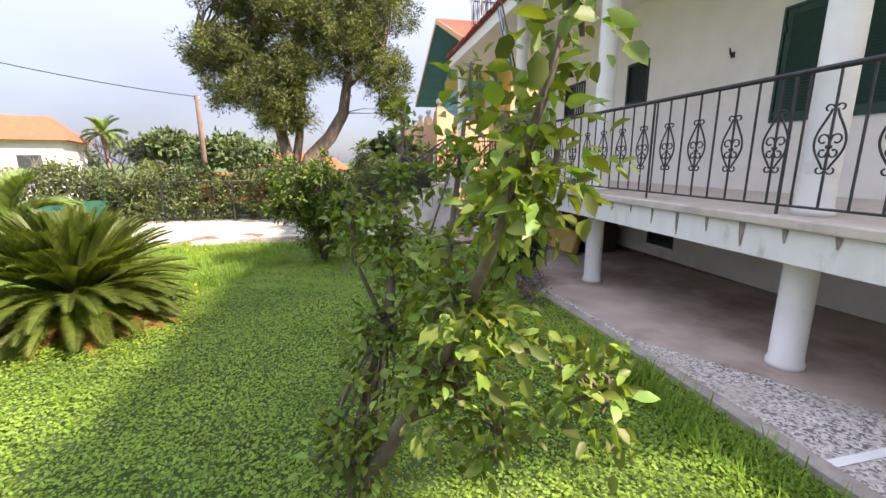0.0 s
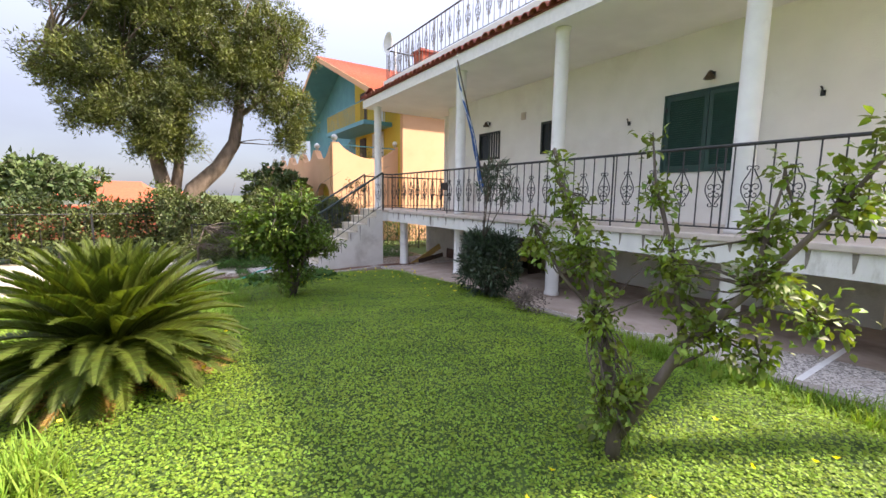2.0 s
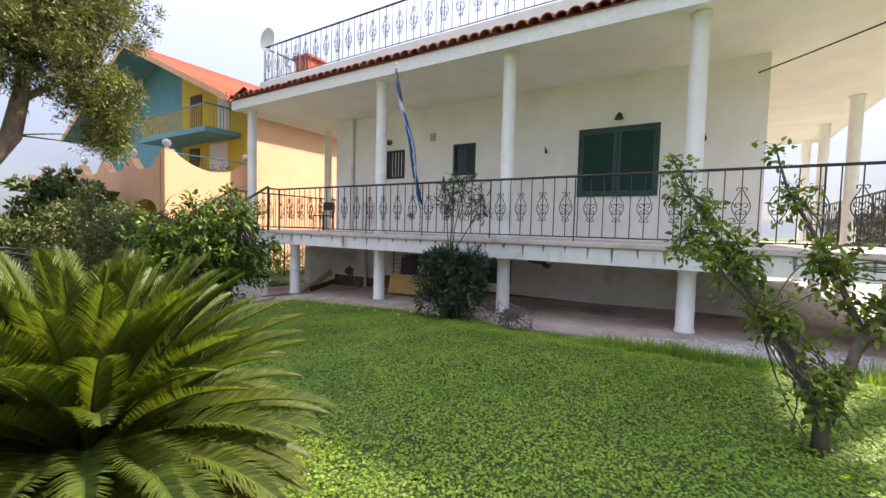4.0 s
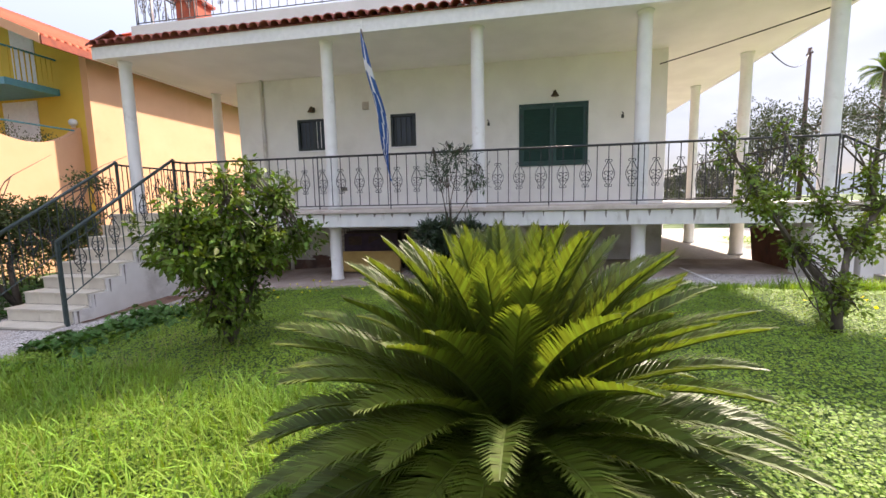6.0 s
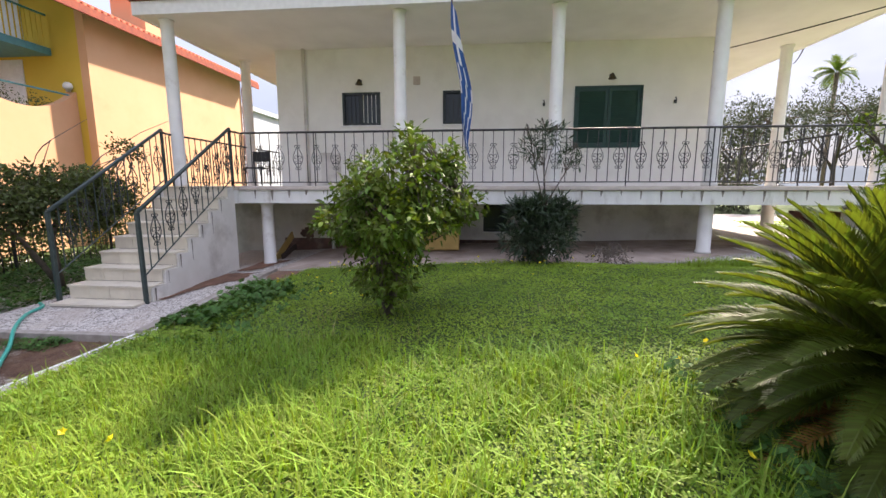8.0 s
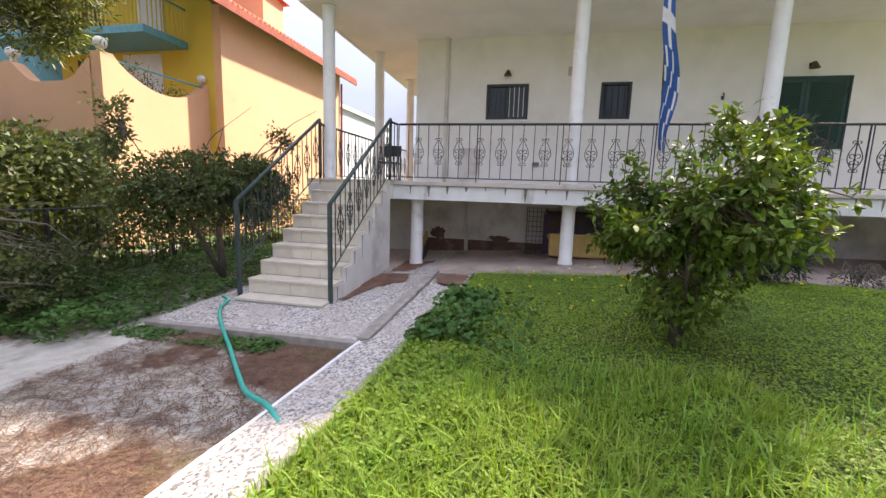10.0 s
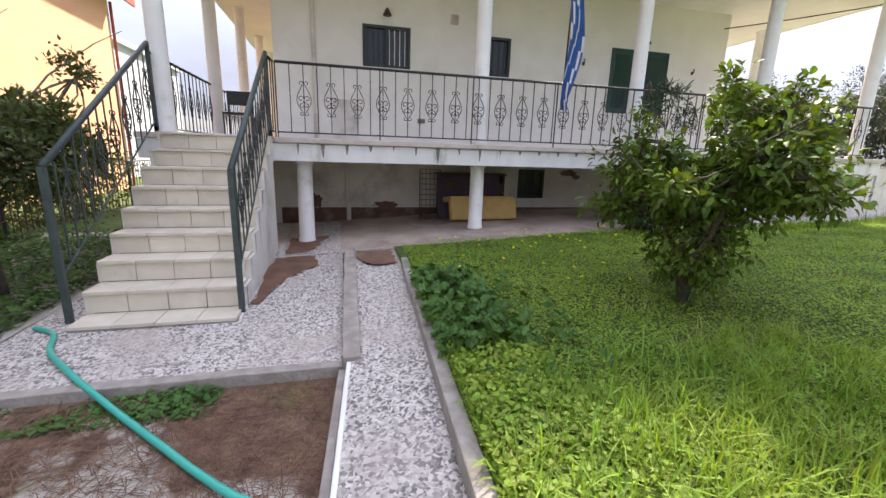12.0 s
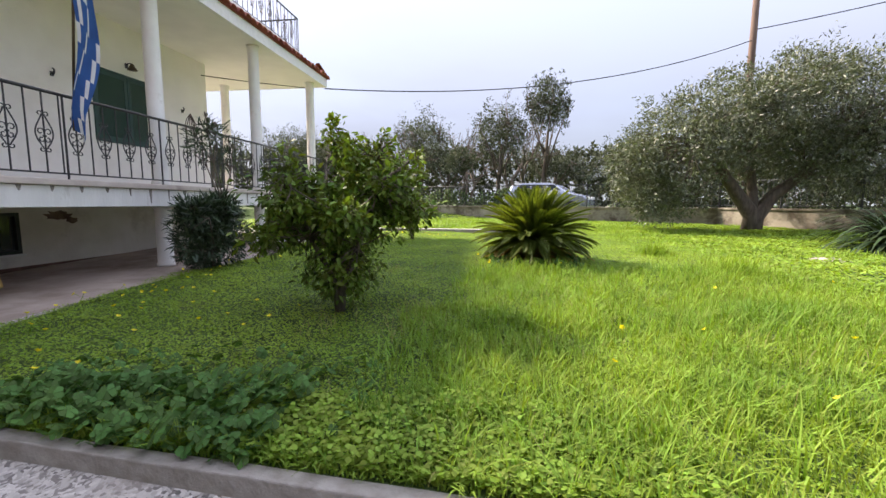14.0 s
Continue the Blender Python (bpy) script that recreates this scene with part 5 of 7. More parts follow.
plant("oleander", "slender airy oleander shoots rising before the railing", "oleander", 54, (1.7, 5.3, 0.7),
      [(poly((1.7, 5.3, 0.7), (1.85, 5.32, 1.3), (1.9, 5.15, 2.1)), 0.012, 0.004), (poly((1.7, 5.3, 0.7), (1.85, 5.45, 1.4), (1.95, 5.6, 2.12)), 0.012, 0.004), (poly((1.7, 5.3, 0.8), (1.82, 5.35, 1.5), (1.9, 5.38, 2.2)), 0.012, 0.004),
       (poly((1.72, 5.3, 0.9), (1.80, 5.0, 1.4), (1.85, 4.85, 1.8)), 0.01, 0.004)],
      [((1.9, 5.25, 1.95), (0.16, 0.30, 0.20)), ((1.92, 5.5, 1.75), (0.14, 0.2, 0.25)), ((1.87, 4.95, 1.65), (0.12, 0.22, 0.2))],
      60, 10, 0.10, 0.11, 0.010, M_OLEANDER, M_BARK, 45, -0.2, 0.7, 0.6, folded=True)
# low dry shrub beside the oleander
plant("dry_shrub", "low dry reddish shrub at the terrace edge", "shrub", 55, (1.75, 4.35, -0.08),
      [(poly((1.75, 4.35, -0.08), (1.7, 4.3, 0.15), (1.65, 4.2, 0.3)), 0.008, 0.003), (poly((1.75, 4.35, -0.08), (1.8, 4.4, 0.2), (1.75, 4.5, 0.32)), 0.008, 0.003)],
      [((1.72, 4.3, 0.12), (0.25, 0.35, 0.17))], 90, 8, 0.06, 0.05, 0.008, M_TWIG, M_TWIG, 60, 0.1, 0.9, 0.6)
# rambling bush north of the stairs with long arching canes
RB = (1.35, 13.3, -0.5)
plant("rambling_rose", "dark rambling bush with long arching thorny canes", "bush", 56, RB,
      [(poly(RB, (1.3, 13.3, 0.3), (1.5, 13.2, 1.0)), 0.06, 0.03), (poly(RB, (0.9, 13.4, 0.4), (0.5, 13.5, 1.0)), 0.05, 0.02),
       (poly((1.5, 13.2, 1.0), (2.1, 13.0, 1.7), (2.9, 12.9, 2.2), (3.7, 12.9, 2.55)), 0.013, 0.004), (poly((1.5, 13.2, 1.0), (2.0, 13.1, 1.5), (2.6, 13.0, 1.75), (3.2, 13.0, 1.85)), 0.011, 0.004),
       (poly((0.5, 13.5, 1.0), (0.1, 13.6, 1.7), (-0.2, 13.8, 2.4)), 0.010, 0.003), (poly((1.2, 13.3, 1.2), (1.5, 13.3, 1.9), (2.2, 13.3, 2.35)), 0.010, 0.003)],
      [((1.5, 13.2, 0.95), (0.95, 0.75, 0.55)), ((0.5, 13.6, 0.75), (0.8, 0.7, 0.5)), ((2.2, 13.1, 0.9), (0.55, 0.5, 0.55)), ((2.6, 13.0, 1.85), (0.5, 0.12, 0.12)), ((0.0, 13.7, 1.7), (0.25, 0.2, 0.4)), ((0.8, 13.35, 1.05), (0.9, 0.6, 0.42)), ((1.9, 13.15, 1.2), (0.5, 0.4, 0.3))],
      1050, 17, 0.13, 0.07, 0.02, M_HEDGE, M_TWIG, 120, 0.1, 0.9, 0.35)
plant("flowering_shrub", "pale-leaved shrub with whitish blossom", "shrub", 57, (-1.9, 13.9, -0.5),
      [(poly((-1.9, 13.9, -0.5), (-1.9, 13.9, 0.1), (-1.7, 13.8, 0.6)), 0.04, 0.02)],
      [((-1.6, 14.0, -0.05), (1.1, 0.7, 0.45)), ((-0.5, 14.2, -0.05), (0.9, 0.6, 0.42))], 300, 16, 0.12, 0.06, 0.02, M_HEDGE, M_TWIG, 60, 0.1, 0.9, 0.35)

# ---- trees and hedge to the north ----


def hedge(name, label, seed, x0, x1, y, z0, z1, depth, n, mat, leaf=0.09):
    rng = np.random.default_rng(seed)
    k = n // 12
    cx = rng.uniform(x0, x1, k)
    topz = z1 + 0.22 * np.sin(cx * 1.7) + 0.16 * np.sin(cx * 4.3 + 1)
    cz = z0 + (topz - z0) * rng.uniform(0, 1, k) ** 0.8
    c = np.stack([cx, y + rng.normal(0, depth / 2, k), cz], 1)
    off = ball(rng, k * 12, 0.6).reshape(k, 12, 3)
    pos = (c[:, None, :] + off * 0.2).reshape(-1, 3)
    Q = leaves(rng, pos, off.reshape(-1, 3) + np.array([0, -0.5, 0.3]), leaf, leaf * 0.3, 0.1, 0.8)
    top = empty(name, label, "hedge", ((x0 + x1) / 2, y, z0))
    ob = part("foliage", quads_mesh("foliage", Q, mat), mat, top)
    ob.matrix_parent_inverse = Matrix.Translation((-(x0 + x1) / 2, -y, -z0))
    g = Geo()
    for i in range(int((x1 - x0) * 2.5)):
        x = rng.uniform(x0, x1)
        limb(g, (x, y + rng.normal(0, 0.2), z0), (x + rng.normal(0, 0.4), y + rng.normal(0, 0.3), z1 + rng.uniform(-0.3, 0.5)), 0.018, 0.004, rng, 0.06, 5, 5)
    ob = part("stem_thicket", g, M_TWIG, top, kind="stuff")
    ob.matrix_parent_inverse = Matrix.Translation((-(x0 + x1) / 2, -y, -z0))


hedge("hedge", "overgrown mixed hedge with bare stems along the fence", 61, -17, -2.5, 16.9, -0.56, 1.3, 0.8, 42000, M_HEDGE, 0.12)
hedge("hedge", "bright leafy hedge under the pine", 62, -2.8, 1.8, 15.9, -0.56, 1.5, 0.9, 20000, M_HEDGE, 0.11)
hedge("hedge", "green shrubs along the iron fence", 63, 1.8, 9.0, 15.6, -0.56, 0.5, 0.6, 6000, M_HEDGE)


def pine():
    B = (-2.4, 17.2, -0.6)
    rng = np.random.default_rng(71)
    stems = [(poly(B, (-2.2, 17.15, 0.6), (-1.8, 17.1, 1.7), (-1.0, 17.1, 2.5), (-0.45, 17.1, 3.4), (-0.25, 17.1, 4.5), (-0.1, 17.1, 6.0)), 0.36, 0.14),
             (poly(B, (-2.5, 17.2, 0.8), (-2.7, 17.3, 2.0), (-3.0, 17.2, 3.6), (-3.4, 17.2, 5.5)), 0.34, 0.12),
             (poly((-2.5, 17.2, 0.8), (-2.2, 17.6, 2.5), (-1.9, 17.8, 5.0), (-1.8, 17.8, 8.0)), 0.2, 0.08),
             (poly((-3.0, 17.2, 3.6), (-4.0, 17.0, 4.8), (-5.2, 16.8, 5.8)), 0.12, 0.04), (poly((-0.3, 17.1, 4.3), (0.5, 16.9, 5.0), (1.1, 16.8, 5.6)), 0.1, 0.04)]
    blobs = [((-4.6, 16.9, 6.2), (1.7, 1.8, 0.85)), ((-3.6, 16.2, 5.0), (1.3, 1.4, 0.7)), ((-2.9, 16.6, 4.0), (0.9, 1.0, 0.5)), ((-2.4, 17, 7.4), (2.6, 2.2, 1.3)), ((-0.4, 16.8, 6.5), (1.6, 1.7, 1.1)),
             ((0.75, 16.6, 5.4), (1.0, 1.2, 0.75)), ((0.9, 16.8, 4.4), (0.65, 0.8, 0.5)), ((-2.2, 17.2, 9.3), (2.8, 2.4, 1.4)), ((-4.2, 17, 8.2), (1.8, 1.8, 1.0)), ((0.4, 17, 8.0), (1.6, 1.7, 1.0)),
             ((-5.6, 16.8, 5.7), (0.7, 0.9, 0.4)), ((-2.5, 16.4, 5.6), (1.2, 1.2, 0.7)), ((-1.9, 17.2, 10.8), (1.9, 1.8, 0.9)), ((-3.25, 16.3, 4.15), (1.0, 0.9, 0.7)), ((-4.9, 16.5, 4.7), (0.9, 0.9, 0.5))]
    t = plant("pine_tree", "large umbrella-shaped pine with two leaning trunks", "pine tree", 71, B, stems, [((c[0] + 0.55, c[1], c[2] - 0.75), (r[0] * 1.0, r[1] * 1.0, r[2] * 1.15)) for c, r in blobs], 2300, 84, 0.34, 0.14, 0.017, M_PINE, M_PINEBARK, 300, -0.2, 0.9, 0.45)
    return t


pine()

# ---- small things of the house ----


def flag():
    a, b = Vector((2.72, 6.55, 1.75)), Vector((2.20, 6.80, 4.08))
    top = empty("flag", "faded blue and white striped flag hanging on a leaning pole", "flag", a)
    d = b - a
    part("pole", Geo().tube([Vector((0, 0, 0)), d], 0.014, 8), M_BRASS, top, smooth=True)
    c = Geo()
    c.box(d.x - 0.006, d.y - 0.05, d.z + 0.06, d.x + 0.006, d.y + 0.05, d.z + 0.075)
    c.box(d.x - 0.006, d.y - 0.008, d.z, d.x + 0.006, d.y + 0.008, d.z + 0.13)
    part("finial", c, M_WHITE, top)
    n, m = 40, 9
    rng = np.random.default_rng(4)

    def point(i, k):
        t, s = i / n, k / m
        p = d * (0.985 - 0.98 * t)
        w = 0.09 + 0.12 * math.sin(math.pi * min(1, t * 1.15)) ** 0.8
        fold = 0.05 * math.sin(6.5 * s + 2.3 * t * 3) * (0.4 + t)
        return Vector((p.x - 0.03 + fold * 0.7 - 0.05 * s, p.y - w * (s - 0.15) + 0.03 * math.sin(9 * t), p.z - 0.20 * s - 0.05 * math.sin(5 * t)))
    cloth, tint = Geo(), []
    for i in range(n):
        for k in range(m):
            cross = i < 14 and (k in (3, 4) or 5 < i < 9)
            stripe = i >= 14 and (int(k * 1.0 + i * 0.22) % 4 == 0)
            tint.append(1 if cross or stripe else 0)
    cloth.v = [tuple(point(i, k)) for i in range(n + 1) for k in range(m + 1)]
    cloth.f = [(i * (m + 1) + k, (i + 1) * (m + 1) + k, (i + 1) * (m + 1) + k + 1, i * (m + 1) + k + 1) for i in range(n) for k in range(m)]
    me = cloth.mesh("cloth", M_FLAGB, True)
    me.materials.append(M_FLAGW)
    me.polygons.foreach_set("material_index", tint)
    part("cloth", me, M_FLAGB, top, "faded blue cloth with white cross and stripes")


flag()


def hose():
    pts = [(0.22, 12.36, -0.44), (0.08, 12.16, -0.44), (-0.25, 12.0, -0.44), (-0.62, 11.68, -0.44), (-0.82, 11.48, -0.46), (-1.08, 11.20, -0.50), (-1.40, 10.88, -0.50), (-1.62, 10.66, -0.50), (-1.87, 10.40, -0.47),
           (-2.07, 10.10, -0.41), (-2.2, 9.93, -0.41), (-2.36, 9.76, -0.41), (-2.46, 9.62, -0.38), (-2.55, 9.55, -0.30), (-2.62, 9.42, -0.26)]
    P = []
    for i in range(len(pts) - 1):
        a, b = Vector(pts[i]), Vector(pts[i + 1])
        p0, p3 = Vector(pts[max(0, i - 1)]), Vector(pts[min(len(pts) - 1, i + 2)])
        for k in range(5):
            t = k / 5
            P.append(0.5 * ((2 * a) + (b - p0) * t + (2 * p0 - 5 * a + 4 * b - p3) * t * t + (3 * a - p0 - 3 * b + p3) * t ** 3))
    ob = part("garden_hose", Geo().tube(P, 0.02, 8), M_HOSE, smooth=True)
    tagged(ob, "turquoise plastic garden hose lying over the path", "hose")


hose()


def stored_things():
    m = empty("foam_mattress", "folded ochre foam mattress leaning under the veranda", "mattress", (3.72, 7.40, terrace_z(7.4)))
    part("pad", Geo().box(-0.10, -0.66, 0.02, 0.04, 0.66, 0.42, pose(0, 0, 0, 0, 14, 4)), M_MATT, m, bevel=0.03)
    part("top_fold", Geo().box(-0.06, -0.60, 0.36, 0.42, 0.66, 0.46, pose(0, 0, 0, 0, 8, 4)), M_MATT, m, bevel=0.03)
    part("foot", Geo().box(0.30, 0.40, 0.0, 0.36, 0.60, 0.38), M_WOOD, m)
    part("foot", Geo().box(0.30, -0.55, 0.0, 0.36, -0.40, 0.38), M_WOOD, m)
    w = empty("old_cabinet", "broken dark wooden cabinet stored against the basement wall", "cabinet", (4.45, 7.55, terrace_z(7.5)))
    part("side", Geo().box(-0.2, 0.52, 0, 0.2, 0.55, 0.82), M_WOOD, w)
    part("side", Geo().box(-0.2, -0.75, 0, 0.2, -0.72, 0.82), M_WOOD, w)
    part("top", Geo().box(-0.22, -0.78, 0.82, 0.22, 0.58, 0.85), M_WOOD, w, bevel=0.004)
    part("back", Geo().box(0.18, -0.72, 0.05, 0.2, 0.52, 0.82), M_WOOD, w)
    for i in range(3):
        part("slat", Geo().box(-0.24, 0.52 - 0.42 * i - 0.3, 0.55, -0.222, 0.52 - 0.42 * i, 0.74, pose(0, 0, 0, 4 * i, 0, 3)), M_WOOD, w)
    k = empty("wire_rack", "dark wire grid leaning beside the old cabinet", "rack", (4.30, 8.30, terrace_z(8.3)))
    part("frame", Geo().tube([(0, -0.2, 0), (0.05, -0.2, 0.95), (0.05, 0.2, 0.95), (0, 0.2, 0), (0, -0.2, 0)], 0.01, 6), M_IRON, k)
    for i in range(5):
        part("bar", Geo().tube([(0.0, -0.16 + 0.08 * i, 0.0), (0.05, -0.16 + 0.08 * i, 0.95)], 0.005, 5), M_IRON, k)
    for i in range(9):
        part("bar", Geo().tube([(0.005 * i, -0.2, 0.1 * (i + 1) - 0.03), (0.005 * i, 0.2, 0.1 * (i + 1) - 0.03)], 0.005, 5), M_IRON, k)
    q = empty("purple_board", "faded purple board leaning on the cabinet", "board", (4.16, 7.55, terrace_z(7.55)))
    part("panel", Geo().box(-0.012, -0.62, 0.0, 0.012, 0.62, 0.80, pose(0, 0, 0.01, 0, 6, 0)), M_PURPLE, q, bevel=0.004)
    p = empty("leaning_plank", "weathered boards leaning on the stair wall", "plank", (3.9, 10.3, terrace_z(10.3)))
    part("board", Geo().box(-0.6, 0.0, 0.0, 0.5, 0.03, 0.16, pose(0, 0.3, 0.12, 0, -28, 0)), M_MATT, p)
    part("board", Geo().box(-0.4, 0.0, 0.0, 0.5, 0.03, 0.12, pose(0, 0.22, 0.03, 0, -8, 6)), M_WOOD, p)
    c = empty("veranda_chair", "dark metal chair on the veranda", "chair", (5.0, 11.75, DECK))
    part("seat", Geo().box(-0.22, -0.22, 0.42, 0.22, 0.22, 0.45), M_IRON, c, bevel=0.01)
    part("backrest", Geo().box(0.19, -0.22, 0.6, 0.22, 0.22, 0.85), M_IRON, c, bevel=0.01)
    for x in (-0.2, 0.2):
        for y in (-0.2, 0.2):
            part("leg", Geo().box(x - 0.012, y - 0.012, 0, x + 0.012, y + 0.012, 0.85 if x > 0 else 0.42), M_IRON, c)
    t = empty("meter_panel", "grey service panel low on the veranda wall", "panel", (WALLX, 9.85, DECK))
    part("cover", Geo().box(-0.012, -0.24, 0.02, 0, 0.24, 0.78), M_LOW, t)
    part("box", Geo().box(-0.06, -1.52, 0.42, 0, -1.38, 0.50), M_DRIP, t)
    d = empty("roof_dish", "white satellite dish and terracotta pot stand on the roof corner", "satellite dish", (3.45, 11.9, 5.02))
    part("mast", Geo().tube([(0, 0, -0.1), (0, 0, 0.95)], 0.025, 8), M_WHITE, d)
    g = Geo()
    for i in range(6):
        r, x = 0.3 * i / 5, -0.1 - 0.10 * (i / 5) ** 2
        for k in range(16):
            a = 2 * math.pi * k / 16
            g.v.append((x - 0.05, r * math.cos(a), 1.05 + r * math.sin(a)))
    for i in range(5):
        for k in range(16):
            a, b = i * 16 + k, i * 16 + (k + 1) % 16
            g.f.append((a, b, b + 16, a + 16))
    part("dish", g, M_WHITE, d, smooth=True)
    ch = empty("roof_chimney", "small terracotta brick chimney with pots on the roof", "chimney", (4.3, 11.6, 4.6))
    part("shaft", Geo().box(-0.25, -0.25, 0, 0.25, 0.25, 1.25), M_REDBRICK, ch, bevel=0.01)
    part("cap", Geo().box(-0.32, -0.32, 1.25, 0.32, 0.32, 1.32), M_ROOF, ch, bevel=0.01)


stored_things()


def peeled(y, z, w, h, seed):
    """Patch of fallen render on the basement wall."""
    rng = np.random.default_rng(seed)
    g = Geo()
    n = 22
    for k in range(n):
        a = 2 * math.pi * k / n
        e = rng.uniform(0.6, 1.1)
        g.v.append((WALLX - 0.004, y + w * e * math.cos(a), z + h * e * math.sin(a)))
    g.f = [tuple(range(n))]
    structure("trim_peeled_patch", g, M_BASE, "dark patch of fallen render on the basement wall", "stain")


peeled(5.05, 0.68, 0.24, 0.09, 1)
peeled(4.85, 0.60, 0.12, 0.06, 2)
peeled(9.1, -0.02, 0.30, 0.08, 3)
peeled(10.5, 0.05, 0.18, 0.16, 4)


def cable(name, a, b, sag, r, label):
    a, b = Vector(a), Vector(b)
    P = [a.lerp(b, i / 24) - Vector((0, 0, sag * 4 * (i / 24) * (1 - i / 24))) for i in range(25)]
    tagged(part(name, Geo().tube(P, r, 5), M_CABLE), label, "cable")


def pole(at, h, label, r=0.13):
    top = empty("utility_pole", label, "utility pole", at, "utility poles")
    part("shaft", Geo().tube([(0, 0, 0), (0.02, 0, h * 0.5), (0, 0, h)], [r, r * 0.85, r * 0.65], 10), M_POLE, top, smooth=True)
    for i in range(3):
        part("insulator", Geo().lathe(0.16 * (i - 1), 0, [(0.03, h - 0.25), (0.045, h - 0.2), (0.03, h - 0.12)], 8), M_WHITE, top)
    part("cross_arm", Geo().box(-0.25, -0.03, h - 0.32, 0.25, 0.03, h - 0.25), M_POLE, top)


pole((-12.5, 39.5, -1.0), 8.0, "weathered wooden utility pole beyond the hedge", 0.24)
cable("overhead_cable", (-12.5, 39.5, 6.9), (-34, 27, 11.0), 0.8, 0.035, "black overhead cable to the pole")
pole((21, -10.5, 0.2), 8.6, "dark utility pole among bare trees")
pole((-12.8, -8.7, 0.2), 12.5, "brown wooden utility pole behind the olive tree", 0.16)
cable("overhead_cable", (2.75, -0.85, 4.2), (-12.8, -8.7, 7.8), 0.75, 0.018, "black service cable from the eaves to a pole")
cable("overhead_cable", (-12.8, -8.7, 8.2), (-30, 2, 10.5), 0.7, 0.02, "black overhead cable above the olive tree")
cable("wall_cable", (4.86, 1.5, 3.95), (3.05, -0.80, 4.2), 0.02, 0.012, "black cable under the veranda ceiling")
cable("overhead_cable", (5.6, -0.8, 4.3), (21, -10.5, 8.5), 0.5, 0.015, "black service cable from eaves to pole")

# ---- iron fence to the north ----
railing("black iron garden fence before the neighbour's house", (-2.0, 14.9, -0.54), (12.0, 14.9, -0.54), 1.15, low=0.12, step=0.14, scrolls=False, posts=2.0, cat="fence", name="iron_fence", post=0.02, rail_r=0.014)
railing("green wire fence along the hedge", (-16.0, 16.2, -0.54), (-2.2, 16.2, -0.54), 1.45, low=0.2, step=0.5, scrolls=False, posts=2.5, cat="fence", name="wire_fence", post=0.025, rail_r=0.012)

net = empty("shade_net", "dark green shade net hung along the hedge fence", "net", (-12.0, 16.1, -0.54))
part("mesh_sheet", Geo().box(-3.0, -0.01, 0.1, 3.5, 0.0, 0.85), M_NET, net)

# ---- the neighbour's orange and yellow house ----


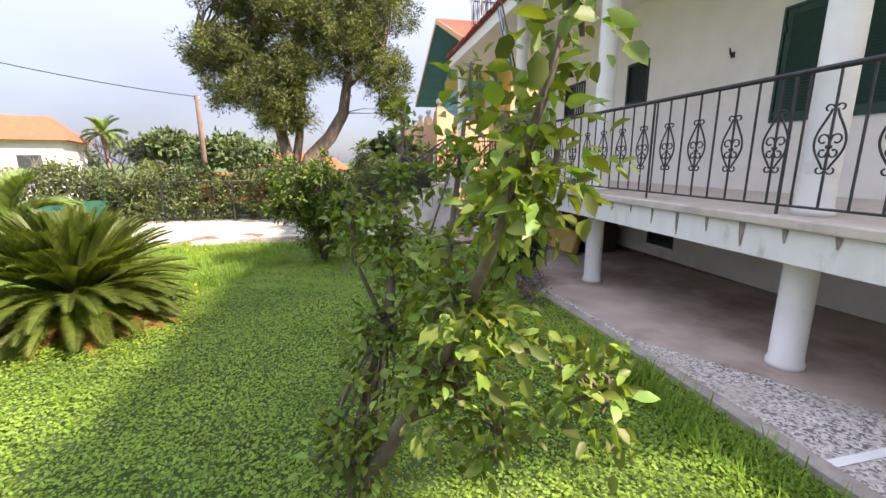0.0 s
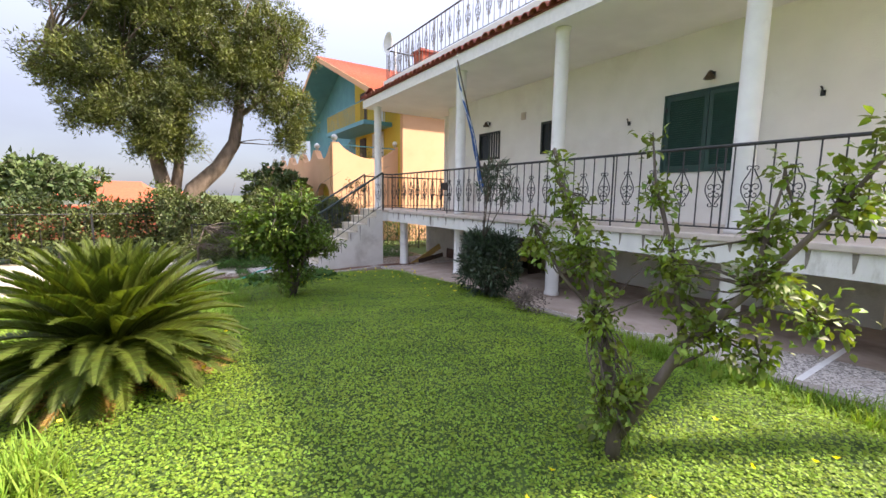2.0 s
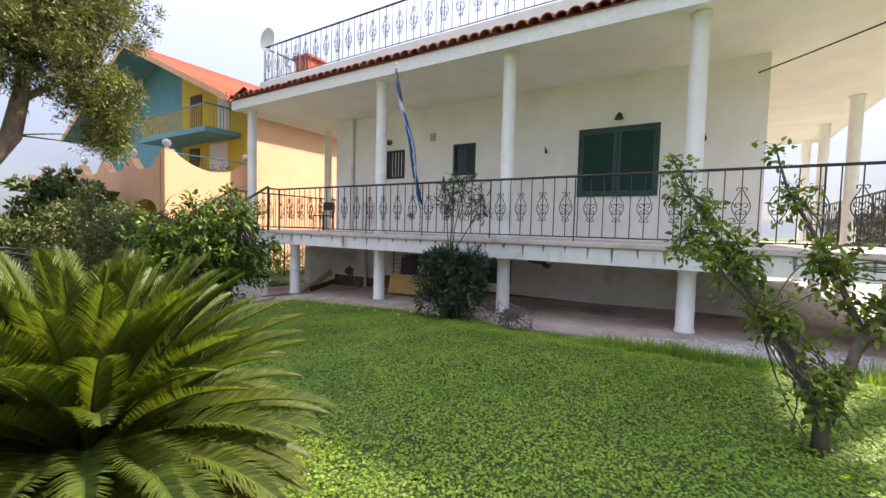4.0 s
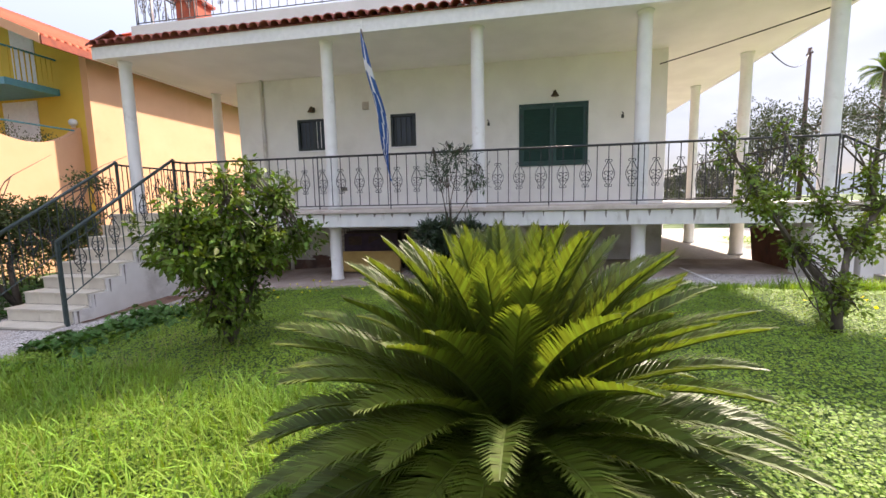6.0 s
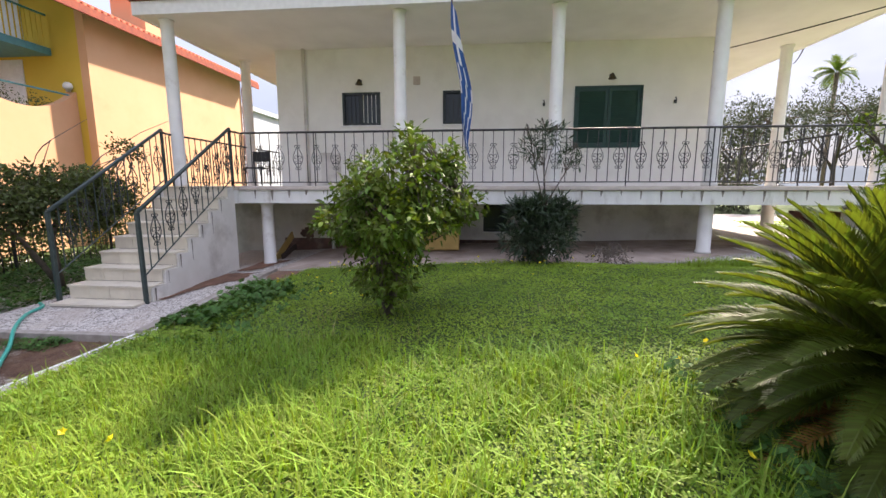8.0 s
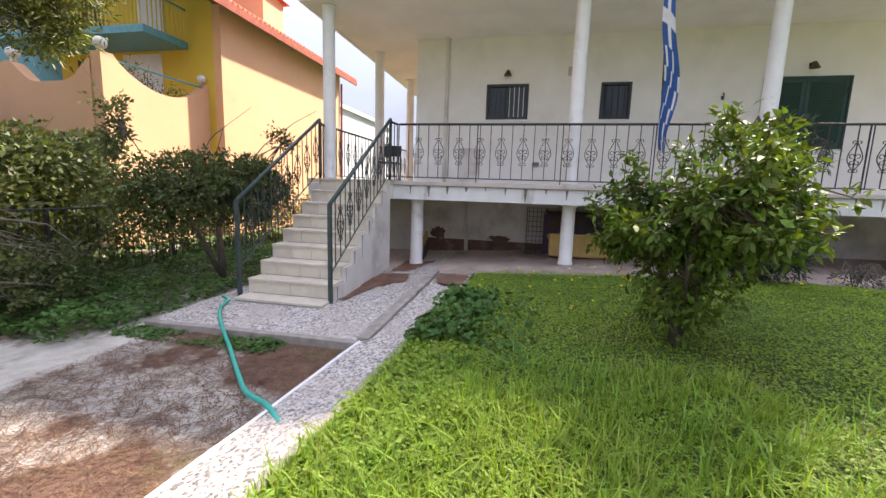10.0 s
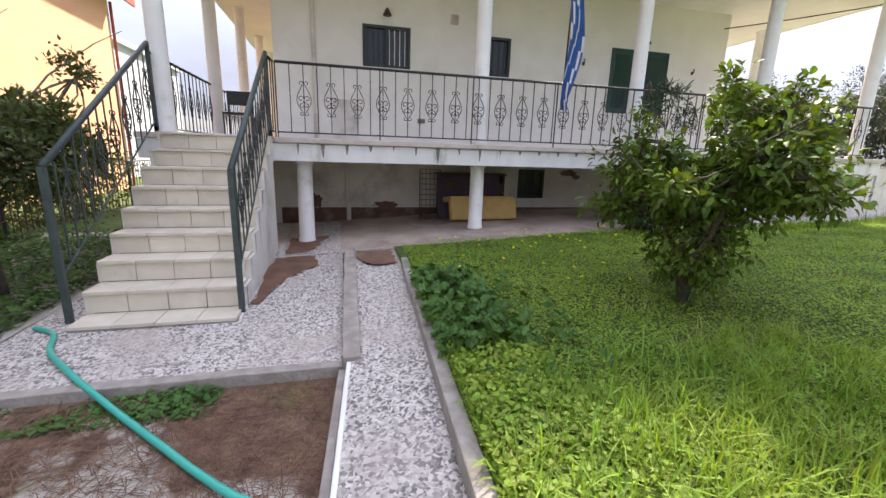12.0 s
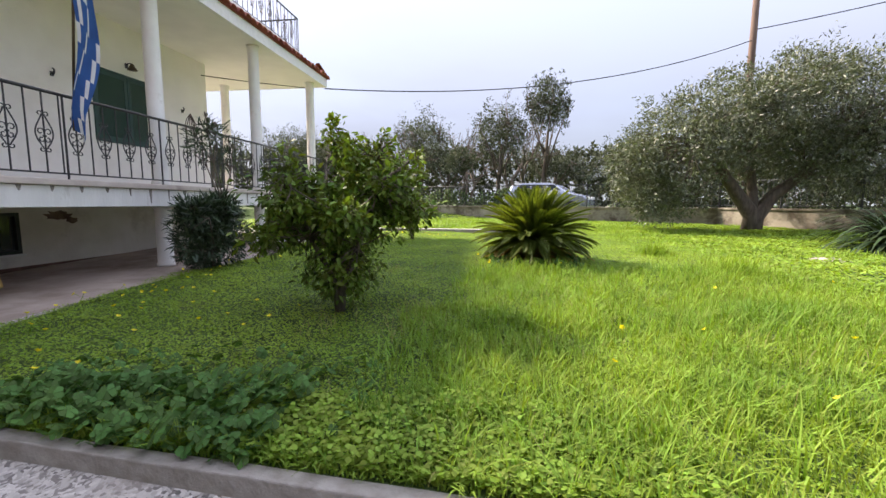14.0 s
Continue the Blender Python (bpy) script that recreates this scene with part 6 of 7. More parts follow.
def neighbour():
    top = empty("neighbour_house", "two-storey peach and ochre house with teal gable and tiled roof", "house", (6.6, 17.5, -0.6))
    inv = Matrix.Translation((-6.6, -17.5, 0.6))

    def add(name, g, mat, label="", parent=None, bevel=0.0, smooth=False):
        ob = part(name, g, mat, parent or top, label, smooth, bevel)
        ob.matrix_parent_inverse = inv if parent is None else Matrix()
        return ob
    x0, x1, y0, y1 = 6.6, 14.2, 17.5, 32.9
    ridge, yr, k = 9.45, 25.2, 0.43

    def top_z(y):
        return ridge - 0.12 - k * abs(y - yr)
    # south wall, then the west wall in yellow and teal
    g = Geo().box(x0, y0, -0.6, x1, y0 + 0.25, top_z(y0 + 0.1))
    add("wall", g, M_ORANGE, "peach rendered side wall")

    def gable(name, ya, yb, mat):
        g = Geo()
        ys = [ya] + ([yr] if ya < yr < yb else []) + [yb]
        n = len(ys)
        P = [(y, -0.6) for y in ys] + [(y, top_z(y)) for y in reversed(ys)]
        m = len(P)
        g.v = [(x0 + 0.002, y, z) for y, z in P] + [(x0 + 0.25, y, z) for y, z in P]
        g.f = [tuple(range(m)), tuple(reversed(range(m, 2 * m)))] + [(i, i + m, (i + 1) % m + m, (i + 1) % m) for i in range(m)]
        add(name, g, mat)
    gable("front_wall", y0 + 0.255, 23.4, M_YELLOW)
    gable("front_wall", 23.405, y1, M_TEAL)
    add("wall", Geo().box(x1 - 0.25, y0 + 0.26, -0.6, x1, y1, 6.0), M_ORANGE)
    add("wall", Geo().box(x0 + 0.26, y1 - 0.25, -0.6, x1 - 0.26, y1, 6.0), M_ORANGE)
    # roof slabs with tile courses
    xa, xb = 4.95, 14.7
    for s, yend in ((-1, 16.9), (1, 33.6)):
        z = lambda y: ridge - k * abs(y - yr)
        g = Geo()
        P = [(yr, ridge - 0.10), (yend, z(yend) - 0.10), (yend, z(yend)), (yr, ridge)]
        g.v = [(xa, y, q) for y, q in P] + [(xb, y, q) for y, q in P]
        g.f = [(0, 1, 2, 3), (7, 6, 5, 4), (0, 4, 5, 1), (1, 5, 6, 2), (2, 6, 7, 3)]
        add("soffit", g, M_TEAL, "teal boarded roof underside")
        n = 48
        row = Geo().tube([(0, yr + (yend - yr) * q, ridge + 0.03 + (z(yend) - ridge) * q) for q in (0, 0.5, 1.0)], 0.11, 6).mesh("roof_tile", M_ROOF2, True)
        for i in range(n):
            ob = new("roof_tile", row)
            ob.parent, ob.matrix_basis = top, inv @ pose(xa + (xb - xa) * (i + 0.5) / n, 0, 0)
        add("barge_board", Geo().add([(xa - 0.03, yr, ridge + 0.1), (xa - 0.03, yend, z(yend) + 0.1), (xa - 0.03, yend, z(yend) - 0.16), (xa - 0.03, yr, ridge - 0.16),
                                     (xa, yr, ridge + 0.1), (xa, yend, z(yend) + 0.1), (xa, yend, z(yend) - 0.16), (xa, yr, ridge - 0.16)],
                                    [(0, 1, 2, 3), (7, 6, 5, 4), (0, 4, 5, 1), (1, 5, 6, 2), (2, 6, 7, 3)]), M_ORANGE)
    add("eave_board", Geo().box(xa, 16.86, 5.72, xb, 16.92, 5.93), M_REDBRICK, "dark red gutter board")
    add("drain_pipe", Geo().tube([(14.25, 17.44, 5.7), (14.25, 17.44, -0.5)], 0.05, 8), M_REDBRICK)
    # chimney dormer on the south slope
    ch = add("chimney", Geo().box(10.2, 18.6, 6.2, 11.5, 19.9, 8.1), M_ORANGE, "peach rendered chimney house")
    add("chimney_roof", Geo().add([(10.0, 18.4, 8.1), (11.7, 18.4, 8.1), (11.7, 20.1, 8.1), (10.0, 20.1, 8.1), (10.85, 19.25, 8.6)], [(0, 1, 4), (1, 2, 4), (2, 3, 4), (3, 0, 4), (0, 3, 2, 1)]), M_ROOF2)
    # balcony
    b = add("balcony", Geo().box(5.15, 18.6, 4.86, 6.6, 24.2, 5.06), M_TEALRAIL, "turquoise balcony slab", bevel=0.01)
    add("balcony_rail", Geo().tube([(6.6, 18.65, 5.95), (5.2, 18.65, 5.95), (5.2, 24.15, 5.95), (6.6, 24.15, 5.95)], 0.03, 6), M_TEALRAIL)
    bal = Geo().box(-0.012, -0.012, 5.06, 0.012, 0.012, 5.95).mesh("baluster", M_YELLOW)
    for i in range(40):
        ob = new("baluster", bal)
        ob.parent, ob.matrix_basis = top, inv @ pose(5.2, 18.72 + i * 0.138, 0)
    for i in range(9):
        ob = new("baluster", bal)
        ob.parent, ob.matrix_basis = top, inv @ pose(5.35 + i * 0.138, 18.65, 0)
    # openings
    for ya, yb, za, zb, mat in ((19.55, 20.95, 3.1, 4.93 - 0.15, M_WHITE), (19.4, 20.3, 5.1, 7.0, M_WHITE), (21.8, 22.7, 3.0, 4.7, M_WOOD), (21.6, 22.6, 5.1, 7.1, M_WOOD)):
        w = Geo()
        w.box(x0 - 0.03, ya, za, x0, yb, zb)
        ob = add("shutter", w, mat, "closed roller shutter" if mat is M_WHITE else "brown wooden door", bevel=0.006)
        for i in range(int((zb - za) / 0.09)):
            add("shutter_slat", Geo().box(x0 - 0.042, ya + 0.05, za + 0.05 + i * 0.09, x0 - 0.031, yb - 0.05, za + 0.115 + i * 0.09), mat)

    # arcaded terrace with curved parapet and ball finials
    def strip_wall(name, fixed, axis, u0, u1, bottom, topf, n, thick):
        g = Geo()
        us = [u0 + (u1 - u0) * i / n for i in range(n + 1)]
        for u in us:
            za, zb = bottom(u), topf(u)
            for off in (0, thick):
                for z in (za, zb):
                    g.v.append((u, fixed + off, z) if axis == "x" else (fixed + off, u, z))
        for i in range(n):
            o = 4 * i
            g.f += [(o, o + 4, o + 5, o + 1), (o + 2, o + 3, o + 7, o + 6), (o + 1, o + 5, o + 7, o + 3), (o, o + 2, o + 6, o + 4)]
        g.f += [(0, 1, 3, 2), (4 * n, 4 * n + 2, 4 * n + 3, 4 * n + 1)]
        return add(name, g, M_ORANGE, "peach parapet wall with arches")

    def arch(u, spans, low=-0.6):
        for c, half, h in spans:
            if abs(u - c) < half:
                return h - 0.5 + 0.5 * math.sqrt(max(0.0, 1 - ((u - c) / half) ** 2))
        return low
    sw = []
    ww = [(19.4, 0.95, 2.1), (21.9, 1.0, 2.1), (24.4, 1.0, 2.1), (26.9, 1.0, 2.1), (29.4, 1.0, 2.1)]
    strip_wall("parapet", 17.98, "x", 3.45, 6.62, lambda u: arch(u, sw), lambda u: 3.85 - 0.62 * math.sin(math.pi * min(1, max(0, (u - 3.75) / 2.8))) ** 0.7 if u > 3.75 else 3.85, 44, 0.28)
    strip_wall("parapet", 3.42, "y", 18.27, 33.0, lambda u: arch(u, ww), lambda u: 3.22 + 0.5 * abs(math.cos(math.pi * (u - 18.2) / 2.5)) ** 6, 120, 0.28)
    add("terrace_floor", Geo().box(3.7, 18.26, 2.55, 6.6, 33.0, 2.75), M_ORANGE)
    add("back_wall", Geo().box(6.45, 18.3, -0.6, 6.598, 33.0, 2.55), M_YELLOW)
    for y in (18.12, 20.7, 23.2, 25.7, 28.2, 30.7):
        zz = 3.85 if y < 18.5 else 3.72
        add("finial", Geo().lathe(3.58, y, [(0.06, zz), (0.07, zz + 0.04), (0.05, zz + 0.07)] + [(0.14 * math.sin(a), zz + 0.20 - 0.14 * math.cos(a)) for a in (0.5, 0.9, 1.3, 1.6, 2.0, 2.4, 2.8)], 14), M_WHITE, "white ball finial", smooth=True)
    add("finial", Geo().lathe(6.5, 18.12, [(0.06, 3.85), (0.05, 3.9)] + [(0.12 * math.sin(a), 4.0 - 0.12 * math.cos(a)) for a in (0.5, 0.9, 1.3, 1.6, 2.0, 2.4, 2.8)], 14), M_WHITE, "white ball finial", smooth=True)
    add("terrace_rail", Geo().tube([(3.7, 18.1, 3.75), (6.5, 18.1, 3.75)], 0.025, 6), M_TEALRAIL)


neighbour()
hedge("planter_greenery", "trailing green plants behind the terrace parapet", 64, 3.8, 6.3, 18.4, 3.0, 3.55, 0.2, 700, M_HEDGE, 0.07)
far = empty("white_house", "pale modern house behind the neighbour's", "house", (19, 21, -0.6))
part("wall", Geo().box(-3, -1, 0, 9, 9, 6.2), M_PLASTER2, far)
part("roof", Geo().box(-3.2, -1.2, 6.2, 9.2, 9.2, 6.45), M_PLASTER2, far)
part("window", Geo().box(-1.2, -1.03, 3.6, -0.5, -0.99, 4.7), M_GLASS, far)
part("window_frame", Geo().box(-1.3, -1.02, 3.5, -0.4, -0.995, 4.8), M_WHITE, far)

# ---- distance to the north-west ----


def villa(at, w, d, h, rot, label):
    top = empty("villa", label, "house", at, "distant houses")
    top.rotation_euler = (0, 0, radians(rot))
    part("wall", Geo().box(-w / 2, -d / 2, 0, w / 2, d / 2, h), M_WALL, top)
    g = Geo()
    e = 0.5
    g.v = [(-w / 2 - e, -d / 2 - e, h), (w / 2 + e, -d / 2 - e, h), (w / 2 + e, d / 2 + e, h), (-w / 2 - e, d / 2 + e, h), (-w / 2 + 1, 0, h + d * 0.22), (w / 2 - 1, 0, h + d * 0.22)]
    g.f = [(0, 1, 5, 4), (2, 3, 4, 5), (1, 2, 5), (3, 0, 4), (3, 2, 1, 0)]
    part("roof", g, M_ROOF2, top)
    for i in range(3):
        x = -w / 2 + w * (i + 0.5) / 3
        wd = part("window", Geo().box(x - 0.5, -d / 2 - 0.03, h * 0.35, x + 0.5, -d / 2 - 0.01, h * 0.75), M_GLASS, top)
        part("window_frame", Geo().box(x - 0.58, -d / 2 - 0.02, h * 0.35 - 0.08, x + 0.58, -d / 2 - 0.004, h * 0.75 + 0.08), M_WOOD, wd)


villa((-24.5, 34, -1.0), 10, 8, 4.0, 20, "white villa with an orange tiled roof behind the hedge")
villa((-9.0, 60, -2.5), 9, 8, 3.6, -10, "low distant house with red tiled roof")
villa((-4.5, 48, -2.5), 7, 6, 3.2, 5, "small distant house with red tiled roof")
sh = empty("brick_shed", "low red brick outbuilding behind the hedge", "shed", (-5.5, 26, -0.9))
part("wall", Geo().box(-3.2, 0, 0, 3.2, 2.5, 1.7), M_REDBRICK, sh)
part("roof", Geo().box(-3.4, -0.2, 1.7, 3.4, 2.7, 1.8), M_ROOF2, sh)


def crown_tree(name, label, cat, seed, base, h, r, flat, mat, n, leaf, trunk=0.2, group="", bark=None, ndl=0.3, power=0.4):
    x, y, z = base
    rng = np.random.default_rng(seed)
    stems = [(poly(base, (x + 0.1, y, z + h * 0.3), (x - 0.1, y, z + h * 0.6)), trunk, trunk * 0.5)]
    for i in range(5):
        a = 2 * math.pi * i / 5 + seed
        stems.append((poly((x, y, z + h * (0.25 + 0.05 * i)), (x + r * 0.35 * math.cos(a), y + r * 0.35 * math.sin(a), z + h * 0.55), (x + r * 0.7 * math.cos(a), y + r * 0.7 * math.sin(a), z + h * 0.75)), trunk * 0.45, trunk * 0.12))
    blobs = []
    for i in range(9):
        a = 2 * math.pi * i / 9 + rng.uniform(0, 0.5)
        q = rng.uniform(0.35, 0.8)
        blobs.append(((x + r * q * math.cos(a), y + r * q * math.sin(a), z + h * rng.uniform(0.62, 0.82)), (r * 0.42, r * 0.42, h * flat * rng.uniform(0.7, 1.2))))
    blobs.append(((x, y, z + h * 0.85), (r * 0.5, r * 0.5, h * flat)))
    return plant(name, label, cat, seed, base, stems, blobs, n, 16, r * 0.13, leaf, leaf * ndl, mat, bark or M_BARK, 40, 0.1, 0.8, power, group)


crown_tree("umbrella_pine", "rounded green umbrella pine in the distance", "pine tree", 81, (-17.0, 44, -1.8), 6.2, 3.6, 0.16, M_FARGREEN, 260, 0.5, 0.25, "far trees")
crown_tree("umbrella_pine", "rounded green umbrella pine in the distance", "pine tree", 82, (-11.0, 43, -1.8), 6.0, 4.0, 0.16, M_FARGREEN, 280, 0.5, 0.25, "far trees")
crown_tree("umbrella_pine", "small round pine beside the trunk of a larger one", "pine tree", 83, (1.8, 21.0, -0.8), 3.6, 1.5, 0.2, M_FARGREEN, 240, 0.25, 0.15, "far trees")
crown_tree("shrub_tree", "grey-green tree behind the hedge", "tree", 84, (-26, 40, -1.0), 4.0, 4, 0.18, M_FARGREEN, 240, 0.5, 0.2, "far trees")


def bare_tree(seed, base, h, r, label, cat="bare tree"):
    rng = np.random.default_rng(seed)
    top = empty("bare_tree", label, cat, base, "bare trees")
    g = Geo()

    def grow(p, d, L, rad, depth):
        q = p + d * L
        g.tube([p, p.lerp(q, 0.5) + Vector(rng.normal(0, 0.05 * L, 3)), q], [rad, rad * 0.8, rad * 0.6], 5, False)
        if depth:
            for i in range(3):
                nd = (d + Vector(rng.normal(0, 0.5, 3)) + Vector((0, 0, 0.12))).normalized()
                grow(q, nd, L * rng.uniform(0.55, 0.8), rad * 0.55, depth - 1)
    for i in range(3):
        grow(Vector((0, 0, 0)), (Vector((rng.normal(0, r), rng.normal(0, r), 1))).normalized(), h * 0.34, 0.02 * h, 4)
    part("bough", g, M_TWIG, top)


bare_tree(91, (-9.8, 20, -0.6), 3.8, 0.35, "leafless grey fruit tree behind the hedge")
bare_tree(92, (-12.5, 18.5, -0.6), 3.2, 0.4, "leafless tangle of branches over the hedge")
bare_tree(93, (8.0, -14, 0.2), 6.0, 0.3, "tall leafless tree beyond the south fence")
bare_tree(94, (5.0, -19, 0.2), 7.0, 0.3, "tall leafless tree beyond the south fence")
bare_tree(95, (0.5, -22, 0.2), 7.0, 0.3, "tall leafless tree beyond the road")
bare_tree(96, (-3.5, -20, 0.2), 7.5, 0.25, "thin leafless tree beyond the road")


def palm(at, h, r, n, label, seed, mat=None, drooping=True):
    rng = np.random.default_rng(seed)
    top = empty("palm_tree", label, "palm", at)
    part("trunk", Geo().tube([(0, 0, 0), (0.1, 0, h * 0.5), (0, 0, h)], [0.2, 0.17, 0.2], 10), M_PINEBARK, top, smooth=True)
    ms = [frond_mesh("frond", e, r, c, mat or M_PALM, seed + i, 26, r * 0.35) for i, (e, c) in enumerate(((1.2, 0.9), (0.6, 1.2), (0.1, 1.3), (-0.4, 1.0)))]
    for i in range(n):
        f = new("frond", ms[i % 4])
        f.parent = top
        f.matrix_basis = pose(0, 0, h, rng.normal(0, 4), rng.normal(0, 4), 360 * i / n * 2.4)


palm((-18.5, 37, -1.5), 5.2, 1.6, 28, "distant palm with a shaggy crown behind the hedge", 101)
palm((43, -29.7, 0.2), 12.5, 2.0, 28, "tall fan palm in the distance", 102)
palm((-8.6, 12.0, -0.55), 0.7, 1.5, 30, "young yellow-green palm by the drive", 103)

# ---- south end of the garden ----


def garden_wall():
    P = [(9.5, -13.6), (-10.6, -5.9), (-13.6, -0.5), (-14.2, 16.5)]
    for (ax, ay), (bx, by) in zip(P, P[1:]):
        L = math.hypot(bx - ax, by - ay)
        m = Matrix.Translation((ax, ay, 0)) @ Matrix.Rotation(math.atan2(by - ay, bx - ax), 4, "Z")
        z = 0.05 if ay < 0 and by < 5 else -0.3
        g = Geo().box(0, -0.12, -0.9, L, 0.12, z + 0.68, m).box(-0.02, -0.16, z + 0.68, L + 0.02, 0.16, z + 0.75, m)
        structure("wall_garden", g, M_STONEWALL, "low mottled concrete garden wall", "wall", bevel=0.01)
        a, b = m @ Vector((0.02, 0, z + 0.75)), m @ Vector((L - 0.02, 0, z + 0.75))
        railing("dark iron railing on the garden wall", a, b, 0.95, low=0.08, step=0.16, scrolls=False, posts=2.4, cat="fence", name="wall_railing", post=0.02, rail_r=0.018)


garden_wall()


def car(at, rot):
    top = empty("parked_car", "silver-blue hatchback parked behind the garden wall", "car", at)
    top.rotation_euler = (0, 0, radians(rot))
    prof = [(-2.1, 0.35), (-2.15, 0.75), (-2.05, 0.98), (-1.75, 1.38), (-1.2, 1.52), (0.1, 1.52), (0.55, 1.40), (1.15, 1.02), (1.85, 0.88), (2.12, 0.65), (2.12, 0.35)]
    n = len(prof)
    g = Geo()
    for yy, sc in ((-0.86, 1.0), (0.86, 1.0)):
        g.v += [(x, yy * (0.80 if z > 1.1 else 1.0), z) for x, z in prof]
    g.f = [tuple(reversed(range(n))), tuple(range(n, 2 * n))] + [(i, (i + 1) % n, (i + 1) % n + n, i + n) for i in range(n)]
    part("body", g, M_CAR, top, bevel=0.05)
    for y in (-0.795, 0.765):
        for xa, xb, xc, xd in ((-1.65, -0.75, -0.75, -1.25), (-0.68, 0.15, 0.05, -0.68), (0.22, 0.95, 0.42, 0.12)):
            w = Geo()
            w.v = [(xa, y * 1.04, 1.03), (xb, y * 1.04, 1.03), (xc, y, 1.42), (xd, y, 1.42), (xa, y * 1.04 + 0.03, 1.03), (xb, y * 1.04 + 0.03, 1.03), (xc, y + 0.03, 1.42), (xd, y + 0.03, 1.42)]
            w.f = [(0, 1, 2, 3), (7, 6, 5, 4), (0, 4, 5, 1), (1, 5, 6, 2), (2, 6, 7, 3), (3, 7, 4, 0)]
            part("side_window", w, M_GLASS, top)
    for x in (-1.3, 1.35):
        for y in (-0.8, 0.8):
            wh = part("wheel", Geo().tube([(x, y - 0.1, 0.31), (x, y + 0.1, 0.31)], 0.31, 18), M_TYRE, top)
            part("rim", Geo().tube([(x, y - 0.108, 0.31), (x, y + 0.108, 0.31)], 0.19, 12), M_CAR, wh)
    for y in (-0.6, 0.6):
        part("headlight", Geo().box(2.0, y - 0.18, 0.68, 2.13, y + 0.18, 0.82), M_WHITE, top, bevel=0.02)
        part("tail_light", Geo().box(-2.14, y - 0.15, 0.8, -2.06, y + 0.15, 1.0), M_REDBRICK, top, bevel=0.02)


car((-4.9, -10.9, 0.44), 158)


def olive_tree():
    B = (-9.95, -2.65, 0.08)
    x, y, z = B
    stems = [(poly(B, (x, y, z + 0.5), (x + 0.5, y + 0.1, z + 1.1), (x + 1.1, y + 0.2, z + 1.9), (x + 2.0, y + 0.3, z + 2.6)), 0.30, 0.08),
             (poly(B, (x - 0.1, y, z + 0.5), (x - 0.5, y, z + 1.1), (x - 1.3, y + 0.1, z + 1.8), (x - 2.2, y + 0.2, z + 2.6)), 0.28, 0.08),
             (poly((x, y, z + 0.4), (x, y - 0.1, z + 1.2), (x + 0.1, y - 0.3, z + 2.6), (x, y - 0.3, z + 3.6)), 0.18, 0.06)]
    blobs = [((x + 2.6, y + 0.3, 2.5), (1.4, 1.6, 1.2)), ((x + 1.5, y + 0.3, 3.5), (1.7, 1.8, 1.0)), ((x, y, 4.0), (1.9, 2.0, 1.0)), ((x - 1.6, y, 3.9), (1.9, 2.0, 1.2)), ((x - 3.2, y, 3.2), (1.7, 1.9, 1.6)),
             ((x + 3.2, y + 0.4, 1.7), (0.8, 1.0, 0.8)), ((x - 0.3, y - 0.5, 2.9), (2.4, 1.6, 0.8)), ((x - 2.0, y + 0.6, 2.5), (1.4, 1.2, 0.8)), ((x - 1.5, y, 5.1), (1.2, 1.2, 0.6)), ((x + 3.0, y + 0.9, 1.25), (0.8, 0.7, 0.55)), ((x + 3.7, y + 0.5, 2.3), (0.7, 0.8, 0.8))]
    plant("olive_tree", "broad old olive tree with silvery foliage and forked trunk", "olive tree", 111, B, stems, [((c[0] * 1.0, c[1], c[2] - 0.25), (q[0] * 1.2, q[1] * 1.15, q[2] * 1.25)) for c, q in blobs], 3600, 26, 0.28, 0.12, 0.017, M_OLIVE, M_BARK, 220, 0.25, 0.8, 0.36)


olive_tree()


def strap_plant(at, n, length, seed):
    """A clump of long arching strap leaves."""
    rng = np.random.default_rng(seed)
    top = empty("yucca", "dark green strappy plant by the boundary", "yucca", at)
    Q = []
    for i in range(n):
        a, e = rng.uniform(0, 2 * math.pi), rng.uniform(0.35, 1.35)
        L, w = length * rng.uniform(0.7, 1.15), rng.uniform(0.03, 0.05)
        d, s = np.array([math.cos(a), math.sin(a), 0]), np.array([-math.sin(a), math.cos(a), 0])
        p, z = d * 0.08, e
        for k in range(6):
            ww = w * (1 - (k / 6) ** 2)
            q = p + (d * math.cos(z) + np.array([0, 0, math.sin(z)])) * L / 6
            wn2 = w * (1 - ((k + 1) / 6) ** 2)
            Q.append([p - s * ww, p + s * ww, q + s * wn2, q - s * wn2])
            p, z = q, z - 0.32
    part("leaves", quads_mesh("leaves", np.array(Q), M_YUCCA), M_YUCCA, top, kind="stuff")
    part("stem", Geo().lathe(0, 0, [(0.14, -0.05), (0.12, 0.2), (0.05, 0.35)], 10), M_BARK, top, smooth=True)


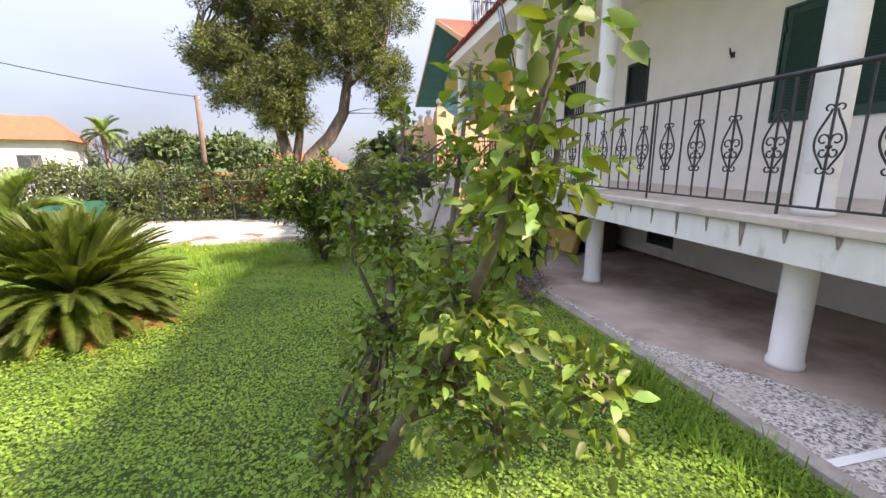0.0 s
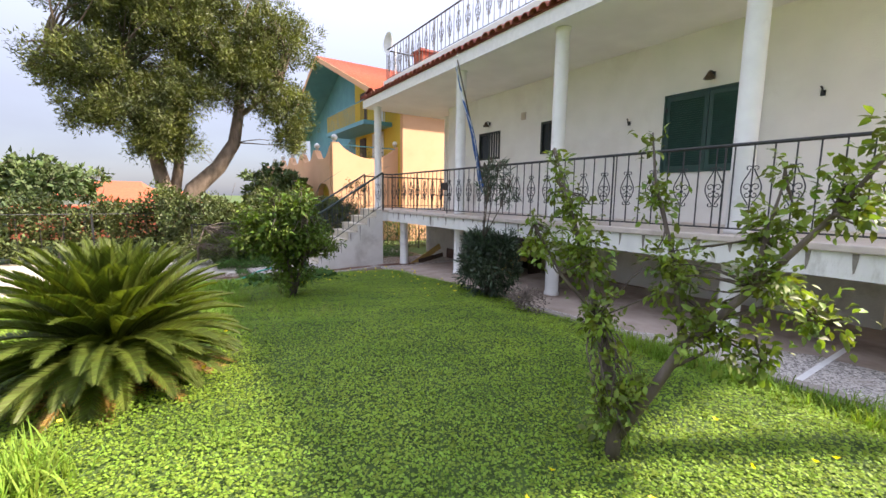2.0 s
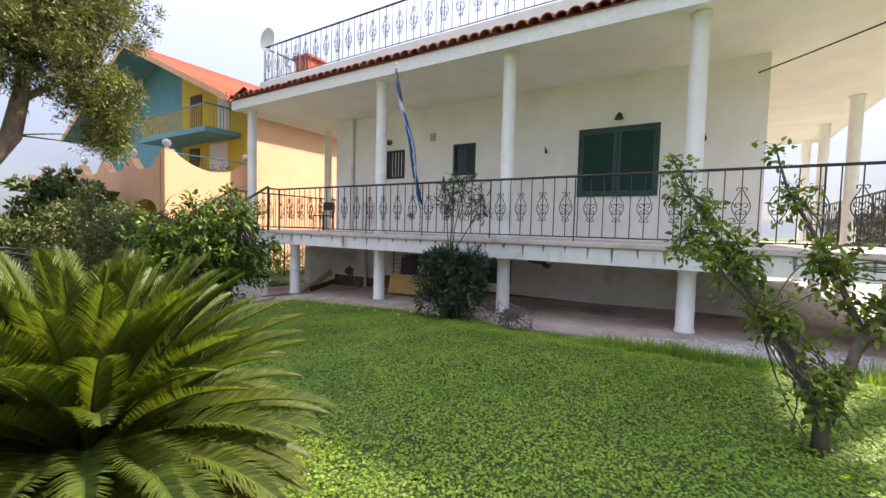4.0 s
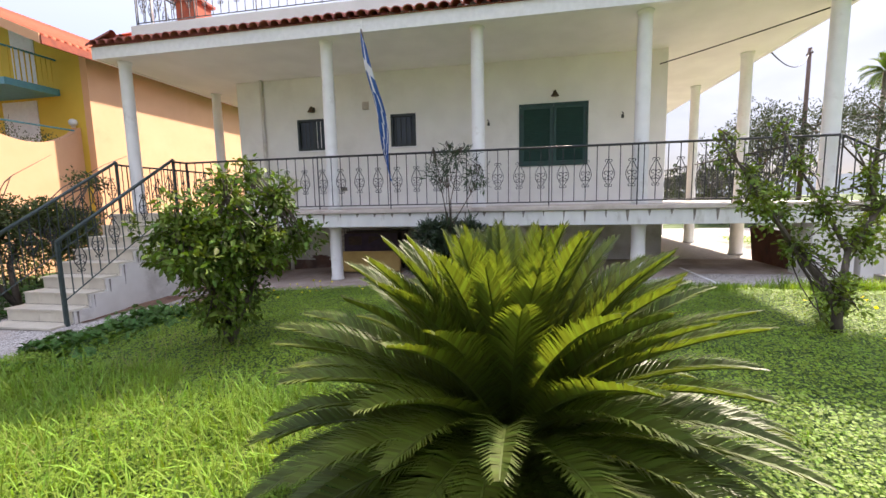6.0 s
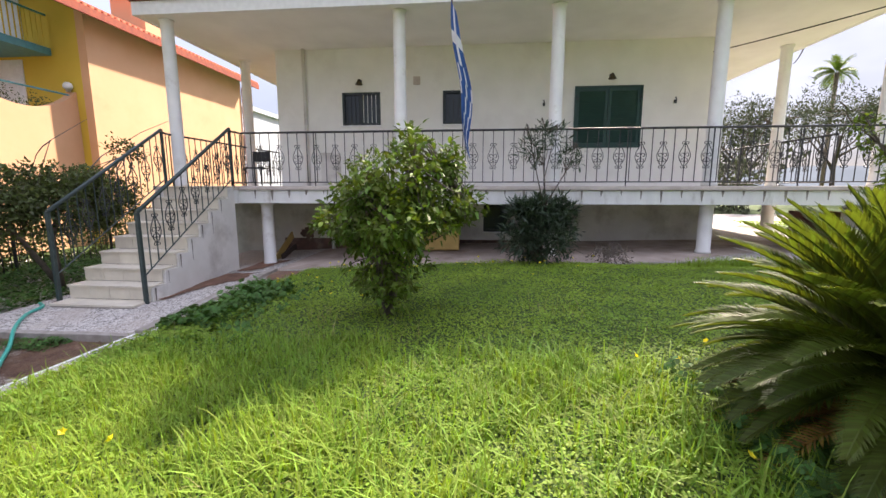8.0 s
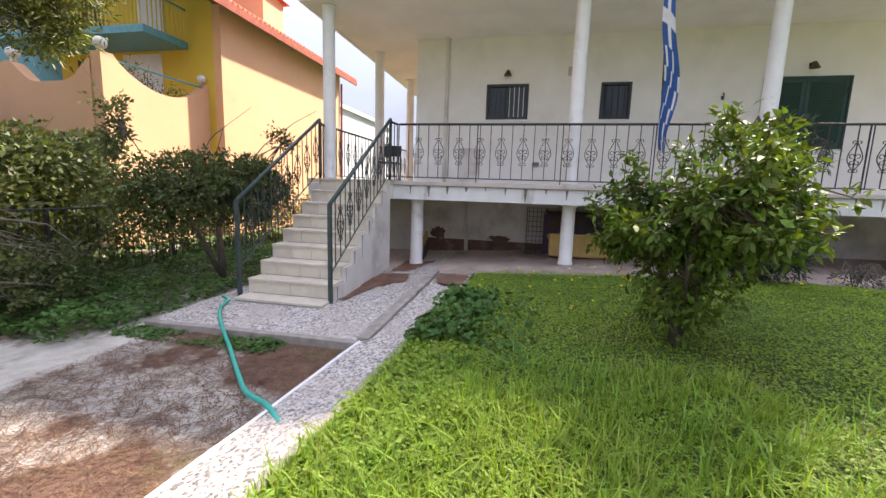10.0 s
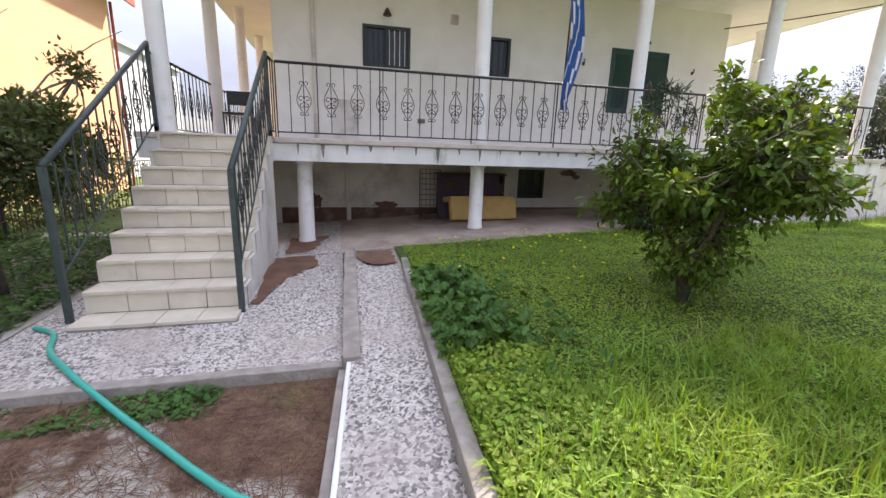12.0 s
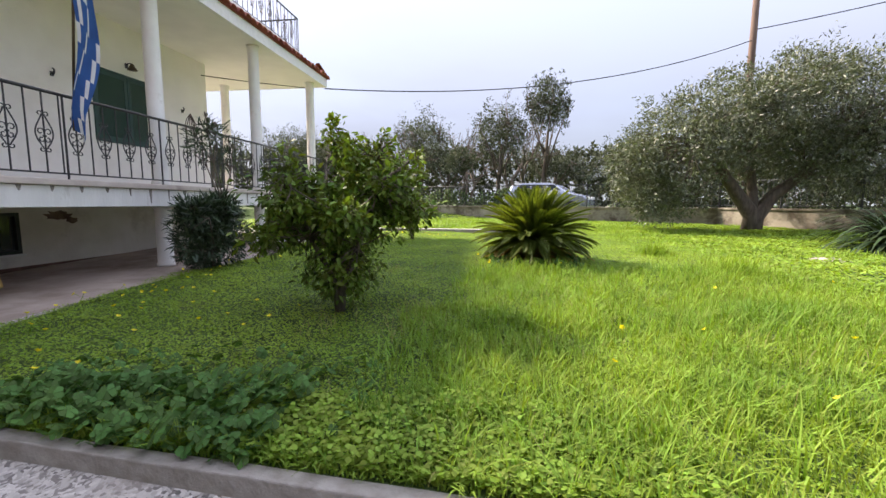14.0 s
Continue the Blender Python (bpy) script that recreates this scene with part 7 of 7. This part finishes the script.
strap_plant((-9.75, 2.3, 0.05), 240, 1.65, 113)
strap_plant((-10.6, 1.2, 0.05), 120, 1.6, 114)
for i, (x, y, h, r) in enumerate(((-2.4, -17, 7.6, 2.4), (-5.4, -17.5, 9.2, 1.9), (3.5, -20, 7.6, 2.6), (1.0, -16.5, 4.6, 2.2), (-6.5, -21, 5.0, 2.6), (6.5, -16.5, 4.6, 2.2), (-12, -20, 5.5, 3.0), (-19, -16, 6, 3.4), (12, -20, 6.0, 3.2), (17, -14, 5.5, 3.2), (20, -8, 5.5, 3.2), (15, -24, 7, 3.5), (24, -16, 7, 4), (-22, -6, 5, 3), (9.8, -16, 4.4, 2.0))):
    crown_tree("olive_tree", "grey-green olive tree beyond the garden fence", "olive tree", 120 + i, (x, y, 0.15), h, r, 0.2, M_FAR, 420, 0.19, 0.16, "roadside trees", None, 0.16, 0.45)
hedge("roadside_scrub", "dense dark scrub beyond the road", 140, -24, 26, -26, 0.3, 5.6, 2.5, 34000, M_FAR, 0.34)
hedge("roadside_scrub", "dark scrub behind the east fence", 141, 13, 30, -5, 0.0, 2.4, 1.5, 8000, M_FAR, 0.22)
hedge("roadside_scrub", "dark scrub and low trees behind the western railing", 142, -30, -7, -15.5, 0.2, 3.0, 1.5, 14000, M_FAR, 0.24)
hedge("roadside_scrub", "dark shrubs pressed against the western railing", 144, -30, -12.2, -8.5, 0.2, 2.3, 1.0, 9000, M_FAR, 0.2)
hedge("roadside_scrub", "green scrub between road and railing", 143, -3, 9, -15.0, 0.2, 1.5, 1.2, 6000, M_FARGREEN, 0.2)
tagged(part("stone", Geo().lathe(-7.6, 3.65, [(0.30, 0.0), (0.27, 0.05), (0.15, 0.07)], 9), M_KERB, bevel=0.02), "flat pale stone lying in the grass", "stone")
gp = empty("gate_post", "rendered gate post beside the south path", "gate post", (5.6, -9.6, -0.05))
part("post", Geo().box(-0.2, -0.2, 0, 0.2, 0.2, 2.3), M_STONEWALL, gp, bevel=0.02)
part("cap", Geo().box(-0.25, -0.25, 2.3, 0.25, 0.25, 2.4), M_KERB, gp, bevel=0.02)
# hill ridge on the southern horizon; its haze is painted in as blue-grey
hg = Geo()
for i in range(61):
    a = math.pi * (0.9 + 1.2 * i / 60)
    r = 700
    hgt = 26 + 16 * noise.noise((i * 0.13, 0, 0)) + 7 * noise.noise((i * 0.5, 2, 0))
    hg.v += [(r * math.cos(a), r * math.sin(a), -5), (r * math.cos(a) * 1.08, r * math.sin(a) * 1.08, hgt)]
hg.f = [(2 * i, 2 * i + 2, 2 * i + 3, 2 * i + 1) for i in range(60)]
structure("backdrop_hills", hg, M_MOUNT, "hill ridge on the horizon with haze painted into its grey", "backdrop", smooth=True)
